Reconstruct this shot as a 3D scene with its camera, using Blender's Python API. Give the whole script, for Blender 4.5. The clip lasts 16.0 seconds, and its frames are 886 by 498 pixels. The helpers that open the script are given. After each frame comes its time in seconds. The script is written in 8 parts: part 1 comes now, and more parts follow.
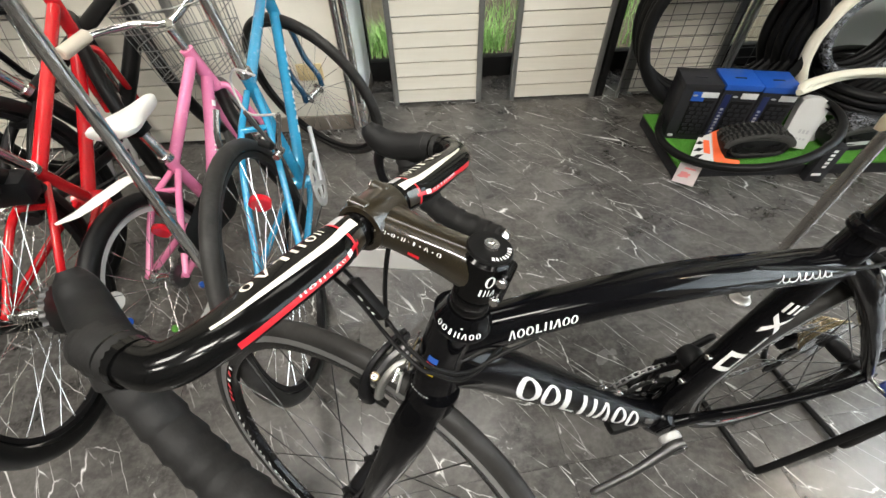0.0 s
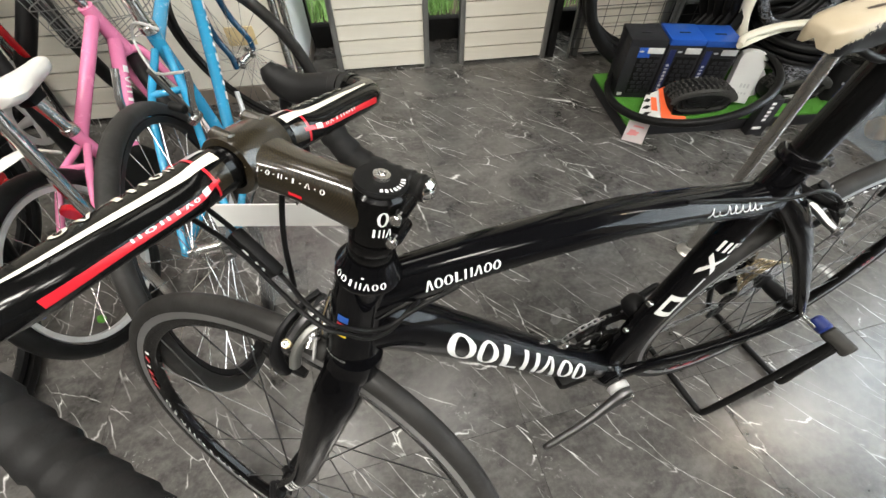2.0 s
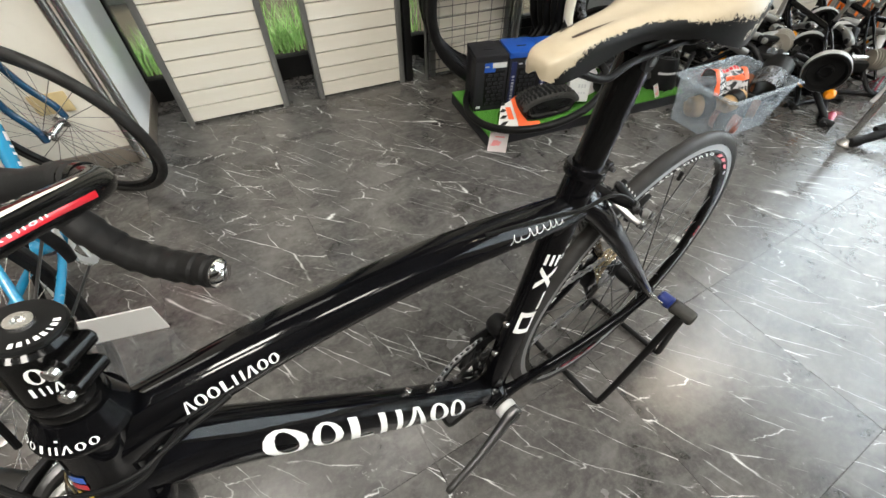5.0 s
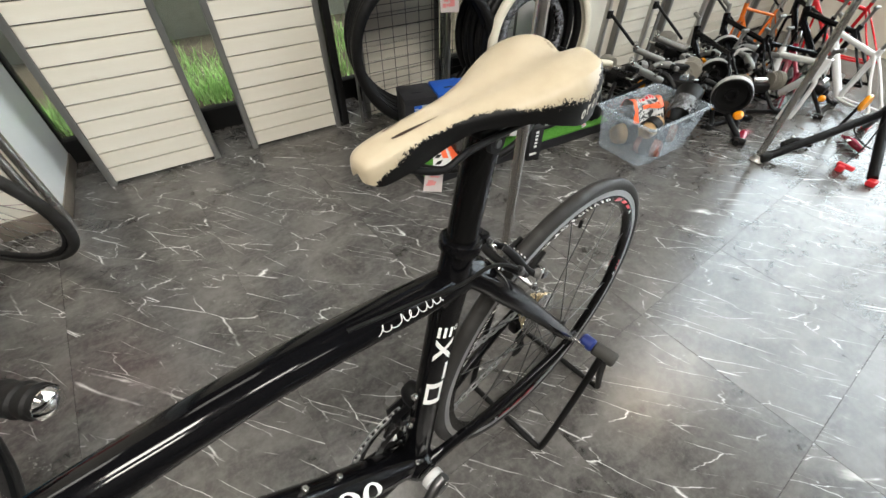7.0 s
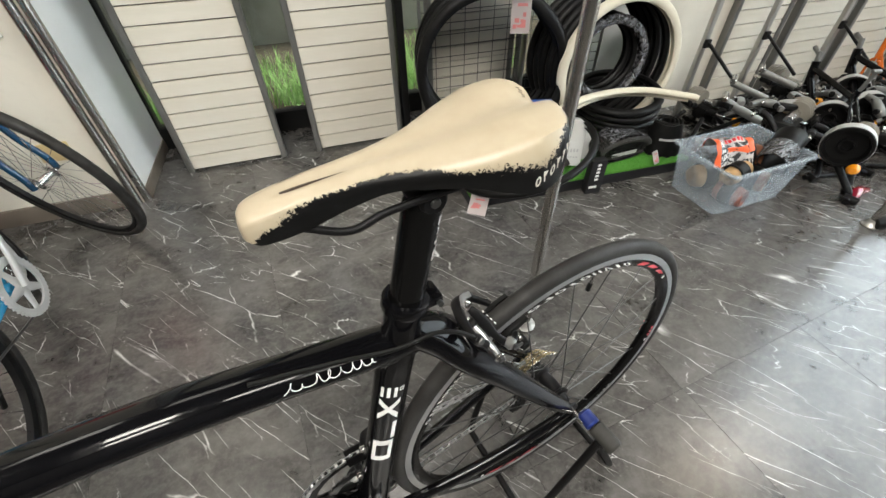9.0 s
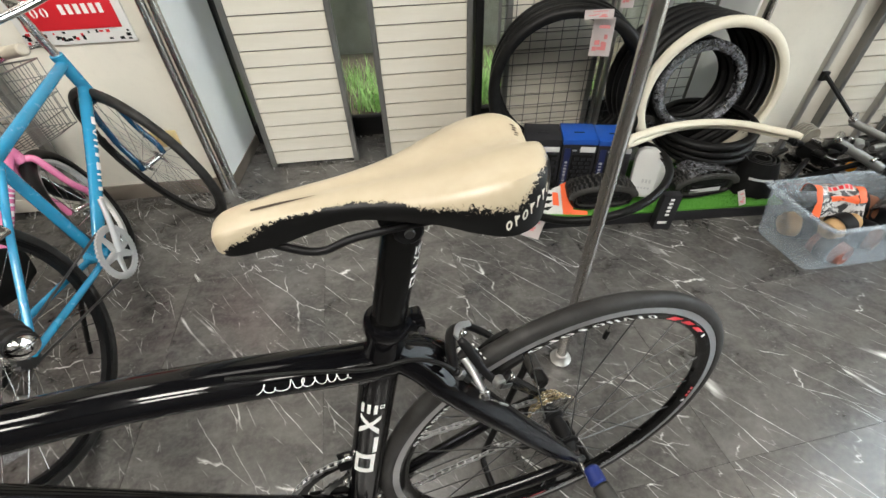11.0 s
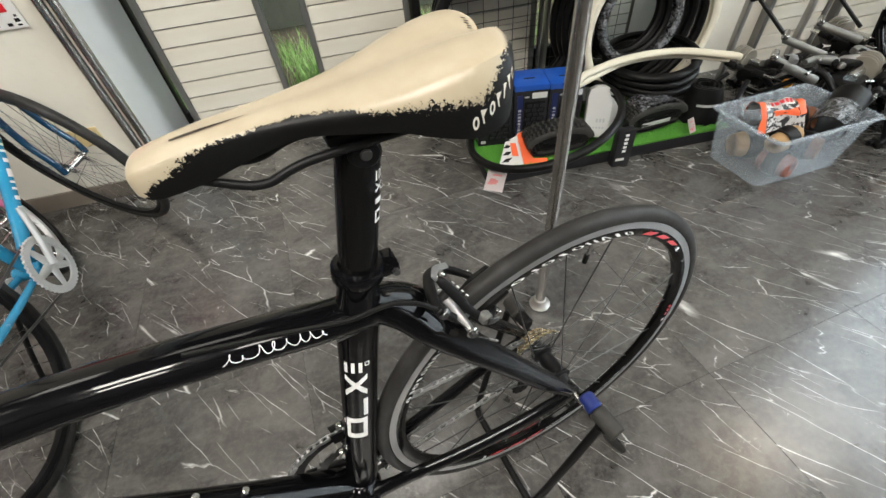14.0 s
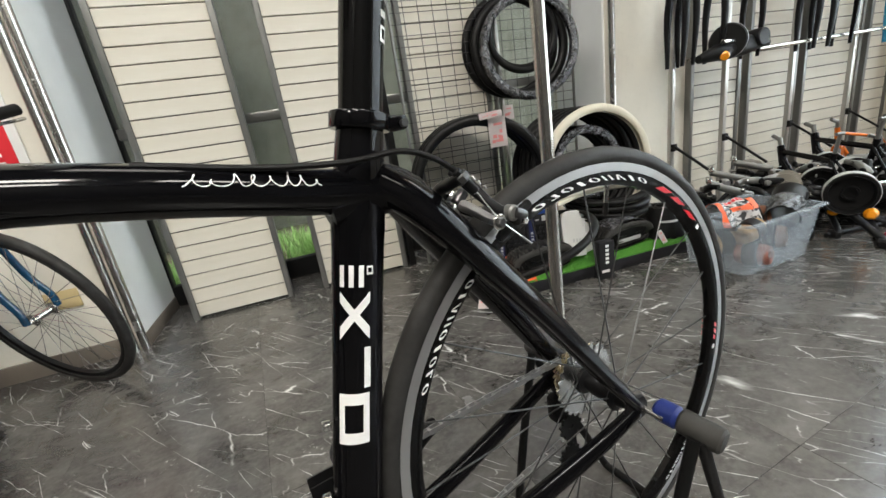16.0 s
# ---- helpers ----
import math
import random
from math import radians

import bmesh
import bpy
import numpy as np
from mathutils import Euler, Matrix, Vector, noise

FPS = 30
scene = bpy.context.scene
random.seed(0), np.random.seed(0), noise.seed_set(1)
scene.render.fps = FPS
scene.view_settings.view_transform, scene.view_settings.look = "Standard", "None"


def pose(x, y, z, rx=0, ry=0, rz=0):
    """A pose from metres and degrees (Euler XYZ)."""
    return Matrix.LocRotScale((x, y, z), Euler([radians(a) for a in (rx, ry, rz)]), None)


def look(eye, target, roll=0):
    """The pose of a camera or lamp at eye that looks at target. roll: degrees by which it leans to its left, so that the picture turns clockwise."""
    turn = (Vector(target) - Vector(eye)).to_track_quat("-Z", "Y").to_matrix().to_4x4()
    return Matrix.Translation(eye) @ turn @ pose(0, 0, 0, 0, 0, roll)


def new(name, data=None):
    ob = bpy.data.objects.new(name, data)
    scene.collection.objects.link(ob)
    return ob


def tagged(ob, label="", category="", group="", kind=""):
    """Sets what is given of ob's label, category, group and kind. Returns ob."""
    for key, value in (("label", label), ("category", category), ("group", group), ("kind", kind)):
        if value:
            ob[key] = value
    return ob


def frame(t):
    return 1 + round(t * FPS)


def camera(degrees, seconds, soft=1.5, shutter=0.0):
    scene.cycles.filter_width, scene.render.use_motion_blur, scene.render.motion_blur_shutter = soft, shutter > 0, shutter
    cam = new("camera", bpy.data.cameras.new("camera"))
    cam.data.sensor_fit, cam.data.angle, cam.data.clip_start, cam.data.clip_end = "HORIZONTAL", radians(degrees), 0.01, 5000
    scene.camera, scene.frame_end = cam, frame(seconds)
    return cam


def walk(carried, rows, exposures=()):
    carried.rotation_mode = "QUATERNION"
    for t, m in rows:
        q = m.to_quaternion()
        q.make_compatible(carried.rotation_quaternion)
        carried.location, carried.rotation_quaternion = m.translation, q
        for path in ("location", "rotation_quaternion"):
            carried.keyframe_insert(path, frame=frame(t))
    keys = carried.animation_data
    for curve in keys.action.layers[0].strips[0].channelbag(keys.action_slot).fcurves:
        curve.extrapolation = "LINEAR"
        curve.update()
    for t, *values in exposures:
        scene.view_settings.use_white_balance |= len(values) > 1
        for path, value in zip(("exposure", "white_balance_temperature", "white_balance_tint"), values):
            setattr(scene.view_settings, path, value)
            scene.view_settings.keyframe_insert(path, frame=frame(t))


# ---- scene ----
cam = camera(95.09, 16.0)
PATH = [
    (0, (0.4113, 0.4497, 1.0991), (0.4452, 1.7914, -0.3837), -2.10),
    (0.5, (0.4243, 0.4430, 1.0787), (0.4826, 1.7557, -0.4291), -1.87),
    (1, (0.4270, 0.4392, 1.0594), (0.5135, 1.7178, -0.4762), -1.50),
    (1.5, (0.4335, 0.4428, 1.0522), (0.5577, 1.6973, -0.5005), -0.97),
    (2, (0.4659, 0.4494, 1.0462), (0.6450, 1.6921, -0.5106), -0.24),
    (2.5, (0.4925, 0.4514, 1.0476), (0.7246, 1.6888, -0.5065), -0.07),
    (3, (0.5150, 0.4542, 1.0467), (0.8102, 1.6831, -0.5034), 0.16),
    (3.5, (0.5370, 0.4603, 1.0451), (0.8918, 1.6759, -0.5029), 0.24),
    (4, (0.5582, 0.4678, 1.0451), (0.9738, 1.6720, -0.4967), 0.31),
    (4.5, (0.5804, 0.4729, 1.0438), (1.0635, 1.6713, -0.4827), 0.47),
    (5, (0.6092, 0.4713, 1.0486), (1.1654, 1.6760, -0.4478), 0.46),
    (5.2, (0.6215, 0.4688, 1.0553), (1.2051, 1.6777, -0.4272), 0.40),
    (7.3, (0.7632, 0.4809, 1.0819), (1.4977, 1.6987, -0.3243), 0.05),
    (7.5, (0.7797, 0.4838, 1.0794), (1.5003, 1.7121, -0.3249), -0.17),
    (8, (0.8157, 0.4817, 1.0757), (1.4787, 1.7456, -0.3254), -0.40),
    (8.5, (0.8480, 0.4841, 1.0724), (1.4112, 1.8054, -0.3193), -0.77),
    (9, (0.8955, 0.4887, 1.0812), (1.3321, 1.8756, -0.2921), -1.08),
    (9.2, (0.9121, 0.4888, 1.0822), (1.3035, 1.9005, -0.2794), -0.84),
    (11.3, (0.9844, 0.4850, 1.0922), (1.0811, 1.9761, -0.2372), -2.94),
    (11.5, (0.9833, 0.4840, 1.0893), (1.0761, 1.9678, -0.2485), -3.11),
    (12, (0.9778, 0.4782, 1.0651), (1.0594, 1.9309, -0.3072), -3.96),
    (12.5, (0.9718, 0.4760, 1.0471), (1.0575, 1.8968, -0.3579), -4.65),
    (13, (0.9759, 0.4774, 1.0408), (1.0864, 1.8575, -0.4026), -5.30),
    (13.5, (0.9856, 0.4810, 1.0376), (1.1373, 1.8421, -0.4199), -6.39),
    (14, (0.9762, 0.4821, 1.0342), (1.2244, 1.8643, -0.3898), -6.60),
    (14.5, (0.9187, 0.4598, 1.0134), (1.2893, 1.9381, -0.2817), -7.01),
    (15, (0.9086, 0.4283, 0.9562), (1.3677, 2.0421, -0.1323), -8.27),
    (15.5, (0.8968, 0.4258, 0.8453), (1.4648, 2.1684, 0.0449), -8.34),
    (16, (0.8828, 0.3948, 0.7289), (1.4412, 2.2230, 0.1407), -8.87),
]
walk(cam, [(t, look(eye, target, roll)) for t, eye, target, roll in PATH], exposures=[(0, 0.02), (5, 0.0), (9, -0.10), (13, -0.14), (16, -0.22)])

# ---- world and light ----
world = bpy.data.worlds.new("daylight")
world.use_nodes = True
scene.world = world
_wn = world.node_tree.nodes
_sky = _wn.new("ShaderNodeTexSky")
_sky.sky_type = "NISHITA"
_sky.sun_disc = False
_sky.sun_elevation = radians(78)
_sky.sun_rotation = radians(77)
_wn["Background"].inputs["Strength"].default_value = 0.12
world.node_tree.links.new(_sky.outputs["Color"], _wn["Background"].inputs["Color"])

sun = new("sun", bpy.data.lights.new("sun", "SUN"))
sun.data.energy, sun.data.angle, sun.data.color = 4.0, radians(5), (1.0, 0.96, 0.9)
sun.matrix_world = look((5.9, 4.4, 9), (4, 4, 0))

CEIL = 4.0


def area(name, x, y, z, sx, sy, watts, target, color=(1, 1, 1)):
    lamp = bpy.data.lights.new(name, "AREA")
    lamp.shape, lamp.size, lamp.size_y, lamp.energy, lamp.color = "RECTANGLE", sx, sy, watts, color
    ob = new(name, lamp)
    ob.matrix_world = look((x, y, z), target)
    return ob


# ceiling lights that the floor and the paint of the frame mirror
# the last one is added only to brighten what the floor mirrors
CEILING_LIGHTS = [(0.7, 2.0, 4), (-0.7, 1.8, 9), (-1.4, 0.2, 60), (0.45, -0.8, 96), (0.45, -2.2, 90), (1.9, -1.2, 50), (3.0, -2.1, 12), (-1.6, -1.7, 84), (4.72, 1.2, 11)]
for lx, ly, watts in CEILING_LIGHTS:
    area("ceiling_lamp", lx, ly, CEIL - 0.075, 0.80, 0.56, watts, (lx, ly, 0), (1.0, 0.955, 0.880))
area("spot_lamp", 4.1, 1.14, CEIL - 0.09, 0.14, 0.14, 7, (4.1, 1.14, 0), (1.0, 0.8, 0.55))
scene.view_settings.exposure = 0.0

# ---- materials ----


class Nodes:
    def __init__(self, name):
        self.mat = bpy.data.materials.new(name)
        self.mat.use_nodes = True
        self.tree = self.mat.node_tree
        self.bsdf = self.tree.nodes["Principled BSDF"]
        self.coord = None

    def add(self, kind, **values):
        node = self.tree.nodes.new(kind)
        for key, value in values.items():
            node.inputs[key].default_value = value
        return node

    def link(self, a, b):
        self.tree.links.new(a, b)

    def where(self, scale=(1, 1, 1), turn=(0, 0, 0), space="Object"):
        if self.coord is None:
            self.coord = self.add("ShaderNodeTexCoord")
        m = self.add("ShaderNodeMapping")
        m.inputs["Scale"].default_value, m.inputs["Rotation"].default_value = scale, turn
        self.link(self.coord.outputs[space], m.inputs["Vector"])
        return m.outputs["Vector"]

    def noise(self, vec, scale, detail=3.0, rough=0.55, distort=0.0):
        n = self.add("ShaderNodeTexNoise", Scale=scale, Detail=detail, Roughness=rough, Distortion=distort)
        self.link(vec, n.inputs["Vector"])
        return n.outputs["Fac"]

    def ramp(self, fac, *stops):
        r = self.add("ShaderNodeValToRGB")
        el = r.color_ramp.elements
        while len(el) < len(stops):
            el.new(0.5)
        for e, (p, c) in zip(el, stops):
            e.position = p
            e.color = (c, c, c, 1) if isinstance(c, (int, float)) else (*c, 1)
        self.link(fac, r.inputs["Fac"])
        return r.outputs["Color"]

    def math(self, op, a, b=None):
        n = self.add("ShaderNodeMath")
        n.operation = op
        for i, v in enumerate((a, b)):
            if v is None:
                continue
            if isinstance(v, (int, float)):
                n.inputs[i].default_value = v
            else:
                self.link(v, n.inputs[i])
        return n.outputs[0]

    def mix(self, fac, a, b, blend="MIX"):
        n = self.add("ShaderNodeMix")
        n.data_type, n.blend_type = "RGBA", blend
        for i, v in ((0, fac), (6, a), (7, b)):
            if isinstance(v, (int, float)):
                n.inputs[i].default_value = v
            elif isinstance(v, tuple):
                n.inputs[i].default_value = (*v, 1)
            else:
                self.link(v, n.inputs[i])
        return n.outputs[2]

    def bump(self, height, strength=0.3, distance=0.002):
        b = self.add("ShaderNodeBump", Strength=strength, Distance=distance)
        self.link(height, b.inputs["Height"])
        self.link(b.outputs["Normal"], self.bsdf.inputs["Normal"])

    def set(self, **values):
        names = dict(color="Base Color", rough="Roughness", metal="Metallic", coat="Coat Weight", coat_rough="Coat Roughness",
                     trans="Transmission Weight", ior="IOR", alpha="Alpha", sheen="Sheen Weight", spec="Specular IOR Level")
        for key, v in values.items():
            socket = self.bsdf.inputs[names[key]]
            if isinstance(v, (int, float)):
                socket.default_value = v
            elif isinstance(v, tuple):
                socket.default_value = (*v, 1)
            else:
                self.link(v, socket)
        return self


def paint(name, color, rough=0.3, coat=0.0, grain=60.0, vary=0.12, metal=0.0, bump=0.05, dirt=0.0):
    """Painted, moulded or metal surface with uneven tone, smudged gloss and fine relief."""
    n = Nodes(name)
    v = n.where()
    big = n.noise(v, 5.0, 4)
    fine = n.noise(v, grain, 5, 0.65)
    dark = tuple(c * (1 - vary) for c in color)
    light = tuple(min(1, c * (1 + vary)) for c in color)
    base = n.mix(n.ramp(big, (0.3, 0.0), (0.7, 1.0)), dark, light)
    if dirt:
        base = n.mix(n.math("MULTIPLY", n.ramp(fine, (0.52, 0.0), (0.75, 1.0)), dirt), base, (0.09, 0.08, 0.07))
    n.set(color=base, metal=metal, coat=coat, coat_rough=0.04)
    if coat and max(color) < 0.01:
        n.set(spec=0.08)
    elif max(color) < 0.03 and not metal:
        n.set(spec=0.16)
    n.set(rough=n.math("ADD", n.math("MULTIPLY", fine, 0.22), max(0.02, rough - 0.11)))
    n.bump(fine, bump, 0.001)
    return n.mat


def marble_floor():
    n = Nodes("dark_marble_vinyl")
    info = n.add("ShaderNodeObjectInfo")
    geo = n.add("ShaderNodeNewGeometry")
    shift = n.add("ShaderNodeVectorMath")
    shift.operation = "MULTIPLY_ADD"
    comb = n.add("ShaderNodeCombineXYZ")
    n.link(info.outputs["Random"], comb.inputs[0])
    n.link(info.outputs["Random"], comb.inputs[1])
    n.link(comb.outputs[0], shift.inputs[0])
    shift.inputs[1].default_value = (37.0, 53.0, 0)
    n.link(geo.outputs["Position"], shift.inputs[2])
    pos = shift.outputs[0]

    def mapped(scale, turn):
        m = n.add("ShaderNodeMapping")
        m.inputs["Scale"].default_value, m.inputs["Rotation"].default_value = scale, (0, 0, radians(turn))
        n.link(pos, m.inputs["Vector"])
        return m.outputs["Vector"]

    cloud = n.noise(mapped((1, 1, 1), 0), 5.5, 8, 0.62, 0.6)
    cloud2 = n.noise(mapped((1, 2.0, 1), 35), 16.0, 6, 0.6, 0.4)
    base = n.mix(n.ramp(cloud, (0.30, 0.0), (0.72, 1.0)), (0.012, 0.0112, 0.0104), (0.108, 0.102, 0.094))
    base = n.mix(n.math("MULTIPLY", n.ramp(cloud2, (0.48, 0.0), (0.80, 1.0)), 0.55), base, (0.145, 0.139, 0.132))
    def streak(turn, along, across):
        """World position turned so that x runs along a direction, then stretched."""
        r = n.add("ShaderNodeMapping")
        r.inputs["Rotation"].default_value = (0, 0, radians(turn))
        n.link(pos, r.inputs["Vector"])
        m = n.add("ShaderNodeMapping")
        m.inputs["Scale"].default_value = (along, across, 1)
        n.link(r.outputs["Vector"], m.inputs["Vector"])
        return m.outputs["Vector"]

    def jitter(vec, scale, amount):
        c = n.add("ShaderNodeTexNoise", Scale=scale, Detail=3.0, Roughness=0.6)
        n.link(vec, c.inputs["Vector"])
        off = n.add("ShaderNodeVectorMath")
        off.operation = "MULTIPLY_ADD"
        n.link(c.outputs["Color"], off.inputs[0])
        off.inputs[1].default_value = (amount, amount, 0)
        n.link(vec, off.inputs[2])
        return off.outputs[0]

    grain = n.noise(mapped((1, 1, 1), 0), 70.0, 5, 0.7)
    base = n.mix(n.math("MULTIPLY", n.ramp(grain, (0.44, 0.0), (0.70, 1.0)), 0.34), base, (0.150, 0.143, 0.133))
    veins = None
    for turn, along, across, dens, width, wob in ((49, 2.0, 8.0, 0.490, 0.0062, 0.22), (43, 3.0, 13.0, 0.535, 0.0086, 0.24), (55, 2.5, 17.0, 0.565, 0.0105, 0.24)):
        cell = n.add("ShaderNodeTexVoronoi", Scale=1.0)
        cell.feature = "DISTANCE_TO_EDGE"
        n.link(jitter(jitter(streak(turn, along, across), 1.7, wob), 9.0, 0.050), cell.inputs["Vector"])
        line = n.ramp(cell.outputs["Distance"], (0.0, 1.0), (width, 0.0))
        mask = n.ramp(n.noise(streak(turn + 5, 5.0, 14.0), 1.0, 3, 0.55), (dens - 0.02, 0.0), (dens + 0.13, 1.0))
        one = n.math("MULTIPLY", line, mask)
        veins = one if veins is None else n.math("MAXIMUM", veins, one)
    crackle = n.math("MULTIPLY", n.ramp(n.noise(mapped((1, 1, 1), 0), 90.0, 4, 0.7), (0.57, 0.0), (0.70, 1.0)), n.ramp(n.noise(streak(48, 4.0, 9.0), 1.6, 3, 0.5), (0.60, 0.0), (0.72, 0.7)))
    veins = n.math("MAXIMUM", veins, crackle)
    base = n.mix(veins, base, (0.70, 0.69, 0.665))
    scuff = n.noise(mapped((1, 1, 1), 0), 3.0, 5, 0.6)
    n.set(color=base, rough=n.math("ADD", n.math("MULTIPLY", scuff, 0.20), 0.14), spec=0.85)
    n.bump(n.noise(mapped((1, 1, 1), 0), 420.0, 2), 0.06, 0.0006)
    return n.mat


def carbon():
    n = Nodes("gold_tinted_carbon_weave")
    v = n.where((1, 1, 1))
    c = n.add("ShaderNodeTexChecker", Scale=760.0)
    n.link(v, c.inputs["Vector"])
    c.inputs["Color1"].default_value = (0.006, 0.0055, 0.0045, 1)
    c.inputs["Color2"].default_value = (0.028, 0.021, 0.010, 1)
    base = n.mix(n.ramp(n.noise(v, 25, 3), (0.4, 0.0), (0.7, 0.5)), c.outputs["Color"], (0.011, 0.0085, 0.0045))
    fleck = n.ramp(n.noise(v, 900.0, 2, 0.6), (0.66, 0.0), (0.72, 1.0))
    base = n.mix(n.math("MULTIPLY", fleck, 0.35), base, (0.22, 0.17, 0.08))
    n.set(color=base, rough=0.30, coat=1.0, coat_rough=0.03, metal=0.0, spec=0.3)
    return n.mat


def tape():
    n = Nodes("black_foam_bar_tape")
    v = n.where()
    f = n.noise(v, 240.0, 3)
    n.set(color=n.mix(n.ramp(n.noise(v, 14.0, 3), (0.3, 0.0), (0.75, 1.0)), (0.006, 0.006, 0.006), (0.017, 0.0165, 0.016)), rough=0.62, spec=0.25)
    n.bump(f, 0.35, 0.0012)
    return n.mat


def rubber(name, color=(0.03, 0.029, 0.028), rough=0.55, dust=0.4):
    n = Nodes(name)
    v = n.where()
    d = n.ramp(n.noise(v, 22.0, 5, 0.65), (0.45, 0.0), (0.85, dust))
    n.set(color=n.mix(d, color, tuple(0.08 + 0.7 * c for c in color)), rough=rough, spec=0.18)
    n.bump(n.noise(v, 300.0, 3), 0.2, 0.0008)
    return n.mat


def worn_saddle():
    """Cream cover rubbed through to black leather along its lower edge and nose; UV x runs round the section, y along."""
    n = Nodes("worn_cream_leather")
    uv = n.add("ShaderNodeUVMap")
    sep = n.add("ShaderNodeSeparateXYZ")
    n.link(uv.outputs["UV"], sep.inputs[0])
    v = n.where()
    ragged = n.noise(v, 260.0, 5, 0.75)
    broad = n.noise(v, 34.0, 3, 0.6)
    flecks = n.noise(v, 620.0, 3, 0.6)
    edge = n.math("ADD", sep.outputs[0], n.math("ADD", n.math("ADD", n.math("MULTIPLY", n.math("SUBTRACT", ragged, 0.5), 0.50), n.math("MULTIPLY", n.math("SUBTRACT", flecks, 0.5), 0.30)),
                                                   n.math("MULTIPLY", n.math("SUBTRACT", broad, 0.5), 0.30)))
    worn = n.ramp(edge, (0.50, 0.0), (0.515, 1.0))
    cream = n.mix(n.ramp(broad, (0.3, 0.0), (0.7, 1.0)), (0.37, 0.31, 0.215), (0.42, 0.36, 0.26))
    black = n.mix(ragged, (0.0025, 0.0025, 0.0027), (0.007, 0.007, 0.0068))
    n.set(color=n.mix(worn, cream, black), rough=n.math("ADD", n.math("MULTIPLY", worn, 0.08), 0.30), coat=0.0, spec=n.math("ADD", n.math("MULTIPLY", worn, -0.29), 0.45))
    n.bump(n.math("ADD", worn, n.math("MULTIPLY", ragged, -0.3)), 0.5, -0.0006)
    return n.mat


def clear_plastic(name, tint, rough, alpha):
    n = Nodes(name)
    v = n.where()
    f = n.noise(v, 30.0, 4)
    n.set(color=tint, rough=n.math("ADD", n.math("MULTIPLY", f, 0.06), rough), alpha=alpha, spec=0.6)
    return n.mat


def crinkled_film():
    """Black rubber under tight, crinkled, shiny wrapping."""
    n = Nodes("crinkled_shiny_wrap")
    v = n.where()
    fold = n.noise(v, 45.0, 5, 0.7, 1.2)
    # fold crests coloured paler: the wrap's highlights put into the base colour
    n.set(color=n.mix(n.ramp(fold, (0.45, 0.0), (0.7, 1.0)), (0.012, 0.012, 0.013), (0.20, 0.20, 0.215)), rough=0.12, spec=0.9)
    n.bump(fold, 1.0, 0.012)
    return n.mat


def mottled_film():
    """Shiny printed film: grey with black flashes."""
    n = Nodes("mottled_grey_film")
    v = n.where((1, 1, 1), (0, 0, 0.6))
    f = n.noise(v, 30.0, 4, 0.6, 1.5)
    n.set(color=n.mix(n.ramp(f, (0.46, 0.0), (0.52, 1.0)), (0.03, 0.03, 0.032), (0.48, 0.47, 0.46)), rough=0.22, spec=0.7)
    n.bump(n.noise(v, 60.0, 4, 0.6, 0.8), 0.5, 0.004)
    return n.mat


def glass_pane():
    n = Nodes("window_glass")
    n.set(color=(0.96, 0.98, 0.97), rough=0.01, trans=1.0, ior=1.45)
    return n.mat


def lamp_glow():
    n = Nodes("lit_diffuser")
    n.set(color=(0.9, 0.9, 0.88))
    n.bsdf.inputs["Emission Color"].default_value = (1.0, 0.95, 0.87, 1)
    n.bsdf.inputs["Emission Strength"].default_value = 4.0
    return n.mat


def outdoor(name, a, b, scale, glow):
    n = Nodes(name)
    v = n.where()
    c = n.mix(n.ramp(n.noise(v, scale, 6, 0.7), (0.35, 0.0), (0.65, 1.0)), a, b)
    n.set(color=c, rough=0.9)
    if glow:
        n.link(c, n.bsdf.inputs["Emission Color"])
        n.bsdf.inputs["Emission Strength"].default_value = glow
    return n.mat


def slat_board():
    n = Nodes("cream_slat_laminate")
    v = n.where((1, 1, 6))
    n.set(color=n.mix(n.ramp(n.noise(v, 3.0, 4), (0.3, 0.0), (0.75, 1.0)), (0.60, 0.565, 0.475), (0.68, 0.645, 0.560)), rough=0.5)
    n.bump(n.noise(v, 90.0, 4), 0.1, 0.001)
    return n.mat


def turf():
    n = Nodes("green_artificial_turf")
    v = n.where()
    n.set(color=n.mix(n.noise(v, 160.0, 3), (0.035, 0.17, 0.012), (0.11, 0.36, 0.035)), rough=0.85)
    n.bump(n.noise(v, 380.0, 2), 0.8, 0.006)
    return n.mat


M_FLOOR = marble_floor()
M_BLACK_PAINT = paint("gloss_black_frame_paint", (0.0025, 0.0025, 0.003), 0.12, 0.28, 40, 0.2, bump=0.0)
M_CARBON_BLACK = paint("black_carbon_lacquer", (0.003, 0.003, 0.003), 0.2, 0.28, 300, 0.3, bump=0.0)
M_MATT_BLACK = paint("satin_black_alloy", (0.006, 0.006, 0.0065), 0.42, 0.0, 120, 0.2, 0.0)
M_BLACK_PLASTIC = paint("black_plastic", (0.006, 0.006, 0.006), 0.5, 0.0, 150, 0.2)
M_CARBON = carbon()
M_WHITE_DECAL = paint("white_decal", (0.82, 0.82, 0.80), 0.35, 0.4, 80, 0.04, bump=0.0)
M_GREY_DECAL = paint("silver_grey_decal", (0.42, 0.42, 0.42), 0.35, 0.4, 80, 0.06, bump=0.0)
M_RED_DECAL = paint("red_decal", (0.62, 0.012, 0.025), 0.3, 0.6, 80, 0.06, bump=0.0)
M_BLUE_DECAL = paint("blue_decal", (0.02, 0.12, 0.55), 0.3, 0.4, 80, 0.06, bump=0.0)
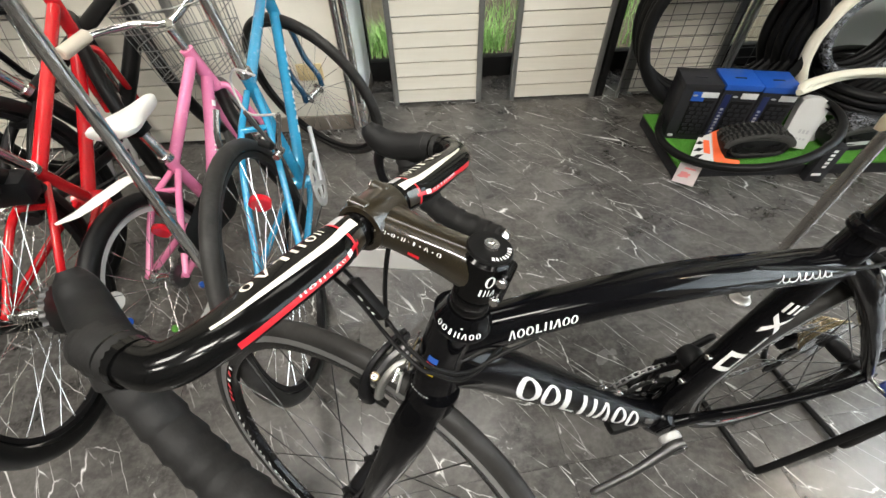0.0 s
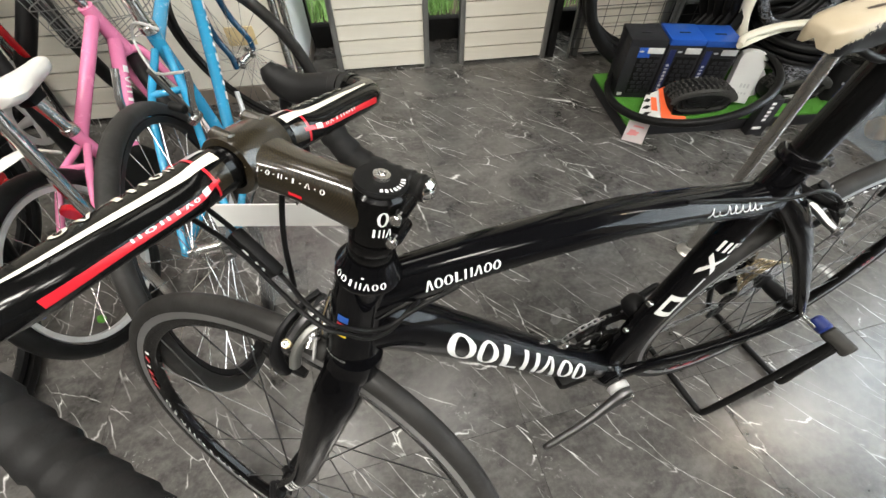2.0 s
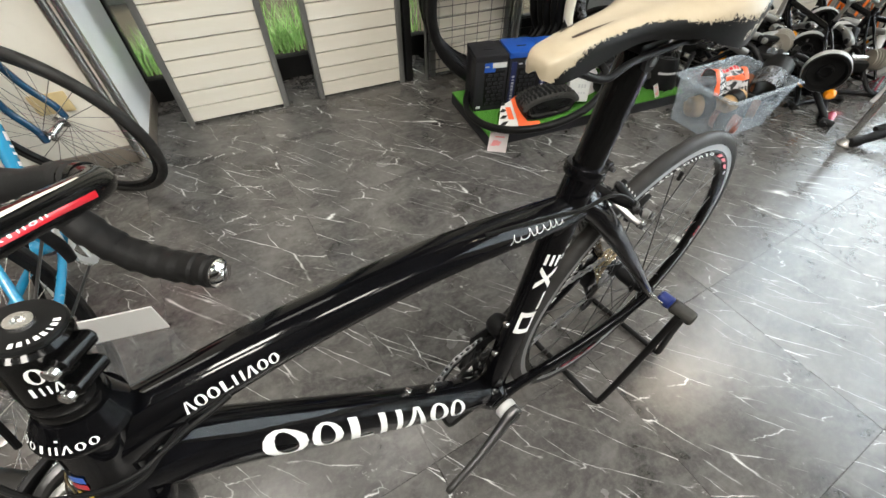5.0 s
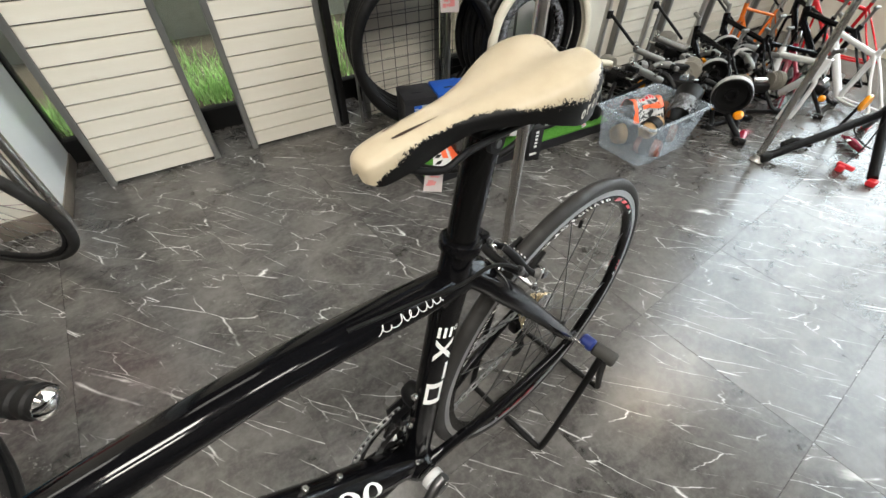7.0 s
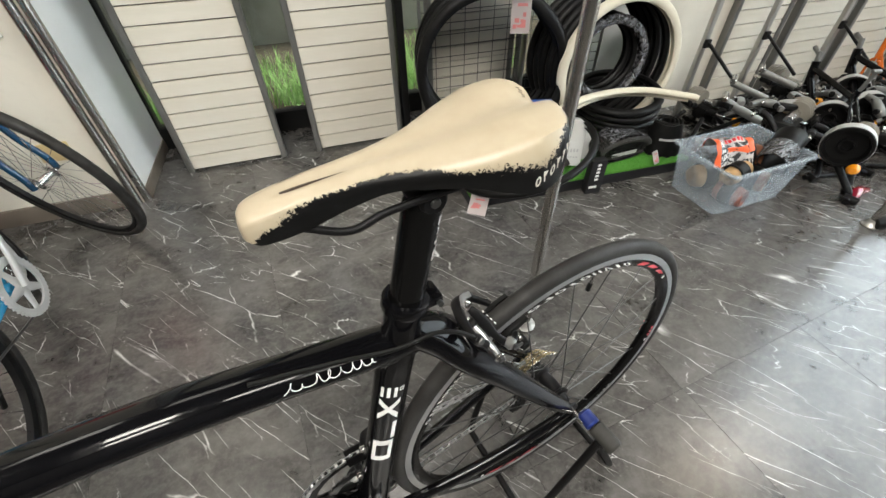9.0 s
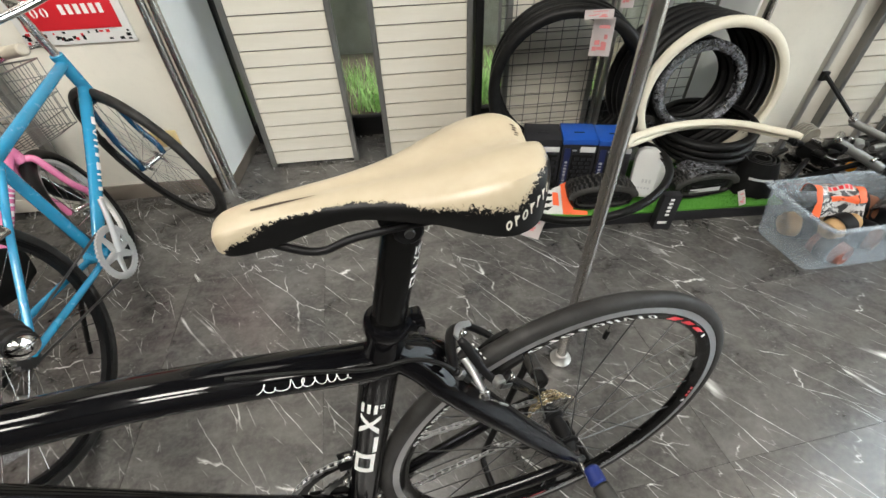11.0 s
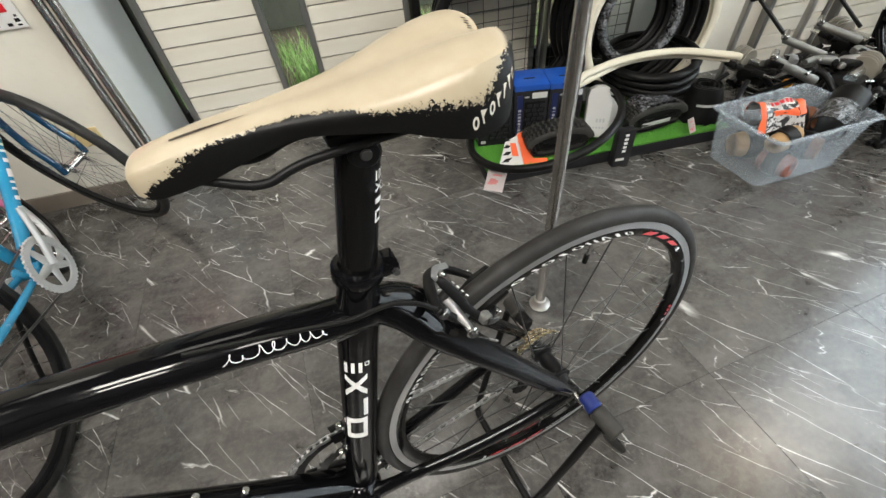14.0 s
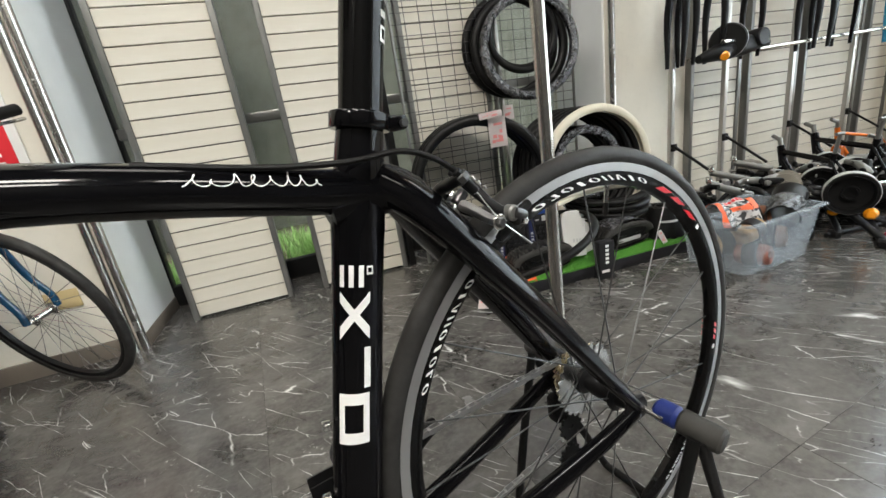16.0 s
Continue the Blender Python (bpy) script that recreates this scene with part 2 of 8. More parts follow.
M_YELLOW_DECAL = paint("yellow_decal", (0.8, 0.55, 0.02), 0.3, 0.4, 80, 0.06, bump=0.0)
M_CREAM_DECAL = paint("cream_decal", (0.72, 0.68, 0.58), 0.25, 0.6, 80, 0.05, bump=0.0)
M_SILVER = paint("polished_silver_alloy", (0.62, 0.61, 0.59), 0.24, 0.0, 90, 0.1, 1.0)
M_CHROME = paint("chrome", (0.72, 0.71, 0.69), 0.1, 0.0, 60, 0.06, 1.0, 0.0)
M_BRUSHED = paint("brushed_steel_tube", (0.50, 0.48, 0.45), 0.24, 0.0, 9, 0.04, 1.0, 0.0)
M_BRAKE_TRACK = paint("machined_brake_track", (0.42, 0.42, 0.42), 0.36, 0.0, 200, 0.1, 0.85)
M_DARK_STEEL = paint("dark_steel", (0.1, 0.1, 0.1), 0.38, 0.0, 90, 0.15, 0.9)
M_GOLD_STEEL = paint("tarnished_brass_toned_steel", (0.62, 0.50, 0.30), 0.34, 0.0, 90, 0.2, 1.0)
M_TAPE = tape()
M_HOOD = rubber("black_rubber_hood", (0.009, 0.009, 0.009), 0.55, 0.12)
M_TYRE = rubber("black_road_tyre", (0.022, 0.0212, 0.020), 0.5, 0.35)
M_TYRE_SIDE = rubber("grey_brown_tyre_wall", (0.036, 0.035, 0.032), 0.55, 0.35)
M_TYRE_NEW = rubber("new_black_rubber", (0.0045, 0.0045, 0.0045), 0.42, 0.08)
M_WHITE_TYRE = rubber("ivory_rubber", (0.62, 0.58, 0.47), 0.5, 0.1)
M_SADDLE = worn_saddle()
M_RED_PAINT = paint("red_bicycle_paint", (0.52, 0.004, 0.009), 0.22, 0.8, 40, 0.1, bump=0.0)
M_PINK_PAINT = paint("pink_bicycle_paint", (0.72, 0.20, 0.37), 0.25, 0.7, 40, 0.08, bump=0.0)
M_DEEP_BLUE = paint("deep_blue_fork_paint", (0.006, 0.055, 0.12), 0.25, 0.8, 40, 0.1, bump=0.0)
M_SKY_PAINT = paint("sky_blue_bicycle_paint", (0.02, 0.25, 0.44), 0.25, 0.8, 40, 0.1, bump=0.0)
M_WHITE_PAINT = paint("white_bicycle_paint", (0.74, 0.74, 0.73), 0.25, 0.6, 40, 0.05, bump=0.0)
M_ORANGE_PAINT = paint("orange_bicycle_paint", (0.72, 0.16, 0.02), 0.25, 0.6, 40, 0.06, bump=0.0)
M_MAROON_PAINT = paint("maroon_bicycle_paint", (0.25, 0.01, 0.03), 0.25, 0.6, 40, 0.06, bump=0.0)
M_WHITE_PLASTIC = paint("white_plastic", (0.72, 0.71, 0.67), 0.42, 0.0, 60, 0.05)
M_WHITE_WALL = paint("white_wall_paint", (0.70, 0.665, 0.575), 0.55, 0.0, 30, 0.04, dirt=0.05)
M_PALE_BLUE = paint("pale_blue_white_board", (0.83, 0.85, 0.84), 0.4, 0.0, 30, 0.03)
# unseen walls and ceiling, kept dark so that black paint mirrors little light
M_BACK_WALL = paint("unseen_dark_grey_wall", (0.06, 0.058, 0.055), 0.6, 0.0, 30, 0.1)
M_CEILING = paint("unseen_dark_grey_ceiling", (0.06, 0.06, 0.06), 0.8, 0.0, 50, 0.04)
M_SKIRT = paint("grey_brown_skirting", (0.15, 0.125, 0.10), 0.5, 0.0, 30, 0.12)
M_SLAT = slat_board()
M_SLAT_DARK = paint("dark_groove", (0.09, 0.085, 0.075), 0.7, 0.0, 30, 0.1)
M_POST_PALE = paint("pale_grey_alloy", (0.52, 0.52, 0.51), 0.38, 0.0, 80, 0.06, 0.25)
M_POST = paint("grey_metal_post", (0.20, 0.20, 0.19), 0.35, 0.0, 60, 0.12, 0.6)
M_POST_LIGHT = paint("pale_aluminium_post", (0.46, 0.45, 0.42), 0.35, 0.0, 60, 0.1, 0.7)
M_FRAME_BLACK = paint("black_window_frame", (0.009, 0.009, 0.009), 0.45, 0.0, 40, 0.2)
M_GLASS = glass_pane()
M_GLOW = lamp_glow()
M_TURF = turf()
M_BOX_BLACK = paint("black_printed_card", (0.02, 0.02, 0.022), 0.4, 0.0, 60, 0.15)
M_BOX_BLUE = paint("blue_printed_card", (0.012, 0.075, 0.36), 0.35, 0.2, 60, 0.1)
M_CARD_WHITE = paint("white_card", (0.72, 0.71, 0.68), 0.55, 0.0, 60, 0.04)
M_CARD_ORANGE = paint("orange_red_card", (0.80, 0.12, 0.03), 0.45, 0.0, 60, 0.06)
M_CARD_RED = paint("red_card", (0.62, 0.02, 0.03), 0.45, 0.0, 60, 0.06)
M_CARD_PINK = paint("faded_pink_print", (0.78, 0.30, 0.30), 0.55, 0.0, 60, 0.1)
M_BROWN_TYRE = rubber("brown_tyre_wall", (0.15, 0.06, 0.03), 0.6, 0.2)
M_PINK_TYRE = rubber("dull_pink_brown_tyre_wall", (0.30, 0.13, 0.10), 0.6, 0.2)
M_TAN_TYRE = rubber("tan_tyre_wall", (0.42, 0.27, 0.13), 0.6, 0.2)
M_BIN = clear_plastic("milky_clear_plastic", (0.50, 0.57, 0.63), 0.22, 0.27)
M_BAG = clear_plastic("clear_crinkled_film", (0.8, 0.8, 0.8), 0.05, 0.14)
M_FILM = crinkled_film()
M_WRAP_GREY = mottled_film()
M_BLUE_CLIP = paint("blue_plastic", (0.010, 0.022, 0.13), 0.40, 0.0, 60, 0.1)
M_AMBER = paint("amber_reflector", (0.85, 0.30, 0.01), 0.2, 0.5, 60, 0.05)
M_REFLECTOR_RED = paint("red_reflector", (0.55, 0.01, 0.02), 0.18, 0.8, 200, 0.1)
M_GRASS = outdoor("sunlit_grass", (0.17, 0.40, 0.08), (0.48, 0.74, 0.27), 30.0, 0.0)
M_OUTSIDE = outdoor("grey_outside_wall", (0.24, 0.245, 0.20), (0.36, 0.36, 0.30), 3.0, 0.0)
M_SOIL = outdoor("soil", (0.06, 0.05, 0.03), (0.13, 0.11, 0.07), 20.0, 0.0)
M_SKYCARD = outdoor("glowing_daylight_card", (0.78, 0.90, 1.0), (0.92, 0.97, 1.0), 0.6, 6.3)
M_BOX_NAVY = paint("navy_card_print", (0.006, 0.012, 0.06), 0.35, 0.2, 60, 0.06)
M_CARD_PALE = paint("pale_grey_card", (0.56, 0.56, 0.54), 0.45, 0.0, 60, 0.06)
M_GRIP = paint("aged_ivory_grip_rubber", (0.50, 0.45, 0.36), 0.5, 0.0, 60, 0.08)
M_SADDLE_DARK = paint("dark_brown_print", (0.035, 0.022, 0.014), 0.4, 0.0, 90, 0.2, bump=0.0)
M_CARD_TAG = paint("pinkish_tag_card", (0.66, 0.60, 0.59), 0.45, 0.0, 60, 0.06)

# ---- shaping helpers ----


def part(name, bm, mat, parent=None, label="", flat=False):
    """Link a bmesh as one mesh object under a thing or a part."""
    mesh = bpy.data.meshes.new(name)
    bm.to_mesh(mesh)
    bm.free()
    mesh.materials.append(mat)
    if not flat:
        mesh.polygons.foreach_set("use_smooth", [True] * len(mesh.polygons))
        mesh.set_sharp_from_angle(angle=radians(38))
    ob = new(name, mesh)
    if parent is not None:
        ob.parent = parent
    if label:
        tagged(ob, label)
    return ob


def same(name, ob, m, parent=None):
    """Another object on the mesh of ob."""
    o = new(name, ob.data)
    o.parent = parent
    o.matrix_basis = m
    return o


def thing(name, m, label, category, group="", kind=""):
    ob = new(name)
    ob.empty_display_size = 0.05
    ob.matrix_basis = m
    return tagged(ob, label, category, group, kind)


def xf(bm, m):
    bmesh.ops.transform(bm, matrix=m, verts=bm.verts)
    return bm


def join(*bms):
    out = bms[0]
    for b in bms[1:]:
        mesh = bpy.data.meshes.new("tmp")
        b.to_mesh(mesh)
        b.free()
        out.from_mesh(mesh)
        bpy.data.meshes.remove(mesh)
    return out


def box(sx, sy, sz, bevel=0.0, at=(0, 0, 0), seg=2):
    bm = bmesh.new()
    bmesh.ops.create_cube(bm, size=1.0)
    bmesh.ops.scale(bm, vec=(sx, sy, sz), verts=bm.verts)
    if bevel:
        bmesh.ops.bevel(bm, geom=list(bm.edges), offset=bevel, segments=seg, profile=0.5, affect="EDGES")
    bmesh.ops.translate(bm, vec=at, verts=bm.verts)
    return bm


def boxz(x0, x1, y0, y1, z0, z1, bevel=0.0):
    return box(x1 - x0, y1 - y0, z1 - z0, bevel, ((x0 + x1) / 2, (y0 + y1) / 2, (z0 + z1) / 2))


def lathe(profile, seg=32, closed=False):
    """Turn (radius, z) pairs about z."""
    bm = bmesh.new()
    rings = []
    for r, z in profile:
        if r < 1e-6:
            rings.append([bm.verts.new((0, 0, z))])
        else:
            rings.append([bm.verts.new((r * math.cos(2 * math.pi * i / seg), r * math.sin(2 * math.pi * i / seg), z)) for i in range(seg)])
    pairs = list(zip(rings, rings[1:])) + ([(rings[-1], rings[0])] if closed else [])
    for a, b in pairs:
        for i in range(seg):
            j = (i + 1) % seg
            if len(a) == 1 and len(b) == 1:
                continue
            if len(a) == 1:
                bm.faces.new((a[0], b[j], b[i]))
            elif len(b) == 1:
                bm.faces.new((a[i], a[j], b[0]))
            else:
                bm.faces.new((a[i], a[j], b[j], b[i]))
    bmesh.ops.recalc_face_normals(bm, faces=bm.faces)
    return bm


def rod(r, h, seg=16, bevel=0.0, z0=0.0):
    b = min(bevel, r * 0.6, h * 0.4)
    if b:
        return lathe([(0, z0), (r - b, z0), (r, z0 + b), (r, z0 + h - b), (r - b, z0 + h), (0, z0 + h)], seg)
    return lathe([(0, z0), (r, z0), (r, z0 + h), (0, z0 + h)], seg)


def aim(a, b):
    """Pose that carries +z from a towards b."""
    a, b = Vector(a), Vector(b)
    return Matrix.Translation(a) @ (b - a).to_track_quat("Z", "Y").to_matrix().to_4x4()


def bar(a, b, r, seg=12, bevel=0.0):
    return xf(rod(r, (Vector(b) - Vector(a)).length, seg, bevel), aim(a, b))


def spline(points, per=8, closed=False):
    """Catmull-Rom through tuples of any length."""
    p = [np.array(q, float) for q in points]
    n = len(p)
    out = []
    for i in range(n if closed else n - 1):
        a = p[(i - 1) % n] if closed or i else 2 * p[0] - p[1]
        b, c = p[i % n], p[(i + 1) % n]
        d = p[(i + 2) % n] if closed or i + 2 < n else 2 * p[-1] - p[-2]
        for k in range(per):
            s = k / per
            out.append(0.5 * (2 * b + (c - a) * s + (2 * a - 5 * b + 4 * c - d) * s * s + (3 * b - 3 * c + d - a) * s ** 3))
    if not closed:
        out.append(p[-1])
    return out


class Sweep:
    """A tube along points (x, y, z, half-width a, half-height b); b lies along 'up', a across it."""

    def __init__(self, points, up=(0, 0, 1), per=8, closed=False, power=2.0):
        self.rows = spline([(*q, q[3]) if len(q) == 4 else q for q in points], per, closed)
        self.closed, self.power = closed, power
        c = [Vector(r[:3]) for r in self.rows]
        n = len(c)
        self.frames = []
        last = None
        for i in range(n):
            t = (c[(i + 1) % n] - c[(i - 1) % n]) if closed else (c[min(i + 1, n - 1)] - c[max(i - 1, 0)])
            t.normalize()
            if last is None:
                u = Vector(up)
            else:
                u = last
            u = (u - t * u.dot(t))
            if u.length < 1e-5:
                u = Vector((0.123, 1, 0.3)) - t * t.dot(Vector((0.123, 1, 0.3)))
            u.normalize()
            last = u
            self.frames.append((c[i], t.cross(u), u))

    def at(self, s, ang, lift=0.0):
        """Point at fraction s and angle ang (degrees; 0 is across, 90 up)."""
        x = max(0.0, min(1.0, s)) * (len(self.rows) - 1)
        i = min(int(x), len(self.rows) - 2)
        f = x - i
        c = self.frames[i][0].lerp(self.frames[i + 1][0], f)
        e = self.frames[i][1].lerp(self.frames[i + 1][1], f).normalized()
        u = self.frames[i][2].lerp(self.frames[i + 1][2], f).normalized()
        ra = self.rows[i][3] * (1 - f) + self.rows[i + 1][3] * f + lift
        rb = self.rows[i][4] * (1 - f) + self.rows[i + 1][4] * f + lift
        ca, sa = math.cos(radians(ang)), math.sin(radians(ang))
        k = 2.0 / self.power
        return c + e * (ra * math.copysign(abs(ca) ** k, ca)) + u * (rb * math.copysign(abs(sa) ** k, sa))

    def mesh(self, seg=16, caps=True):
        bm = bmesh.new()
        rings = []
        n = len(self.rows)
        for i in range(n):
            c, e, u = self.frames[i]
            ra, rb = self.rows[i][3], self.rows[i][4]
            ring = []
            for j in range(seg):
                a = 2 * math.pi * j / seg
                ca, sa = math.cos(a), math.sin(a)
                k = 2.0 / self.power
                ring.append(bm.verts.new(c + e * (ra * math.copysign(abs(ca) ** k, ca)) + u * (rb * math.copysign(abs(sa) ** k, sa))))
            rings.append(ring)
        for i in range(n if self.closed else n - 1):
            a, b = rings[i], rings[(i + 1) % n]
            for j in range(seg):
                k = (j + 1) % seg
                bm.faces.new((a[j], a[k], b[k], b[j]))
        if caps and not self.closed:
            bm.faces.new(rings[0])
            bm.faces.new(rings[-1])
        bmesh.ops.recalc_face_normals(bm, faces=bm.faces)
        return bm

    def decal(self, polys, lift=0.0006):
        """Polygons of (s, angle) cut into small faces and laid on the surface."""
        bm = bmesh.new()
        for poly in polys:
            bm.faces.new([bm.verts.new((s * 100, a, 0)) for s, a in poly])
        for axis, pitch in ((0, 2.0), (1, 9.0)):
            values = [v.co[axis] for v in bm.verts]
            cut = math.floor(min(values) / pitch) * pitch
            while cut < max(values):
                point, normal = Vector((0, 0, 0)), Vector((0, 0, 0))
                point[axis], normal[axis] = cut, 1
                bmesh.ops.bisect_plane(bm, geom=bm.verts[:] + bm.edges[:] + bm.faces[:], plane_co=point, plane_no=normal)
                cut += pitch
        for v in bm.verts:
            v.co = self.at(v.co.x / 100, v.co.y, lift)
        return bm


def tube(points, r, seg=10, per=6, closed=False):
    return Sweep([(*p, r, r) for p in points], per=per, closed=closed).mesh(seg)


def plate(outline, thick, bevel=0.0):
    """A flat plate in x, y with thickness along z."""
    bm = bmesh.new()
    f = bm.faces.new([bm.verts.new((x, y, 0)) for x, y in outline])
    r = bmesh.ops.extrude_face_region(bm, geom=[f])
    bmesh.ops.translate(bm, vec=(0, 0, thick), verts=[g for g in r["geom"] if isinstance(g, bmesh.types.BMVert)])
    bmesh.ops.recalc_face_normals(bm, faces=bm.faces)
    if bevel:
        bmesh.ops.bevel(bm, geom=list(bm.edges), offset=bevel, segments=1, affect="EDGES")
    return bm


def sheet(x0, x1, y0, y1, z=0.0, nx=1, ny=1):
    bm = bmesh.new()
    g = [[bm.verts.new((x0 + (x1 - x0) * i / nx, y0 + (y1 - y0) * j / ny, z)) for j in range(ny + 1)] for i in range(nx + 1)]
    for i in range(nx):
        for j in range(ny):
            bm.faces.new((g[i][j], g[i + 1][j], g[i + 1][j + 1], g[i][j + 1]))
    return bm


def glyphs(kinds, s0, s1, a0, a1, slant=0.0, gap=0.22, apart=False):
    """A row of plain marks (ring, lens, bar, wedge, block) as polygons in (s, angle); a0 is their foot, a1 their head; apart gives one list for each piece."""
    polys, ends = [], []
    w = (s1 - s0) / len(kinds)
    for i, kind in enumerate(kinds):
        x0, x1 = s0 + w * (i + gap / 2), s0 + w * (i + 1 - gap / 2)

        def q(x, y):
            return (x0 + (x1 - x0) * x + slant * w * (y - 0.5), a0 + (a1 - a0) * y)

        if kind == "O":
            # closed ring, thick at its sides
            n = 14
            for k in range(n):
                ta, tb = 2 * math.pi * k / n, 2 * math.pi * (k + 1) / n
                polys.append([q(0.5 + 0.5 * math.cos(ta), 0.5 + 0.5 * math.sin(ta)), q(0.5 + 0.5 * math.cos(tb), 0.5 + 0.5 * math.sin(tb)),
                              q(0.5 + 0.24 * math.cos(tb), 0.5 + 0.41 * math.sin(tb)), q(0.5 + 0.24 * math.cos(ta), 0.5 + 0.41 * math.sin(ta))])
            ends.append(len(polys))
            continue
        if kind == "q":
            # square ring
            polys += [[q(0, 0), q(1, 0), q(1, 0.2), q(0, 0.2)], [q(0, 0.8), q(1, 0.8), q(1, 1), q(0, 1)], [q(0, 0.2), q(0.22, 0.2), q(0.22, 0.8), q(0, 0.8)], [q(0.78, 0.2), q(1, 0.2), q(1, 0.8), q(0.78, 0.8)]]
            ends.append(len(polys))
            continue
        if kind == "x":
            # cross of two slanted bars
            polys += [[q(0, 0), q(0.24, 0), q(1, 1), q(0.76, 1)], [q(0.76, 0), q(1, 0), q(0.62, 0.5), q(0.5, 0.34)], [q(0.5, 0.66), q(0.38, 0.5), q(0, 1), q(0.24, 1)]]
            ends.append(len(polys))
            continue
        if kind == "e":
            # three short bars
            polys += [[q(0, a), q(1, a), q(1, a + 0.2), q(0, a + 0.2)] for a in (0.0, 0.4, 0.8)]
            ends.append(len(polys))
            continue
        if kind == "d":
            polys.append([q(0.35, 0.38), q(0.65, 0.38), q(0.65, 0.62), q(0.35, 0.62)])
            ends.append(len(polys))
            continue
        if kind in "oc":
            # curved sides of a lens, set apart
            for side in ((1, -1) if kind == "o" else (-1,)):
                n = 7
                for k in range(n):
                    ta, tb = (math.pi * (-0.42 + 0.84 * v / n) for v in (k, k + 1))
                    polys.append([q(0.5 + side * 0.5 * math.cos(ta), 0.5 + 0.5 * math.sin(ta)), q(0.5 + side * 0.5 * math.cos(tb), 0.5 + 0.5 * math.sin(tb)),
                                  q(0.5 + side * 0.22 * math.cos(tb), 0.5 + 0.44 * math.sin(tb)), q(0.5 + side * 0.22 * math.cos(ta), 0.5 + 0.44 * math.sin(ta))])
                ends.append(len(polys))
        elif kind == "l":
            polys += [[q(0.12, 0), q(0.42, 0), q(0.42, 1), q(0.12, 1)], [q(0.42, 0), q(0.9, 0), q(0.9, 0.16), q(0.42, 0.10)]]
        elif kind == "w":
            polys += [[q(0.0, 0), q(0.24, 0), q(0.56, 1), q(0.40, 1)], [q(0.72, 0), q(1.0, 0), q(0.68, 1), q(0.52, 1)]]
        elif kind == "n":
            polys += [[q(0.04, 0), q(0.28, 0), q(0.28, 1), q(0.04, 1)], [q(0.70, 0), q(0.94, 0), q(0.94, 1), q(0.70, 1)]]
        elif kind == "b":
            polys.append([q(0.1, 0), q(0.9, 0), q(0.9, 1), q(0.1, 1)])
        elif kind == "i":
            polys.append([q(0.3, 0), q(0.7, 0), q(0.7, 1), q(0.3, 1)])
        if kind not in "oc":
            ends += list(range(ends[-1] + 1 if ends else 1, len(polys) + 1))
    if apart:
        return [polys[a:b] for a, b in zip([0] + ends, ends)]
    return polys


def marks(kinds, w, h, slant=0.0):
    """The same marks flat in x, y, centred, w wide and h high."""
    bm = bmesh.new()
    for poly in glyphs(kinds, -w / 2, w / 2, -h / 2, h / 2, slant):
        bm.faces.new([bm.verts.new((x, y, 0)) for x, y in poly])
    return bm

# ---- the room ----
X0, X1, Y0, YW = -2.6, 5.02, -3.2, 2.86
PANEL_Y = 2.51


def structure(name, bm, mat, label, category):
    return tagged(part(name, bm, mat), label, category, kind="structure")


floor = structure("floor", boxz(X0 - 0.2, X1 + 0.2, Y0 - 0.2, YW + 0.2, -0.12, -0.0035), M_FLOOR, "dark grey marble-pattern vinyl tile floor with white veins", "floor")
ceiling = structure("ceiling", boxz(X0 - 0.2, X1 + 0.2, Y0 - 0.2, YW + 0.2, CEIL, CEIL + 0.1), M_CEILING, "unseen shop ceiling, coloured dark to dim reflections", "ceiling")
structure("wall_west", boxz(X0 - 0.15, X0, Y0, YW + 0.1, 0, CEIL), M_BACK_WALL, "unseen end wall, coloured dark to dim reflections", "wall")
structure("wall_south", boxz(X0 - 0.15, X1 + 0.15, Y0 - 0.15, Y0, 0, CEIL), M_BACK_WALL, "unseen wall at the back of the shop, coloured dark to dim reflections", "wall")

# street front: piers and a glazed opening
structure("wall_east", join(boxz(X1, X1 + 0.15, Y0, -2.2, 0, CEIL), boxz(X1, X1 + 0.15, 1.95, YW + 0.1, 0, CEIL), boxz(X1, X1 + 0.15, -2.2, 1.95, 3.95, CEIL),
                            boxz(X1, X1 + 0.15, -2.2, 1.95, 0, 0.45)), M_WHITE_WALL, "white wall round the glazed shop front", "wall")
w2 = thing("window_2", Matrix(), "wide glazed shop front with dark frame", "window", kind="structure")
for y in (-2.17, -0.8, 0.57, 1.92):
    part("window_frame", boxz(X1 + 0.04, X1 + 0.09, y - 0.03, y + 0.03, 0.45, 3.95, 0.004), M_FRAME_BLACK, w2)
for y0, y1 in ((-2.14, -0.83), (-0.77, 0.54), (0.60, 1.89)):
    pane = part("pane", boxz(X1 + 0.06, X1 + 0.066, y0, y1, 0.45, 3.95), M_GLASS, w2)
    pane.visible_shadow = False
# glowing card added outside: stands for daylight and brightens the floor's reflections
structure("backdrop", boxz(X1 + 2.5, X1 + 2.52, -9, 9, -0.2, 10), M_SKYCARD, "glowing card added to stand for street daylight", "backdrop")

# back wall: dark-framed low window behind the display panels
wn = thing("window_1", Matrix(), "long dark-framed window behind the display panels", "window", kind="structure")
structure("wall_north", join(boxz(X0, 0.07, 2.31, YW, 0, CEIL), boxz(2.56, X1, 2.33, YW, 0, CEIL)), M_WHITE_WALL, "white painted wall with grey-brown skirting", "wall")
part("window_frame", boxz(0.07, 2.56, 2.80, 2.86, 0.0, 0.11, 0.004), M_FRAME_BLACK, wn)
part("window_frame", boxz(0.07, 2.56, 2.80, 2.86, 2.5, CEIL, 0.004), M_FRAME_BLACK, wn)
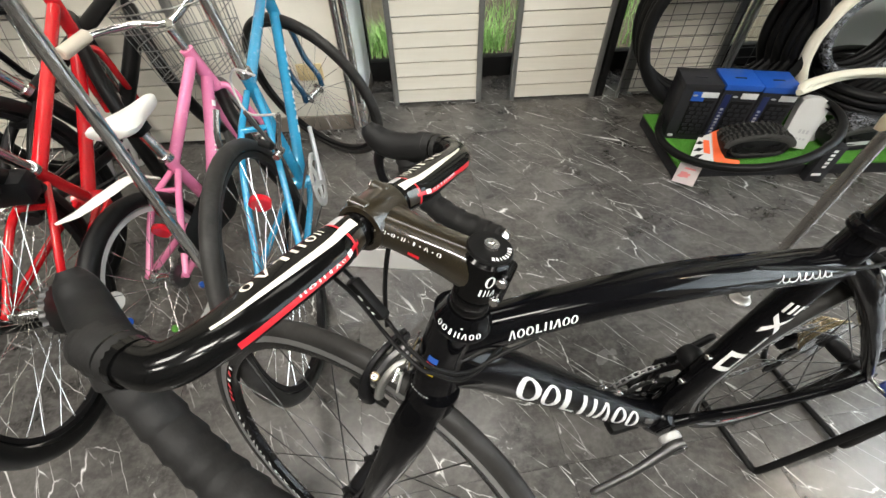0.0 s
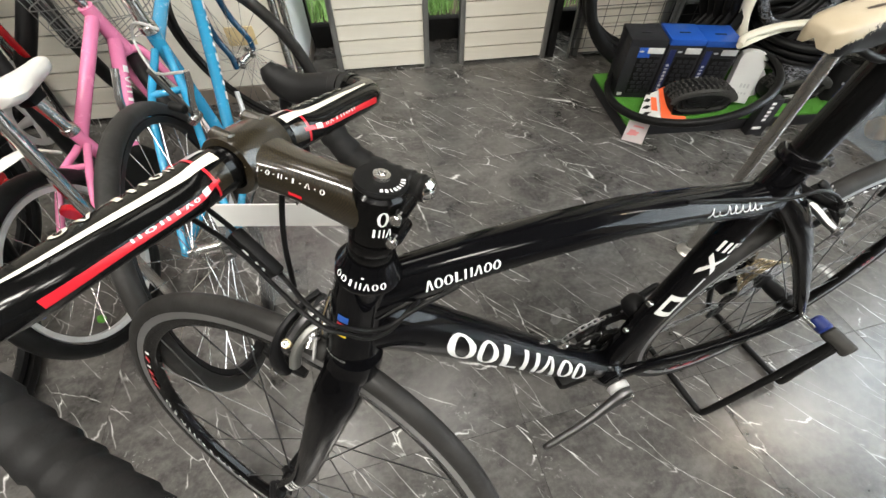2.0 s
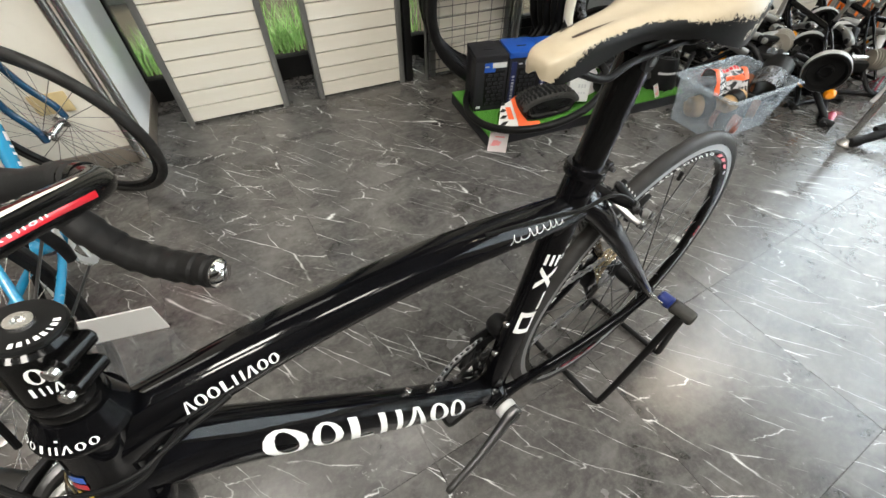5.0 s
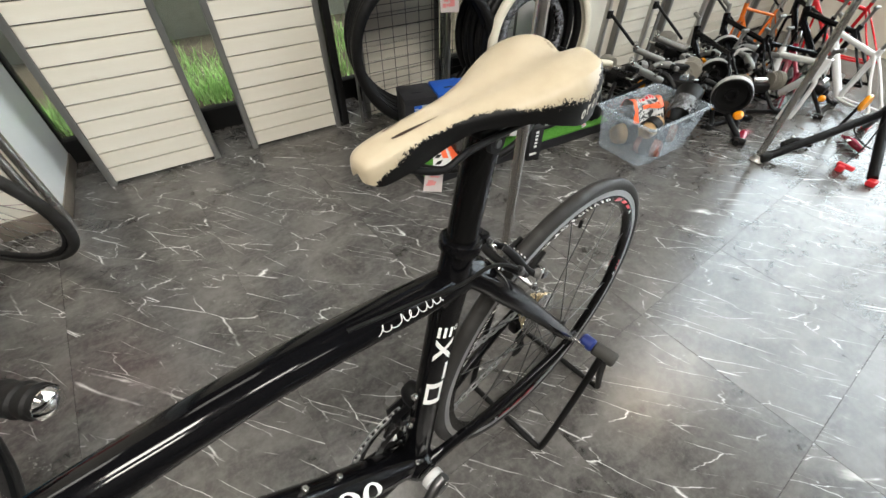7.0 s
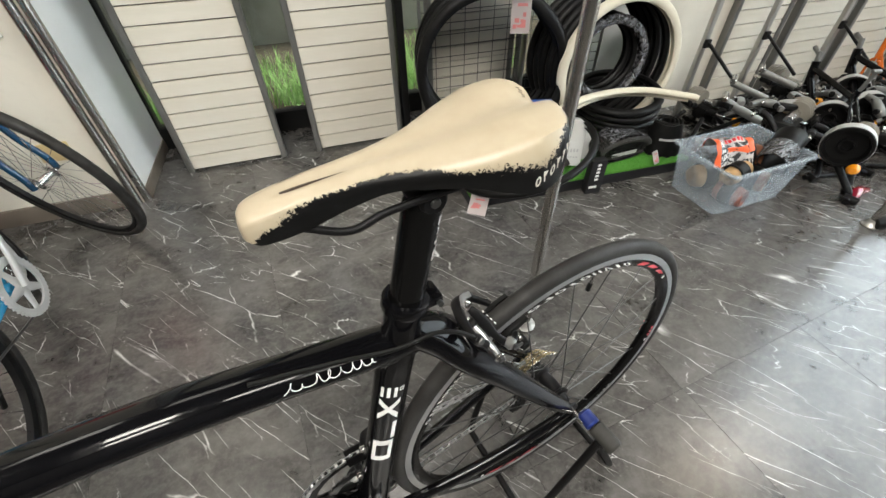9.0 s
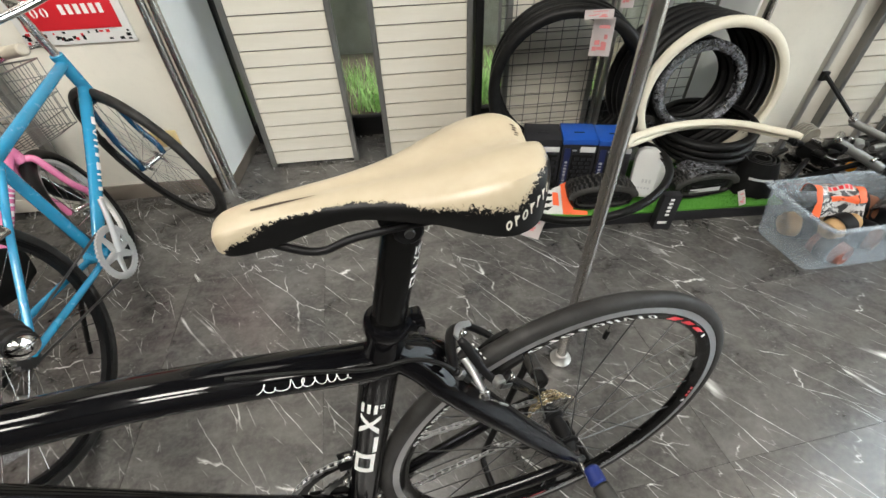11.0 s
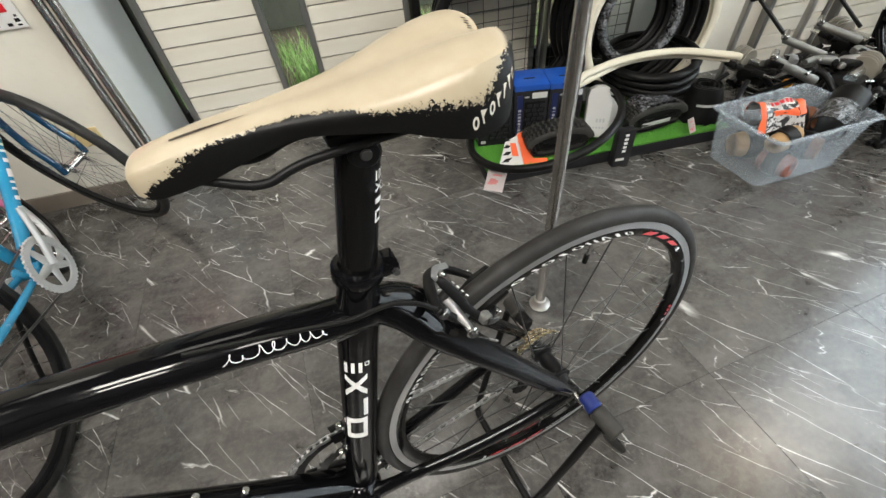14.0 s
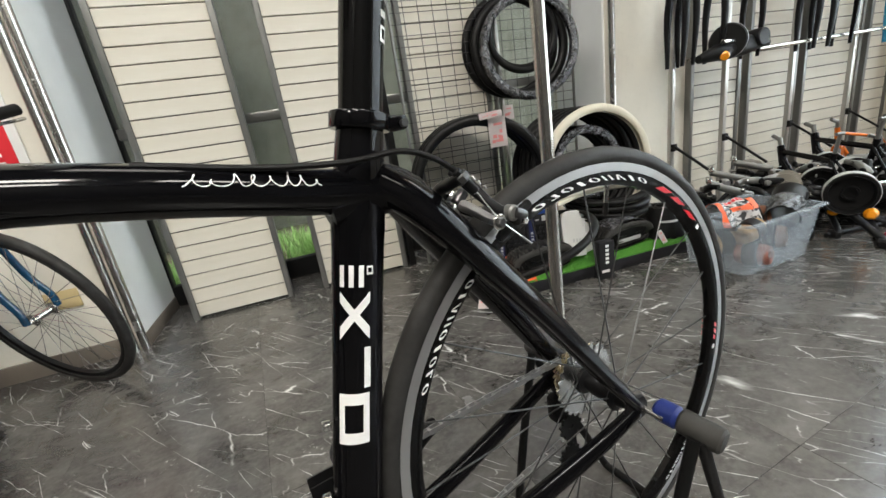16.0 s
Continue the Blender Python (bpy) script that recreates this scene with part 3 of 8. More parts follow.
part("window_frame", boxz(0.07, 0.10, 2.80, 2.86, 0.11, 2.5, 0.004), M_FRAME_BLACK, wn)
part("window_frame", boxz(1.36, 1.42, 2.80, 2.86, 0.11, 2.5, 0.004), M_FRAME_BLACK, wn)
for x0, x1 in ((0.10, 1.36), (1.42, 2.56)):
    part("transom", boxz(x0, x1, 2.805, 2.855, 0.875, 0.925, 0.004), M_POST, wn, "grey metal transom")
pane = part("pane", boxz(0.10, 1.36, 2.83, 2.836, 0.11, 2.5), M_GLASS, wn)
pane.visible_shadow = False
pane = part("pane", boxz(1.42, 2.56, 2.83, 2.836, 0.11, 2.5), M_GLASS, wn)
pane.visible_shadow = False
structure("baseboard", boxz(X0, 0.05, 2.296, 2.31, 0, 0.075, 0.003), M_SKIRT, "grey-brown skirting board along the white wall", "skirting")
# pale board on the return of the wall, with its steel corner trims
structure("wall_return", boxz(0.072, 0.09, 2.33, 2.80, 0.06, CEIL), M_PALE_BLUE, "pale blue-white board on the wall's return", "wall")
structure("baseboard", boxz(0.072, 0.096, 2.33, 2.80, 0, 0.06, 0.003), M_SKIRT, "skirting under the pale board", "skirting")
for i, x in enumerate((0.048, 0.084)):
    structure("trim", bar((x, 2.30 + 0.012 * i, 0), (x, 2.30 + 0.012 * i, CEIL), 0.016, 14), M_BRUSHED, "steel corner trim of the wall", "trim")

# outside the back window
structure("ground", boxz(-4, 6, 2.87, 6.2, -0.2, 0.02), M_SOIL, "planted soil strip outside the window", "ground")
structure("backdrop", boxz(-4, 6, 4.4, 4.5, 0, 3.0), M_OUTSIDE, "grey-green wall across the passage", "backdrop")


def grass_clump(n, spread, tall, seed):
    rnd = random.Random(seed)
    bm = bmesh.new()
    for _ in range(n):
        x, y = rnd.gauss(0, spread), rnd.gauss(0, spread * 0.6)
        h, a, w = tall * rnd.uniform(0.5, 1.1), rnd.uniform(0, 6.28), rnd.uniform(0.0022, 0.0050)
        lean = rnd.uniform(0.15, 0.85) * h
        dx, dy = math.cos(a), math.sin(a)
        left = [bm.verts.new((x + dx * lean * s * s - dy * w * (1 - s), y + dy * lean * s * s + dx * w * (1 - s), h * (s - 0.25 * s * s))) for s in (0, 0.35, 0.7)]
        right = [bm.verts.new((x + dx * lean * s * s + dy * w * (1 - s), y + dy * lean * s * s - dx * w * (1 - s), h * (s - 0.25 * s * s))) for s in (0, 0.35, 0.7)]
        tip = bm.verts.new((x + dx * lean, y + dy * lean, h * 0.75))
        for i in (0, 1):
            bm.faces.new((left[i], right[i], right[i + 1], left[i + 1]))
        bm.faces.new((left[2], right[2], tip))
    return bm


for i, (gx, gy, n, sp, tl) in enumerate(((0.80, 3.15, 220, 0.08, 0.27), (0.02, 3.12, 220, 0.07, 0.24), (0.20, 3.25, 200, 0.07, 0.22), (0.28, 3.2, 240, 0.09, 0.20), (1.42, 3.15, 340, 0.10, 0.27), (2.0, 3.2, 400, 0.13, 0.29), (0.6, 3.6, 340, 0.25, 0.18), (1.7, 3.7, 340, 0.3, 0.19))):
    g = tagged(part("grass", grass_clump(n, sp, tl, 10 + i), M_GRASS), "tuft of long bright green grass outside the window", "grass", kind="stuff")
    g.location = (gx, gy, 0.02)


def slat_panel(name, x0, x1, y, z1, pitch, label, post=0.026):
    """Leaning-free slat-wall panel: boards with dark grooves between two grey posts."""
    t = thing(name, Matrix.Translation((x0, y, 0)), label, "slat panel", "slat wall panels")
    w = x1 - x0
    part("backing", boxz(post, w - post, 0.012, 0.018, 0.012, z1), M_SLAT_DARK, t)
    for px in (0, w - post):
        part("post", boxz(px, px + post, -0.012, 0.03, 0, z1, 0.003), M_POST, t)
    first = None
    z = 0.012
    while z < z1 - pitch:
        m = Matrix.Translation((w / 2, 0.004, z + pitch / 2))
        if first is None:
            first = part("slat", box(w - 2 * post - 0.001, 0.014, pitch - 0.0055, 0.0008, seg=1), M_SLAT, t, flat=True)
            first.matrix_basis = m
        else:
            same("slat", first, m, t)
        z += pitch
    return t


slat_panel("slat_wall_panel", 0.232, 0.696, PANEL_Y, 2.3, 0.0705, "cream slat-wall panel between grey metal posts")
slat_panel("slat_wall_panel", 0.85, 1.312, PANEL_Y, 2.3, 0.0705, "cream slat-wall panel between grey metal posts")

# ---- the black road bicycle ----
BIKE_YAW, BIKE_LEAN = 11.5, 1.8
# local x forward, y to the bicycle's left, z up; origin under the rear axle
BIKE = Matrix.Translation((1.21, 0.80, 0)) @ Matrix.Rotation(radians(180 + BIKE_YAW), 4, "Z") @ Matrix.Rotation(radians(BIKE_LEAN), 4, "X")
RA = Vector((0, 0, 0.338))
BB = Vector((0.384, 0, 0.262))
bike = thing("road_bicycle", BIKE, "gloss black racing bicycle with cream saddle on a rear-axle stand", "bicycle", "bicycles in the shop")


def ring_lathe(profile, seg=72):
    """A wheel part: profile of (radius, sideways) closed, turned about y."""
    return xf(lathe(profile, seg, True), Matrix.Rotation(radians(90), 4, "X"))


def arc_band(r0, r1, y, a0, a1, n=6):
    """Flat band on a wheel's side from angle a0 to a1 (degrees)."""
    bm = bmesh.new()
    rows = []
    for k in range(n + 1):
        a = radians(a0 + (a1 - a0) * k / n)
        rows.append([bm.verts.new((r * math.cos(a), y, r * math.sin(a))) for r in (r0, r1)])
    for p, q in zip(rows, rows[1:]):
        bm.faces.new((p[0], p[1], q[1], q[0]))
    return bm


def arc_marks(kinds, r0, r1, y, a0, a1, slant=0.4):
    bm = bmesh.new()
    for poly in glyphs(kinds, a0, a1, r0, r1, slant):
        bm.faces.new([bm.verts.new((r * math.cos(radians(a)), y, r * math.sin(radians(a)))) for a, r in poly])
    return bm


def road_wheel(name, m, spokes, flange_l, flange_r, label, turn=0.0, whites=((20, 72),), reds=((78, 90), (95, 99)), valve=0.0, band=(0.2918, 0.3012)):
    """700C wheel, its axle along y, centred at the origin of m."""
    w = part(name, ring_lathe([(0.2865, -0.004), (0.290, -0.0075), (0.3035, -0.0098), (0.3163, -0.0098), (0.3163, 0.0098), (0.3035, 0.0098), (0.290, 0.0075), (0.2865, 0.004)]), M_CARBON_BLACK, bike, label)
    w.matrix_basis = m @ Matrix.Rotation(radians(turn), 4, "Y")
    prof = []
    for k in range(19):
        a = radians(-118 + 236 * k / 18)
        prof.append((0.3225 + 0.0135 * math.cos(a), 0.0128 * math.sin(a)))
    part("tyre", ring_lathe(prof, 96), M_TYRE, w, "black slick road tyre, scuffed grey")
    for s in (-1, 1):
        part("brake_track", ring_lathe([(0.3045, s * 0.0096), (0.3155, s * 0.0096), (0.3155, s * 0.0104), (0.3045, s * 0.0104)]), M_BRAKE_TRACK, w, "machined silver brake track")
        for a, b in whites:
            part("rim_mark", arc_marks("OiwnOiOlO", *band, s * 0.0102, max(a, b) if s > 0 else min(a, b), min(a, b) if s > 0 else max(a, b)), M_WHITE_DECAL, w, "white rim print")
        for a, b in reds:
            part("rim_mark", arc_marks("bbb" if b - a > 6 else "b", 0.2930, 0.3000, s * 0.0102, a, b), M_RED_DECAL, w, "red rim print")
            part("rim_mark", arc_band(0.2932, 0.3000, s * 0.0102, b + 1.5, b + 3), M_WHITE_DECAL, w)
    hub = part("hub", xf(lathe([(0, -flange_r - 0.012), (0.012, -flange_r - 0.012), (0.013, -flange_r), (0.020, -flange_r + 0.002), (0.020, -flange_r + 0.006), (0.013, -flange_r + 0.010),
                                (0.0150, 0), (0.0150, flange_l - 0.010), (0.020, flange_l - 0.006), (0.020, flange_l - 0.002), (0.013, flange_l), (0.010, flange_l + 0.014), (0, flange_l + 0.014)], 20),
                         Matrix.Rotation(radians(-90), 4, "X")), M_MATT_BLACK, w, "black hub")
    first = None
    for i in range(spokes):
        a = 2 * math.pi * i / spokes
        s = 1 if i % 2 else -1
        y = (flange_l - 0.004) if s > 0 else -(flange_r - 0.004)
        off = (1 if (i // 2) % 2 else -1) * (1.15 if spokes > 16 and s < 0 else 0.0)
        p0 = (0.018 * math.cos(a + off), y, 0.018 * math.sin(a + off))
        p1 = (0.288 * math.cos(a), s * 0.001, 0.288 * math.sin(a))
        part("spoke", bar(p0, p1, 0.0011, 5), M_DARK_STEEL, w)
    vc, vs = math.cos(radians(valve)), math.sin(radians(valve))
    part("valve", bar((0.287 * vc, 0, 0.287 * vs), (0.262 * vc, 0, 0.262 * vs), 0.003, 8, 0.001), M_SILVER, w, "silver valve stem")
    part("valve_cap", bar((0.264 * vc, 0, 0.264 * vs), (0.246 * vc, 0, 0.246 * vs), 0.0038, 8, 0.001), M_BLACK_PLASTIC, w, "black valve cap")
    return w


road_wheel("rear_wheel", Matrix.Translation(RA), 20, 0.038, 0.022, "black rear wheel with silver brake track", 0.0, ((71, 113), (25, 51), (221, 241), (253, 267)), ((117, 141), (182, 189), (268, 298)), 99.0, (0.2932, 0.2994))

# frame tubes
top_tube = Sweep([(0.800, 0, 0.722, 0.0245, 0.037), (0.757, 0, 0.729, 0.022, 0.0285), (0.69, 0, 0.734, 0.0225, 0.024), (0.62, 0, 0.734, 0.0235, 0.0215), (0.52, 0, 0.7275, 0.0245, 0.0200), (0.43, 0, 0.7125, 0.0250, 0.0198), (0.33, 0, 0.691, 0.0250, 0.0200), (0.272, 0, 0.680, 0.022, 0.021)], per=6)
part("top_tube", top_tube.mesh(20), M_BLACK_PAINT, bike, "gloss black arched top tube")
down_tube = Sweep([(0.822, 0, 0.680, 0.0265, 0.034), (0.776, 0, 0.661, 0.027, 0.0335), (0.70, 0, 0.582, 0.0265, 0.0320), (0.57, 0, 0.439, 0.027, 0.0315), (0.46, 0, 0.326, 0.029, 0.031), (0.392, 0, 0.270, 0.030, 0.026)], per=6)
part("down_tube", down_tube.mesh(20), M_BLACK_PAINT, bike, "gloss black down tube with white print")
seat_tube = Sweep([(0.2715, 0, 0.738, 0.0205, 0.0205), (0.290, 0, 0.665, 0.0215, 0.0245), (0.302, 0, 0.615, 0.0205, 0.0240), (0.337, 0, 0.465, 0.0205, 0.0245), (0.375, 0, 0.30, 0.024, 0.026), (0.384, 0, 0.262, 0.028, 0.026)], up=(1, 0, 0.24), per=6)
part("seat_tube", seat_tube.mesh(20), M_BLACK_PAINT, bike, "gloss black seat tube with white print")
HT_TOP, HT_LOW = Vector((0.790, 0, 0.772)), Vector((0.8135, 0, 0.678))
AXIS = (HT_TOP - HT_LOW).normalized()
FORK_LOW = Vector((0.8215, 0, 0.657))
_h = HT_TOP - FORK_LOW
head_tube = Sweep([(*(FORK_LOW + Vector((0, 0.004, 0))), 0.0290, 0.0290), (*(FORK_LOW + _h * 0.12 + Vector((0, 0.003, 0))), 0.0280, 0.0285), (*(FORK_LOW + _h * 0.40), 0.0262, 0.0272), (*(FORK_LOW + _h * 0.80), 0.0250, 0.0255), (*HT_TOP, 0.0258, 0.0258)], up=(1, 0, 0.25), per=5)
part("head_tube", head_tube.mesh(24), M_BLACK_PAINT, bike, "gloss black head tube with a striped band")
part("bracket_joint", xf(lathe([(0, -0.034), (0.022, -0.031), (0.033, -0.018), (0.0365, 0.0), (0.033, 0.018), (0.022, 0.031), (0, 0.034)], 28), Matrix.Translation(BB + Vector((0.004, 0.004, 0.004))) @ Matrix.Rotation(radians(90), 4, "X")), M_BLACK_PAINT, bike, "rounded gloss black joint of the frame")
part("bottom_bracket_shell", xf(rod(0.0235, 0.075, 24, 0.003, -0.0375), Matrix.Translation(BB) @ Matrix.Rotation(radians(90), 4, "X")), M_BLACK_PAINT, bike)
for s in (1, -1):
    stay = Sweep([(0.268, 0.003 * s, 0.688, 0.018, 0.020), (0.240, 0.012 * s, 0.665, 0.0185, 0.0230), (0.206, 0.028 * s, 0.622, 0.0165, 0.0240), (0.125, 0.047 * s, 0.512, 0.0125, 0.0200), (0.055, 0.059 * s, 0.412, 0.0105, 0.0165), (0.008, 0.065 * s, 0.349, 0.008, 0.011)], up=(1, 0, 0.6), per=6)
    part("seat_stay", stay.mesh(14), M_BLACK_PAINT, bike)
    cs = Sweep([(0.372, 0.026 * s, 0.266, 0.013, 0.017), (0.32, 0.034 * s, 0.275, 0.0095, 0.017), (0.2, 0.050 * s, 0.292, 0.010, 0.0145), (0.08, 0.062 * s, 0.318, 0.0095, 0.0125), (0.006, 0.066 * s, 0.336, 0.008, 0.011)], per=6)
    part("chain_stay", cs.mesh(14), M_BLACK_PAINT, bike)
    part("dropout", xf(plate([(-0.012, -0.014), (0.02, -0.016), (0.03, 0.0), (0.022, 0.020), (-0.006, 0.018), (-0.014, 0.004)], 0.006, 0.001), Matrix.Translation((0, 0.0665 * s + 0.003, 0.338)) @ Matrix.Rotation(radians(90), 4, "X")), M_MATT_BLACK, bike)
part("stay_bridge", bar((0.213, 0.030, 0.628), (0.213, -0.030, 0.628), 0.010, 12), M_BLACK_PAINT, bike)
part("seat_lug", Sweep([(0.318, 0, 0.676, 0.020, 0.022), (0.280, 0, 0.682, 0.0225, 0.026), (0.245, 0, 0.674, 0.020, 0.021), (0.222, 0, 0.654, 0.018, 0.016)], per=4).mesh(16), M_BLACK_PAINT, bike)

# seat post, clamp, saddle
POST_DIR = Vector((-0.237, 0, 1)).normalized()
P_TOP = Vector((0.240, 0, 0.866))
post = Sweep([(0.279, 0, 0.706, 0.0188, 0.0190), (*(P_TOP - POST_DIR * 0.006), 0.0188, 0.0190), (*P_TOP, 0.015, 0.015)], up=(1, 0, 0.24), per=4)
part("seat_post", post.mesh(24), M_CARBON_BLACK, bike, "glossy black seat post")
clamp_m = Matrix.Translation((0.2710, 0, 0.741)) @ POST_DIR.to_track_quat("Z", "Y").to_matrix().to_4x4()
part("seat_clamp", xf(lathe([(0.0195, -0.0075), (0.0258, -0.0075), (0.0266, -0.006), (0.0266, 0.005), (0.0258, 0.0065), (0.0200, 0.0075), (0.0195, 0.0075)], 28, True), clamp_m), M_BLACK_PAINT, bike, "black seat clamp collar")
part("seat_clamp_lug", xf(box(0.022, 0.030, 0.0135, 0.004), Matrix.Translation((0.2420, 0.0, 0.735))), M_BLACK_PAINT, bike)
part("clamp_bolt", bar((0.2375, 0.020, 0.734), (0.2375, -0.018, 0.734), 0.0035, 10), M_DARK_STEEL, bike)
part("saddle_clamp", join(xf(rod(0.014, 0.038, 20, 0.003, -0.019), Matrix.Translation((0.238, 0, 0.868)) @ Matrix.Rotation(radians(90), 4, "X")), xf(box(0.050, 0.036, 0.010, 0.003), Matrix.Translation((0.238, 0, 0.884)))), M_MATT_BLACK, bike)
part("clamp_bolt", bar((0.238, 0.021, 0.868), (0.238, -0.021, 0.868), 0.005, 12, 0.001), M_DARK_STEEL, bike)


SADDLE_ROWS = spline([(0.390, 0.007, 0.897, 0.008, 0.0), (0.387, 0.014, 0.9035, 0.014, 0.0), (0.376, 0.0190, 0.909, 0.022, 0.0), (0.345, 0.0210, 0.914, 0.024, 0.0), (0.312, 0.0235, 0.9165, 0.018, 0.001), (0.28, 0.029, 0.9185, 0.013, 0.002),
                      (0.25, 0.039, 0.9215, 0.016, 0.003), (0.220, 0.052, 0.926, 0.022, 0.004), (0.191, 0.0625, 0.932, 0.037, 0.005), (0.162, 0.0675, 0.938, 0.050, 0.008), (0.139, 0.0645, 0.941, 0.048, 0.012), (0.128, 0.054, 0.940, 0.034, 0.014), (0.122, 0.042, 0.936, 0.022, 0.012)], 4)


def saddle_point(s, v, lift=0.0):
    """Surface at fraction s from nose to tail and v across (-1 to 1); rows hold x, half-width, crown, edge drop and middle dip."""
    f = max(0.0, min(1.0, s)) * (len(SADDLE_ROWS) - 1)
    i = min(int(f), len(SADDLE_ROWS) - 2)
    x, w, z, d, dip = SADDLE_ROWS[i] * (1 - (f - i)) + SADDLE_ROWS[i + 1] * (f - i)
    a = abs(v)
    if a < 0.72:
        q = a / 0.72
        y = w * 0.90 * q
        h = z - dip * math.exp(-(q * 2.6) ** 2) - 0.010 * q ** 3 * min(1.0, w / 0.045)
    else:
        q = (a - 0.72) / 0.28
        y = w * (0.90 + 0.10 * math.sin(min(1, q * 1.6) * math.pi / 2) - 0.10 * max(0, q - 0.5) ** 1.2)
        h = z - 0.010 * min(1.0, w / 0.045) - d * (q ** 1.25)
    return Vector((x, math.copysign(y + (lift if a > 0.72 else 0.0), v), h + (lift if a <= 0.72 else 0.0)))


# how far across the cover is still whole, from nose to tail
WHOLE = ((0.0, 1.25), (0.083, 1.10), (0.15, 0.90), (0.25, 0.77), (0.333, 0.71), (0.42, 0.67), (0.49, 0.69), (0.56, 0.80), (0.667, 0.845), (0.75, 0.85), (0.82, 0.77), (0.90, 0.66), (1.0, 0.60))


def saddle_mesh():
    bm = bmesh.new()
    uv = bm.loops.layers.uv.new("UVMap")
    n, m = len(SADDLE_ROWS) - 1, 36
    grid = [[bm.verts.new(saddle_point(i / n, -1 + 2 * j / m)) for j in range(m + 1)] for i in range(n + 1)]
    for i in range(n):
        for j in range(m):
            f = bm.faces.new((grid[i][j], grid[i + 1][j], grid[i + 1][j + 1], grid[i][j + 1]))
            for loop, (a, b) in zip(f.loops, ((i, j), (i + 1, j), (i + 1, j + 1), (i, j + 1))):
                v, s = abs(-1 + 2 * b / m), a / n
                whole = float(np.interp(s, [w[0] for w in WHOLE], [w[1] for w in WHOLE]))
                loop[uv].uv = (0.5 + (v - whole) * 2.2, s)
    bottom = [bm.verts.new((g[0].co.x, 0, g[0].co.z + 0.006)) for g in grid]
    for i in range(n):
        bm.faces.new((grid[i][0], bottom[i], bottom[i + 1], grid[i + 1][0]))
        bm.faces.new((grid[i][m], grid[i + 1][m], bottom[i + 1], bottom[i]))
    bm.faces.new(grid[0] + [bottom[0]])
    bm.faces.new(grid[-1] + [bottom[-1]])
    bmesh.ops.recalc_face_normals(bm, faces=bm.faces)
    return bm


def saddle_patch(outline):
    """A thin print laid on the saddle: quads between two rows of (s, v)."""
    bm = bmesh.new()
    rows = [(bm.verts.new(saddle_point(*a, 0.0006)), bm.verts.new(saddle_point(*b, 0.0006))) for a, b in outline]
    for p, q in zip(rows, rows[1:]):
        bm.faces.new((p[0], p[1], q[1], q[0]))
    return bm


saddle = part("saddle", saddle_mesh(), M_SADDLE, bike, "cream racing saddle worn through to black at its edges")
for s in (1, -1):
    part("saddle_rail", tube([(0.368, 0.008 * s, 0.892), (0.348, 0.014 * s, 0.884), (0.315, 0.021 * s, 0.872), (0.28, 0.022 * s, 0.879), (0.20, 0.022 * s, 0.879), (0.185, 0.028 * s, 0.880), (0.160, 0.036 * s, 0.896), (0.142, 0.040 * s, 0.908)], 0.0036, 10), M_MATT_BLACK, saddle, "black saddle rail")
part("saddle_base", Sweep([(0.374, 0, 0.898, 0.010, 0.004), (0.30, 0, 0.902, 0.015, 0.004), (0.2, 0, 0.905, 0.044, 0.005), (0.155, 0, 0.908, 0.052, 0.005), (0.135, 0, 0.914, 0.036, 0.004)], per=5).mesh(16), M_BLACK_PLASTIC, saddle)

for k in range(7):
    s, v = 0.735 + 0.020 * k, 0.940 - 0.018 * k
    if k in (0, 2, 6):
        ring = [2 * math.pi * q / 12 for q in range(13)]
        mark = saddle_patch([((s + 0.0078 * math.cos(a), v + 0.026 * math.sin(a)), (s + 0.0036 * math.cos(a), v + 0.015 * math.sin(a))) for a in ring])
    else:
        lean = 0.004 if k % 2 else 0.0
        mark = saddle_patch([((s - 0.0062 + lean, v + 0.027), (s - 0.0022 + lean, v + 0.027)), ((s - 0.0062, v), (s - 0.0022, v)), ((s - 0.0062 - lean, v - 0.027), (s + 0.0060, v - 0.025))])
    part("saddle_mark", mark, M_CREAM_DECAL, saddle, "cream mark on the saddle's side")
for k in range(6):
    s = 0.88 + 0.018 * k
    part("saddle_mark", saddle_patch([((s + 0.003 * q, 0.62 + 0.025 * (k % 2)), (s + 0.003 * q, 0.69 - 0.02 * ((k + q) % 3))) for q in range(4)]), M_GREY_DECAL, saddle, "silvery rubbed patch near the tail")
part("saddle_mark", saddle_patch([((0.222 + 0.13 * q, 0.16 + 0.10 * q), (0.222 + 0.13 * q, 0.16 + 0.10 * q + 0.13 * math.sin(math.pi * min(1.0, 0.06 + q * 0.94) ** 0.5))) for q in [k / 10 for k in range(11)]]), M_SADDLE_DARK, saddle, "dark brown slash print on the nose")
part("saddle_mark", saddle_patch([((0.228 + 0.10 * q, -0.36 - 0.22 * q), (0.228 + 0.10 * q, -0.36 - 0.22 * q - 0.10 * math.sin(math.pi * min(1.0, 0.06 + q * 0.94) ** 0.5))) for q in [k / 10 for k in range(11)]]), M_SADDLE_DARK, saddle, "dark brown slash print on the nose")
for k in range(5):
    s = 0.885 + 0.012 * (k % 2)
    part("saddle_mark", saddle_patch([((s, -0.10 - 0.035 * k), (s, -0.117 - 0.035 * k)), ((s + 0.035, -0.10 - 0.035 * k), (s + 0.035, -0.117 - 0.035 * k))]), M_SADDLE_DARK, saddle)

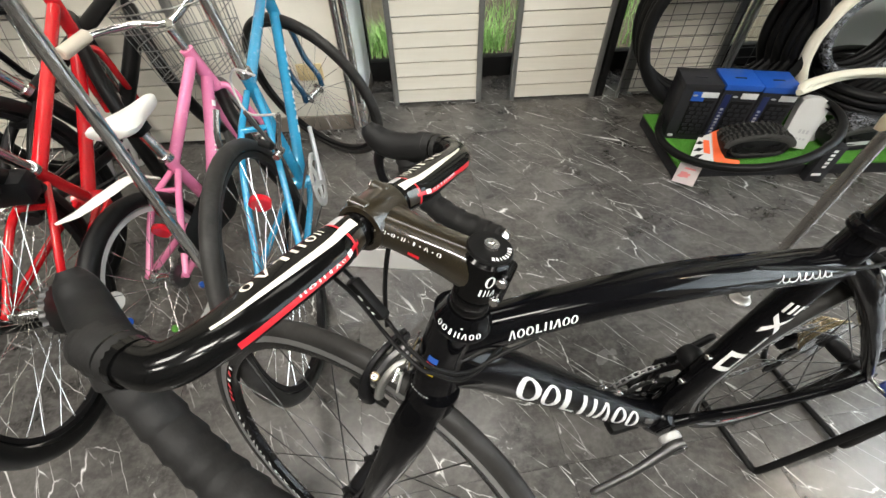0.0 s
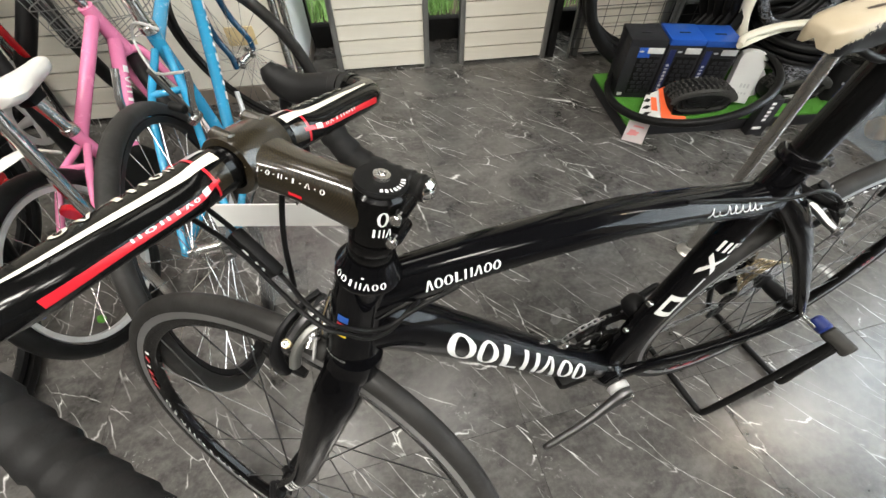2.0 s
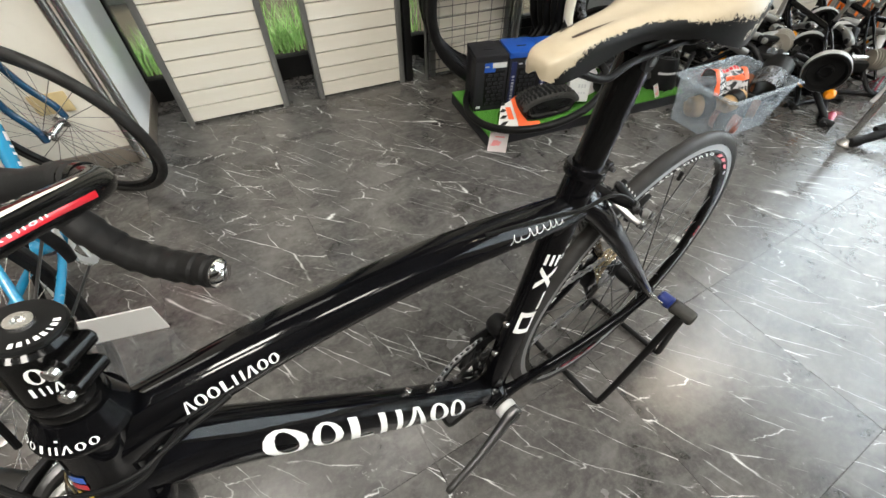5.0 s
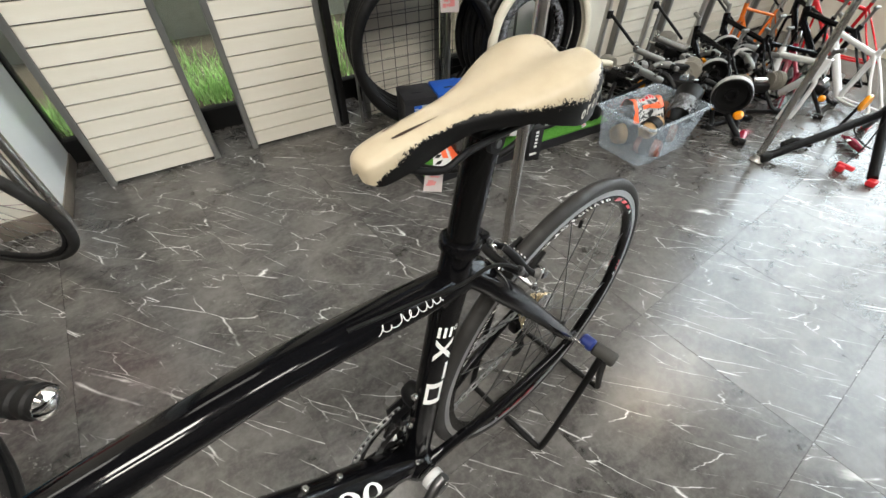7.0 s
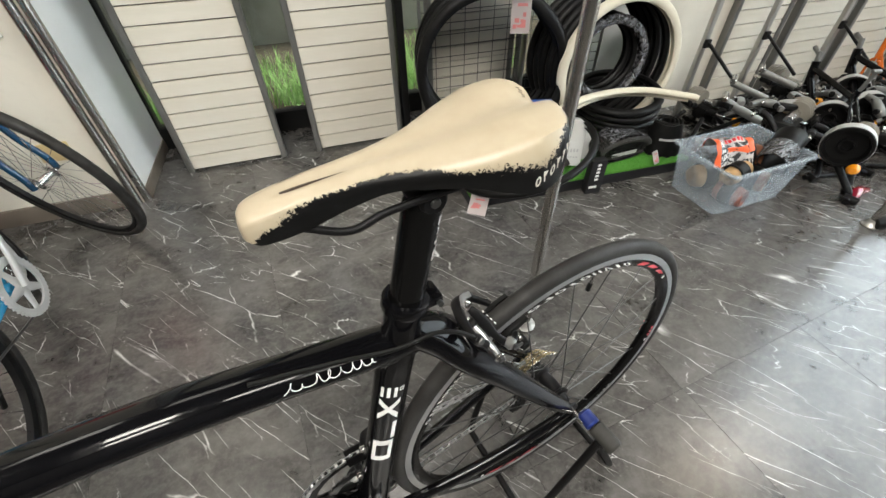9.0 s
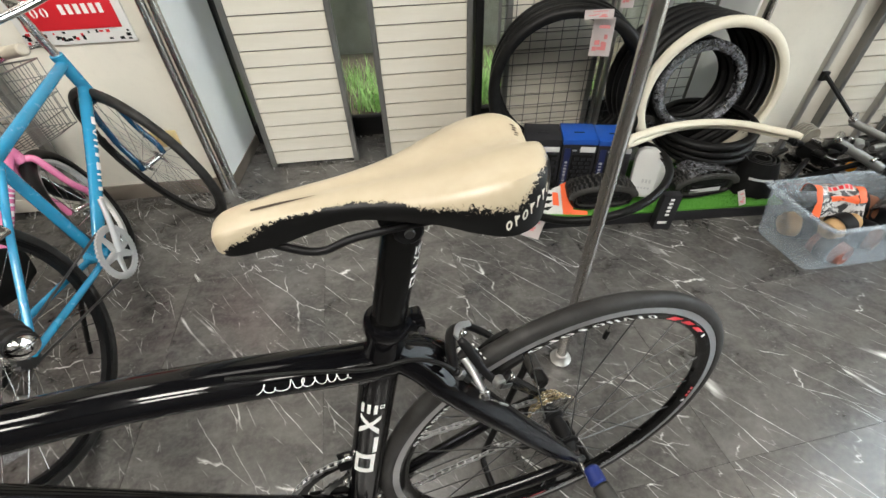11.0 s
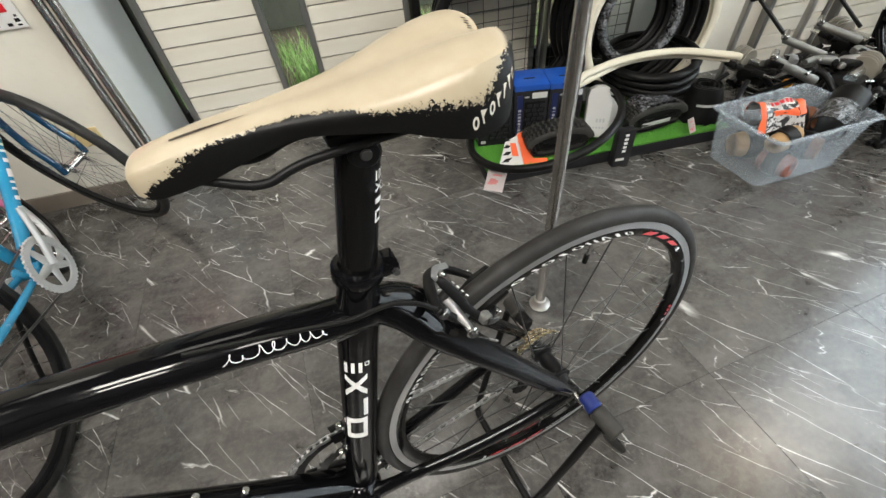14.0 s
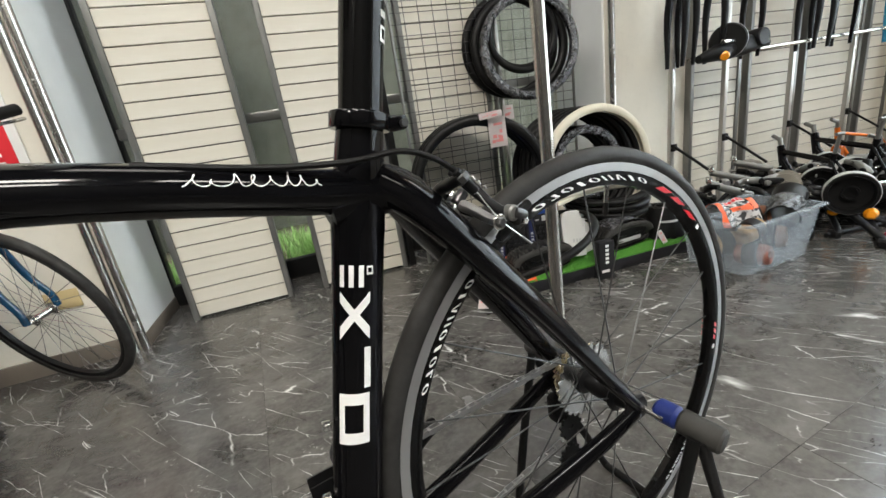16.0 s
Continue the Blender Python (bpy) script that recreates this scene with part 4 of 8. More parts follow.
# steered parts, turned to the right about the head tube
STEER = radians(-40.0)
_c = HT_LOW
TURN = Matrix.Translation(_c + Vector((0, 0.010, 0))) @ Matrix.Rotation(STEER, 4, AXIS) @ Matrix.Translation(-_c)
FA = Vector((0.969, 0, 0.329))
FORK_AXIS = Vector((-math.sin(radians(18.5)), 0, math.cos(radians(18.5))))
FORK_TURN = Matrix.Translation(FORK_LOW + Vector((0, 0.012, 0))) @ Matrix.Rotation(radians(-43.5), 4, FORK_AXIS) @ Matrix.Translation(-FORK_LOW)
road_wheel("front_wheel", FORK_TURN @ Matrix.Translation(FA), 16, 0.034, 0.034, "black front wheel with silver brake track", 70.0)


def steered(name, bm, mat, label="", turn=None):
    o = part(name, bm, mat, bike, label)
    o.matrix_basis = turn or TURN
    return o


FWD = Vector((AXIS.z, 0, -AXIS.x))
FORK_FWD = Vector((FORK_AXIS.z, 0, -FORK_AXIS.x))
CROWN = FORK_LOW - FORK_AXIS * 0.006
fork = steered("fork", Sweep([(*(CROWN + FORK_AXIS * 0.0055), 0.0282, 0.0282), (*(CROWN - FORK_AXIS * 0.004), 0.0296, 0.0298), (*(CROWN - FORK_AXIS * 0.020), 0.0325, 0.0300), (*(CROWN - FORK_AXIS * 0.032), 0.032, 0.024)], up=(1, 0, 0.25), per=5).mesh(24), M_BLACK_PAINT, "gloss black carbon fork", FORK_TURN)
for s in (1, -1):
    p0, p1 = CROWN - FORK_AXIS * 0.014, FA
    leg = Sweep([(p0.x, 0.016 * s, p0.z, 0.015, 0.023), (p0.x + 0.017, 0.033 * s, p0.z - 0.05, 0.0145, 0.025), (p0.x + 0.050, 0.043 * s, p0.z - 0.14, 0.0120, 0.020), (p0.x + 0.092, 0.049 * s, p0.z - 0.24, 0.0095, 0.0145), (p1.x - 0.002, 0.051 * s, p1.z + 0.008, 0.0075, 0.010)], up=(1, 0, 0.3), per=7)
    part("fork_leg", leg.mesh(16), M_BLACK_PAINT, fork)
    part("fork_end", box(0.022, 0.006, 0.03, 0.002, (p1.x, 0.051 * s, p1.z)), M_MATT_BLACK, fork)
    part("leg_mark", leg.decal(glyphs("blwi", 0.90, 0.76, 150 if s > 0 else 30, 210 if s > 0 else -30, 0.0)), M_WHITE_DECAL, fork, "white print on the fork leg")
steered("axle_nut", bar((FA.x, 0.054, FA.z), (FA.x, 0.072, FA.z), 0.009, 14, 0.002), M_MATT_BLACK, "", FORK_TURN)
steered("axle_lever", tube([(FA.x, 0.066, FA.z), (FA.x - 0.004, 0.074, FA.z + 0.012), (FA.x - 0.008, 0.072, FA.z + 0.035), (FA.x - 0.010, 0.066, FA.z + 0.055)], 0.0045, 8), M_MATT_BLACK, "black quick-release lever", FORK_TURN)
headset = steered("headset", xf(lathe([(0.017, -0.003), (0.0272, -0.003), (0.0280, -0.001), (0.0280, 0.002), (0.0262, 0.0055), (0.0236, 0.012), (0.0214, 0.018), (0.0200, 0.0215), (0.017, 0.0215)], 36, True), aim(HT_TOP, HT_TOP + AXIS)), M_BLACK_PAINT, "flared gloss black headset cup with white print")
_hs = Sweep([(*(HT_TOP + AXIS * 0.004), 0.0272, 0.0272), (*(HT_TOP + AXIS * 0.0120), 0.0240, 0.0240), (*(HT_TOP + AXIS * 0.0175), 0.0219, 0.0219)], up=(1, 0, 0.25), per=4)
for piece in glyphs("OOinwOO", 44, -58, 0.03, 0.36, 0.0, 0.22, apart=True) + glyphs("d", -4, -20, 0.40, 0.90, 0.0, 0.0, apart=True):
    part("cup_mark", _hs.decal([[(f, a) for a, f in poly] for poly in piece]), M_WHITE_DECAL, headset, "white mark round the headset cup")
for k in range(2):
    p = HT_TOP + AXIS * (0.0215 + 0.0100 * k)
    steered("headset_spacer", xf(lathe([(0.0145, 0), (0.0186, 0), (0.0189, 0.0006), (0.0189, 0.0094), (0.0186, 0.0100), (0.0145, 0.0100)], 32, True), aim(p, p + AXIS)), M_CARBON_BLACK, "black carbon headset spacer")
CAP = HT_TOP + AXIS * 0.089
CL = CAP + Vector((0.107, 0, 0.006))
stem = steered("stem", xf(rod(0.0195, 0.046, 28, 0.003), aim(HT_TOP + AXIS * 0.0415, CAP)), M_CARBON_BLACK, "black carbon stem with gold-flecked weave body")
mid = HT_TOP + AXIS * 0.066
body = Sweep([(*mid, 0.0192, 0.0225), (*mid.lerp(CL, 0.24), 0.0175, 0.0205), (*mid.lerp(CL, 0.58), 0.0175, 0.017), (*mid.lerp(CL, 0.84), 0.0215, 0.0165), (*CL, 0.024, 0.017)], per=6, power=2.6)
part("stem_body", body.mesh(24), M_CARBON, stem, "carbon-weave stem body")
part("stem_mark", body.decal(glyphs("OdwdidndOdnbb", 0.30, 0.80, 166, 154, 0.0, 0.25)), M_WHITE_DECAL, stem, "row of small white marks")
part("stem_mark", body.decal(glyphs("b", 0.40, 0.52, 193, 184)), M_RED_DECAL, stem)
part("faceplate", xf(lathe([(0.0165, -0.023), (0.0215, -0.023), (0.0225, -0.019), (0.0225, 0.019), (0.0215, 0.023), (0.0165, 0.023)], 28, True), Matrix.Translation(CL) @ Matrix.Rotation(radians(90), 4, "X")), M_CARBON, stem, "carbon-weave bar clamp")
for y in (-0.016, 0.016):
    for dz in (-0.018, 0.018):
        a = CL + FWD * 0.014 + AXIS * dz + Vector((0, y, 0))
        part("bolt", bar(a, a + FWD * 0.003, 0.0036, 10, 0.001), M_SILVER, stem, "silver clamp bolt")
        part("bolt_boss", bar(a - FWD * 0.016, a + FWD * 0.0005, 0.0060, 10, 0.001), M_CARBON, stem)
for dz in (0.012, 0.034):
    a = HT_TOP + AXIS * (0.0415 + dz) - FWD * 0.020
    part("clamp_lug", bar(a + Vector((0, -0.013, 0)), a + Vector((0, 0.012, 0)), 0.0058, 12, 0.002), M_CARBON_BLACK, stem, "glossy black clamp lug")
    part("bolt", bar(a + Vector((0, 0.012, 0)), a + Vector((0, 0.017, 0)), 0.0045, 10, 0.001), M_SILVER, stem, "silver clamp bolt")
cap = part("top_cap", xf(lathe([(0, 0), (0.0185, 0), (0.0195, 0.002), (0.0185, 0.0042), (0.0075, 0.0052), (0, 0.0052)], 28), aim(CAP, CAP + AXIS)), M_BLACK_PLASTIC, stem, "black top cap with white print")
part("cap_bolt", xf(lathe([(0, 0.0058), (0.003, 0.0058), (0.0032, 0.0078), (0.0062, 0.0078), (0.0068, 0.005), (0, 0.005)], 18), aim(CAP, CAP + AXIS)), M_SILVER, stem, "silver cap bolt")
_bm = bmesh.new()
for poly in glyphs("bbibbibb", 200, 300, 0.0135, 0.0168, 0.0):
    _bm.faces.new([_bm.verts.new((r * math.cos(radians(a)), r * math.sin(radians(a)), 0.0050)) for a, r in poly])
part("cap_mark", xf(_bm, aim(CAP, CAP + AXIS)), M_WHITE_DECAL, stem)
sm = Sweep([(*(HT_TOP + AXIS * 0.0415), 0.0197, 0.0197), (*CAP, 0.0197, 0.0197)], up=FWD, per=4)
for piece in glyphs("inw", 346, 300, 0.30, 0.46, 0.0, 0.15, apart=True):
    part("stem_mark", sm.decal([[(f, a) for a, f in poly] for poly in piece]), M_WHITE_DECAL, stem, "white mark on the stem clamp")
for piece in glyphs("O", 336, 312, 0.52, 0.80, 0.0, 0.05, apart=True):
    part("stem_mark", sm.decal([[(f, a) for a, f in poly] for poly in piece]), M_WHITE_DECAL, stem, "white ring mark on the stem clamp")

# handlebar: flattened tops swept back, round drops
handlebar = None
for s in (1, -1):
    def hb(l, f, z, a, b, s=s):
        p = CL + Vector((f, l * s, z))
        return (p.x, p.y, p.z, a, b)
    tops = Sweep([hb(0.0, 0, 0, 0.0160, 0.0160), hb(0.032, 0, 0, 0.0160, 0.0160), hb(0.046, -0.001, 0, 0.0180, 0.0155), hb(0.062, 0.000, -0.001, 0.0225, 0.0135), hb(0.110, 0.002, -0.004, 0.0215, 0.0130), hb(0.152, 0.006, -0.009, 0.0185, 0.0135), hb(0.182, 0.021, -0.015, 0.0155, 0.0140), hb(0.191, 0.048, -0.017, 0.0150, 0.0150)], up=(0, 0, 1), per=7, power=2.2)
    o = part("handlebar" if s > 0 else "bar_half", tops.mesh(22), M_CARBON_BLACK, bike if s > 0 else handlebar, "glossy black carbon handlebar with red and cream print" if s > 0 else "")
    if s > 0:
        handlebar = o
        o.matrix_basis = TURN @ Matrix.Translation(CL) @ Matrix.Rotation(radians(-6), 4, "Z") @ Matrix.Translation(-CL)

    def band(s0, s1, a0, a1, b0=None, b1=None, n=10):
        b0, b1 = a0 if b0 is None else b0, a1 if b1 is None else b1
        out = []
        for k in range(n):
            f, g = k / n, (k + 1) / n
            sa, sb = s0 + (s1 - s0) * f, s0 + (s1 - s0) * g
            pa0, pa1 = a0 + (b0 - a0) * f, a1 + (b1 - a1) * f
            pb0, pb1 = a0 + (b0 - a0) * g, a1 + (b1 - a1) * g
            for q in range(3):
                out.append([(sa, pa0 + (pa1 - pa0) * q / 3), (sb, pb0 + (pb1 - pb0) * q / 3), (sb, pb0 + (pb1 - pb0) * (q + 1) / 3), (sa, pa0 + (pa1 - pa0) * (q + 1) / 3)])
        return out

    near = 180.0 if s > 0 else 0.0  # side of the section that faces the rider
    sg = -1.0 if s > 0 else 1.0

    def an(d):
        return near + sg * d
    part("bar_print", tops.decal(band(0.146, 0.72, an(80), an(50), an(80), an(73))), M_CREAM_DECAL, handlebar, "tapering cream stripe")
    part("bar_print", tops.decal(band(0.29, 0.70, an(8), an(20), an(-8), an(13))), M_RED_DECAL, handlebar, "red stripe along the rear edge")
    part("bar_print", tops.decal(band(0.279, 0.296, an(-20), an(150), None, None, 1) + band(0.258, 0.296, an(24), an(8), an(24), an(8), 2)), M_RED_DECAL, handlebar, "red cuff stripe")
    part("bar_print", tops.decal(band(0.146, 0.279, an(96), an(130))), M_GREY_DECAL, handlebar, "silver band beside the stem")
    part("bar_print", tops.decal(band(0.146, 0.279, an(40), an(-10))), M_CARBON, handlebar, "carbon-weave band beside the stem")
    part("bar_print", tops.decal(band(0.343, 0.40, an(7), an(22), None, None, 2), 0.0011), M_WHITE_DECAL, handlebar)
    part("bar_print", tops.decal(glyphs("OwinOn", 0.42, 0.56, an(9), an(18), 0.0, 0.25), 0.0011), M_WHITE_DECAL, handlebar, "white marks on the red stripe")
    part("bar_print", tops.decal(glyphs("nOnlwO", 0.37, 0.63, an(122), an(98), 0.0, 0.25)), M_CREAM_DECAL, handlebar, "cream marks along the top")

    drop_pts = [hb(0.190, 0.042, -0.017, 0.0156, 0.0156), hb(0.192, 0.066, -0.018, 0.0158, 0.0158), hb(0.193, 0.086, -0.023, 0.0158, 0.0158), hb(0.191, 0.098, -0.040, 0.0158, 0.0158), hb(0.192, 0.092, -0.070, 0.0160, 0.0160),
                hb(0.193, 0.062, -0.104, 0.0162, 0.0162), hb(0.194, 0.022, -0.121, 0.0164, 0.0164), hb(0.194, -0.018, -0.127, 0.0164, 0.0164), hb(0.193, -0.064 if s > 0 else -0.046, -0.130, 0.0160, 0.0160)]
    drop = Sweep(drop_pts, per=9)
    # overlapping turns of tape: radius steps along the tube
    for i, r in enumerate(drop.rows):
        step = 0.0021 * ((i % 5) / 4.0)
        r[3] += step
        r[4] += step
    part("bar_tape", drop.mesh(20), M_TAPE, handlebar, "black foam bar tape")
    for k in (0.01, 0.045):
        a, b = drop.at(k, 0).lerp(drop.at(k, 180), 0.5), drop.at(k + 0.012, 0).lerp(drop.at(k + 0.012, 180), 0.5)
        part("tape_end_wrap", xf(lathe([(0.0155, -0.004), (0.0166, -0.004), (0.0166, 0.006), (0.0155, 0.006)], 22, True), aim(a, b)), M_CARBON_BLACK, handlebar, "glossy black finishing tape")
    e = Vector(drop_pts[-1][:3])
    d = (e - Vector(drop_pts[-2][:3])).normalized()
    part("bar_end_plug", xf(lathe([(0, 0.010), (0.006, 0.0095), (0.012, 0.007), (0.0162, 0.002), (0.0162, -0.003), (0, -0.003)], 22), aim(e, e + d)), M_CHROME, handlebar, "silver bar-end plug")
    hood = Sweep([hb(0.189, 0.062, -0.020, 0.014, 0.016), hb(0.188, 0.084, -0.022, 0.0160, 0.0185), hb(0.184, 0.108, -0.024, 0.0165, 0.0185), hb(0.179, 0.130, -0.020, 0.0160, 0.0180), hb(0.175, 0.144, -0.008, 0.0135, 0.0150), hb(0.173, 0.150, 0.002, 0.007, 0.008)], per=6)
    part("lever_hood", hood.mesh(18), M_HOOD, handlebar, "black rubber brake hood")
    lever = Sweep([hb(0.179, 0.128, -0.026, 0.006, 0.010), hb(0.180, 0.142, -0.046, 0.0065, 0.008), hb(0.186, 0.146, -0.074, 0.0065, 0.006), hb(0.192, 0.140, -0.104, 0.007, 0.005), hb(0.197, 0.147, -0.128, 0.006, 0.004)], up=(1, 0, 0), per=6)
    part("brake_lever", lever.mesh(12), M_MATT_BLACK, handlebar, "black brake lever")

# brakes
def caliper(base, up, out, label):
    """Dual-pivot rim brake: up points away from the wheel hub, out away from the frame."""
    def q(u, o, y):
        return base + up * u + out * o + Vector((0, y, 0))

    def slim(rows):
        return [(*r[:3], r[3] * 0.72, r[4] * 0.72) for r in rows]

    lever = Sweep(slim([(*q(0.029, 0.033, 0.004), 0.004, 0.006), (*q(0.024, 0.034, 0.009), 0.0055, 0.0085), (*q(0.006, 0.033, 0.021), 0.0058, 0.0090), (*q(-0.012, 0.031, 0.034), 0.0050, 0.0072), (*q(-0.030, 0.034, 0.043), 0.0050, 0.0075),
                   (*q(-0.046, 0.041, 0.039), 0.0058, 0.0080), (*q(-0.054, 0.047, 0.030), 0.005, 0.007)]), up=out, per=6, power=2.6)
    c = part("brake_caliper", lever.mesh(14), M_MATT_BLACK, bike, label)
    for k in range(4):
        a = q(0.017 - 0.0062 * k, 0.033, 0.0135 + 0.0042 * k) + out * 0.0090
        part("arm_mark", bar(a - up * 0.0022, a + up * 0.0022 + out * 0.0004, 0.0009, 6), M_WHITE_DECAL, c, "small white print on the brake arm")
    part("caliper_arm", Sweep(slim([(*q(0.036, 0.017, 0.050), 0.007, 0.007), (*q(0.031, 0.015, 0.030), 0.0075, 0.008), (*q(0.022, 0.016, 0.0), 0.009, 0.009), (*q(0.006, 0.021, -0.032), 0.0085, 0.009), (*q(-0.024, 0.032, -0.045), 0.0065, 0.0085), (*q(-0.046, 0.042, -0.038), 0.006, 0.008), (*q(-0.054, 0.047, -0.030), 0.005, 0.007)]), up=out, per=6, power=2.6).mesh(14), M_MATT_BLACK, c, "black curved brake arm")
    part("caliper_arm", Sweep(slim([(*q(0.004, 0.016, -0.004), 0.010, 0.007), (*q(-0.008, 0.018, 0.018), 0.0095, 0.007), (*q(-0.018, 0.017, 0.040), 0.0085, 0.006), (*q(-0.021, 0.0165, 0.054), 0.007, 0.005)]), up=out, per=6, power=2.6).mesh(12), M_BRAKE_TRACK, c, "bare alloy brake arm")
    part("caliper_face", Sweep([(*q(0.018, 0.0255, -0.010), 0.0050, 0.0012), (*q(0.006, 0.0305, -0.030), 0.0050, 0.0012), (*q(-0.018, 0.039, -0.043), 0.0042, 0.0012)], up=out, per=5).mesh(8), M_BRAKE_TRACK, c, "bare alloy face of the brake arm")
    for s in (1, -1):
        pad = q(-0.0535, 0.046, 0.0225 * s)
        part("brake_pad", Sweep([(*(pad - out * 0.027 - up * 0.002), 0.0045, 0.004), (*pad, 0.0062, 0.005), (*(pad + out * 0.027 - up * 0.003), 0.0045, 0.004)], up=(0, 1, 0), per=4, power=3).mesh(10), M_BLACK_PLASTIC, c, "black brake pad")
        part("pad_bolt", bar(q(-0.0545, 0.047, 0.030 * s), q(-0.0555, 0.048, 0.041 * s), 0.0042, 12, 0.001), M_SILVER, c, "silver pad bolt")
    part("pivot", bar(q(0, -0.010, 0.0), q(0.001, 0.013, 0.006), 0.0085, 16, 0.002), M_SILVER, c, "silver pivot bolt")
    part("pivot", bar(q(0.002, 0.013, 0.006), q(0.004, 0.031, 0.006), 0.0062, 14, 0.002), M_DARK_STEEL, c)
    part("pivot", bar(q(-0.004, 0.026, -0.026), q(-0.004, 0.034, -0.026), 0.0055, 12, 0.001), M_SILVER, c)
    part("quick_release", bar(q(-0.030, 0.036, 0.040), q(-0.031, 0.037, 0.052), 0.0080, 20, 0.002), M_POST, c, "grey quick-release cam")
    part("quick_release_lever", Sweep([(*q(-0.030, 0.037, 0.054), 0.005, 0.0018), (*q(-0.036, 0.041, 0.054), 0.005, 0.0018), (*q(-0.043, 0.046, 0.052), 0.0035, 0.0015)], up=(0, 1, 0), per=4).mesh(8), M_DARK_STEEL, c, "dark alloy release lever")
    part("cable_anchor", bar(q(-0.0208, 0.0165, 0.050), q(-0.0208, 0.0165, 0.061), 0.0050, 6, 0.001), M_DARK_STEEL, c, "dark cable anchor nut")
    part("cable_anchor", bar(q(-0.0208, 0.0165, 0.054), q(-0.0208, 0.0165, 0.057), 0.0078, 18, 0.001), M_SILVER, c, "silver anchor washer")
    top, end, tip = q(0.0434, 0.0184, 0.046), q(0.0158, 0.0202, 0.0494), q(-0.060, 0.0247, 0.0635)
    part("cable_barrel", bar(top, end, 0.0048, 12, 0.001), M_MATT_BLACK, c, "black cable adjuster")
    part("barrel_nut", bar(top.lerp(end, 0.18), top.lerp(end, 0.48), 0.0072, 8, 0.001), M_DARK_STEEL, c, "dark knurled adjuster nut")
    part("inner_cable", bar(end, q(-0.0208, 0.0165, 0.058), 0.0009, 6), M_SILVER, c, "bare steel brake cable")
    part("inner_cable", bar(q(-0.0208, 0.0165, 0.060), tip, 0.0008, 6), M_SILVER, c)
    part("cable_crimp", bar(q(-0.0208, 0.0165, 0.060).lerp(tip, 0.62), tip, 0.0015, 8, 0.0005), M_POST, c, "crimped grey cable end")
    return c


CAL = CROWN + FORK_FWD * 0.026 + FORK_AXIS * 0.004


def front_caliper():
    """Dual-pivot brake in front of the fork crown: black outer arm, black yoke, bare alloy inner arm."""
    up = (CAL - FA).normalized()
    out = Vector((up.z, 0, -up.x))

    def q(u, o, y):
        return CAL + up * u + out * o + Vector((0, y, 0))

    def arm(rows, seg=14):
        return Sweep([(*q(*r[:3]), r[3], r[4]) for r in rows], up=out, per=6, power=2.8)

    outer = arm([(0.024, 0.036, -0.022, 0.006, 0.0042), (0.018, 0.0412, -0.011, 0.0068, 0.0038), (0.010, 0.0444, 0.009, 0.0074, 0.0040), (-0.002, 0.0458, 0.0237, 0.0076, 0.0042), (-0.020, 0.0446, 0.0335, 0.0066, 0.0052), (-0.040, 0.0390, 0.0360, 0.0056, 0.0080), (-0.054, 0.0330, 0.0335, 0.0055, 0.0100)])
    c = steered("brake_caliper", outer.mesh(14), M_MATT_BLACK, "black front rim brake with bare alloy arm and silver bolts", FORK_TURN)
    part("arm_edge", outer.decal([[(0.16 + 0.05 * k, 66), (0.205 + 0.05 * k, 66), (0.205 + 0.05 * k, 58), (0.16 + 0.05 * k, 58)] for k in range(11)]), M_GREY_DECAL, c, "pale edge line of the arm")
    for k in range(5):
        part("arm_mark", outer.decal(glyphs("bi", 0.22 + 0.05 * k, 0.258 + 0.05 * k, 100, 140, 0.0, 0.3)), M_WHITE_DECAL, c, "small white print on the brake arm")
    mid = arm([(0.030, 0.018, -0.020, 0.008, 0.005), (0.022, 0.0233, -0.0105, 0.0085, 0.0055), (0.010, 0.0315, 0.0057, 0.0085, 0.0052), (-0.006, 0.0350, 0.0173, 0.0080, 0.0050), (-0.016, 0.0364, 0.0253, 0.0072, 0.0048), (-0.022, 0.0366, 0.0285, 0.0050, 0.0040)])
    part("caliper_arm", mid.mesh(14), M_DARK_STEEL, c, "dark grey curved brake arm")
    inner = arm([(0.008, 0.013, -0.006, 0.0085, 0.0050), (0.000, 0.0225, 0.0076, 0.0088, 0.0050), (-0.012, 0.0258, 0.0190, 0.0082, 0.0048), (-0.028, 0.0256, 0.0264, 0.0068, 0.0046), (-0.040, 0.0228, 0.0297, 0.0060, 0.0050)])
    part("caliper_arm", inner.mesh(14), M_POST, c, "bare alloy brake arm")
    far = arm([(0.020, 0.030, -0.012, 0.0075, 0.0048), (0.006, 0.036, -0.026, 0.0080, 0.0050), (-0.020, 0.040, -0.036, 0.0070, 0.0060), (-0.044, 0.038, -0.036, 0.0060, 0.0085), (-0.054, 0.034, -0.032, 0.0050, 0.0080)])
    part("caliper_arm", far.mesh(14), M_MATT_BLACK, c, "black curved brake arm")
    a = q(-0.014, 0.0365, 0.0250)
    face = (up * 0.75 + Vector((0, 0.66, 0))).normalized()
    part("washer", bar(a, a + face * 0.0080, 0.0054, 16, 0.0008), M_GOLD_STEEL, c, "brass washer")
    part("pivot", bar(a, a + face * 0.0104, 0.0042, 14, 0.001), M_SILVER, c, "silver pivot bolt")
    part("pivot", bar(a, a + face * 0.0107, 0.0018, 8), M_DARK_STEEL, c)
    part("pivot", bar(q(0.0, -0.014, 0.0), q(0.0, 0.030, 0.0), 0.0060, 14, 0.001), M_DARK_STEEL, c)
    b0, b1 = q(0.014, 0.0220, -0.0060), q(-0.012, 0.0163, 0.0200)
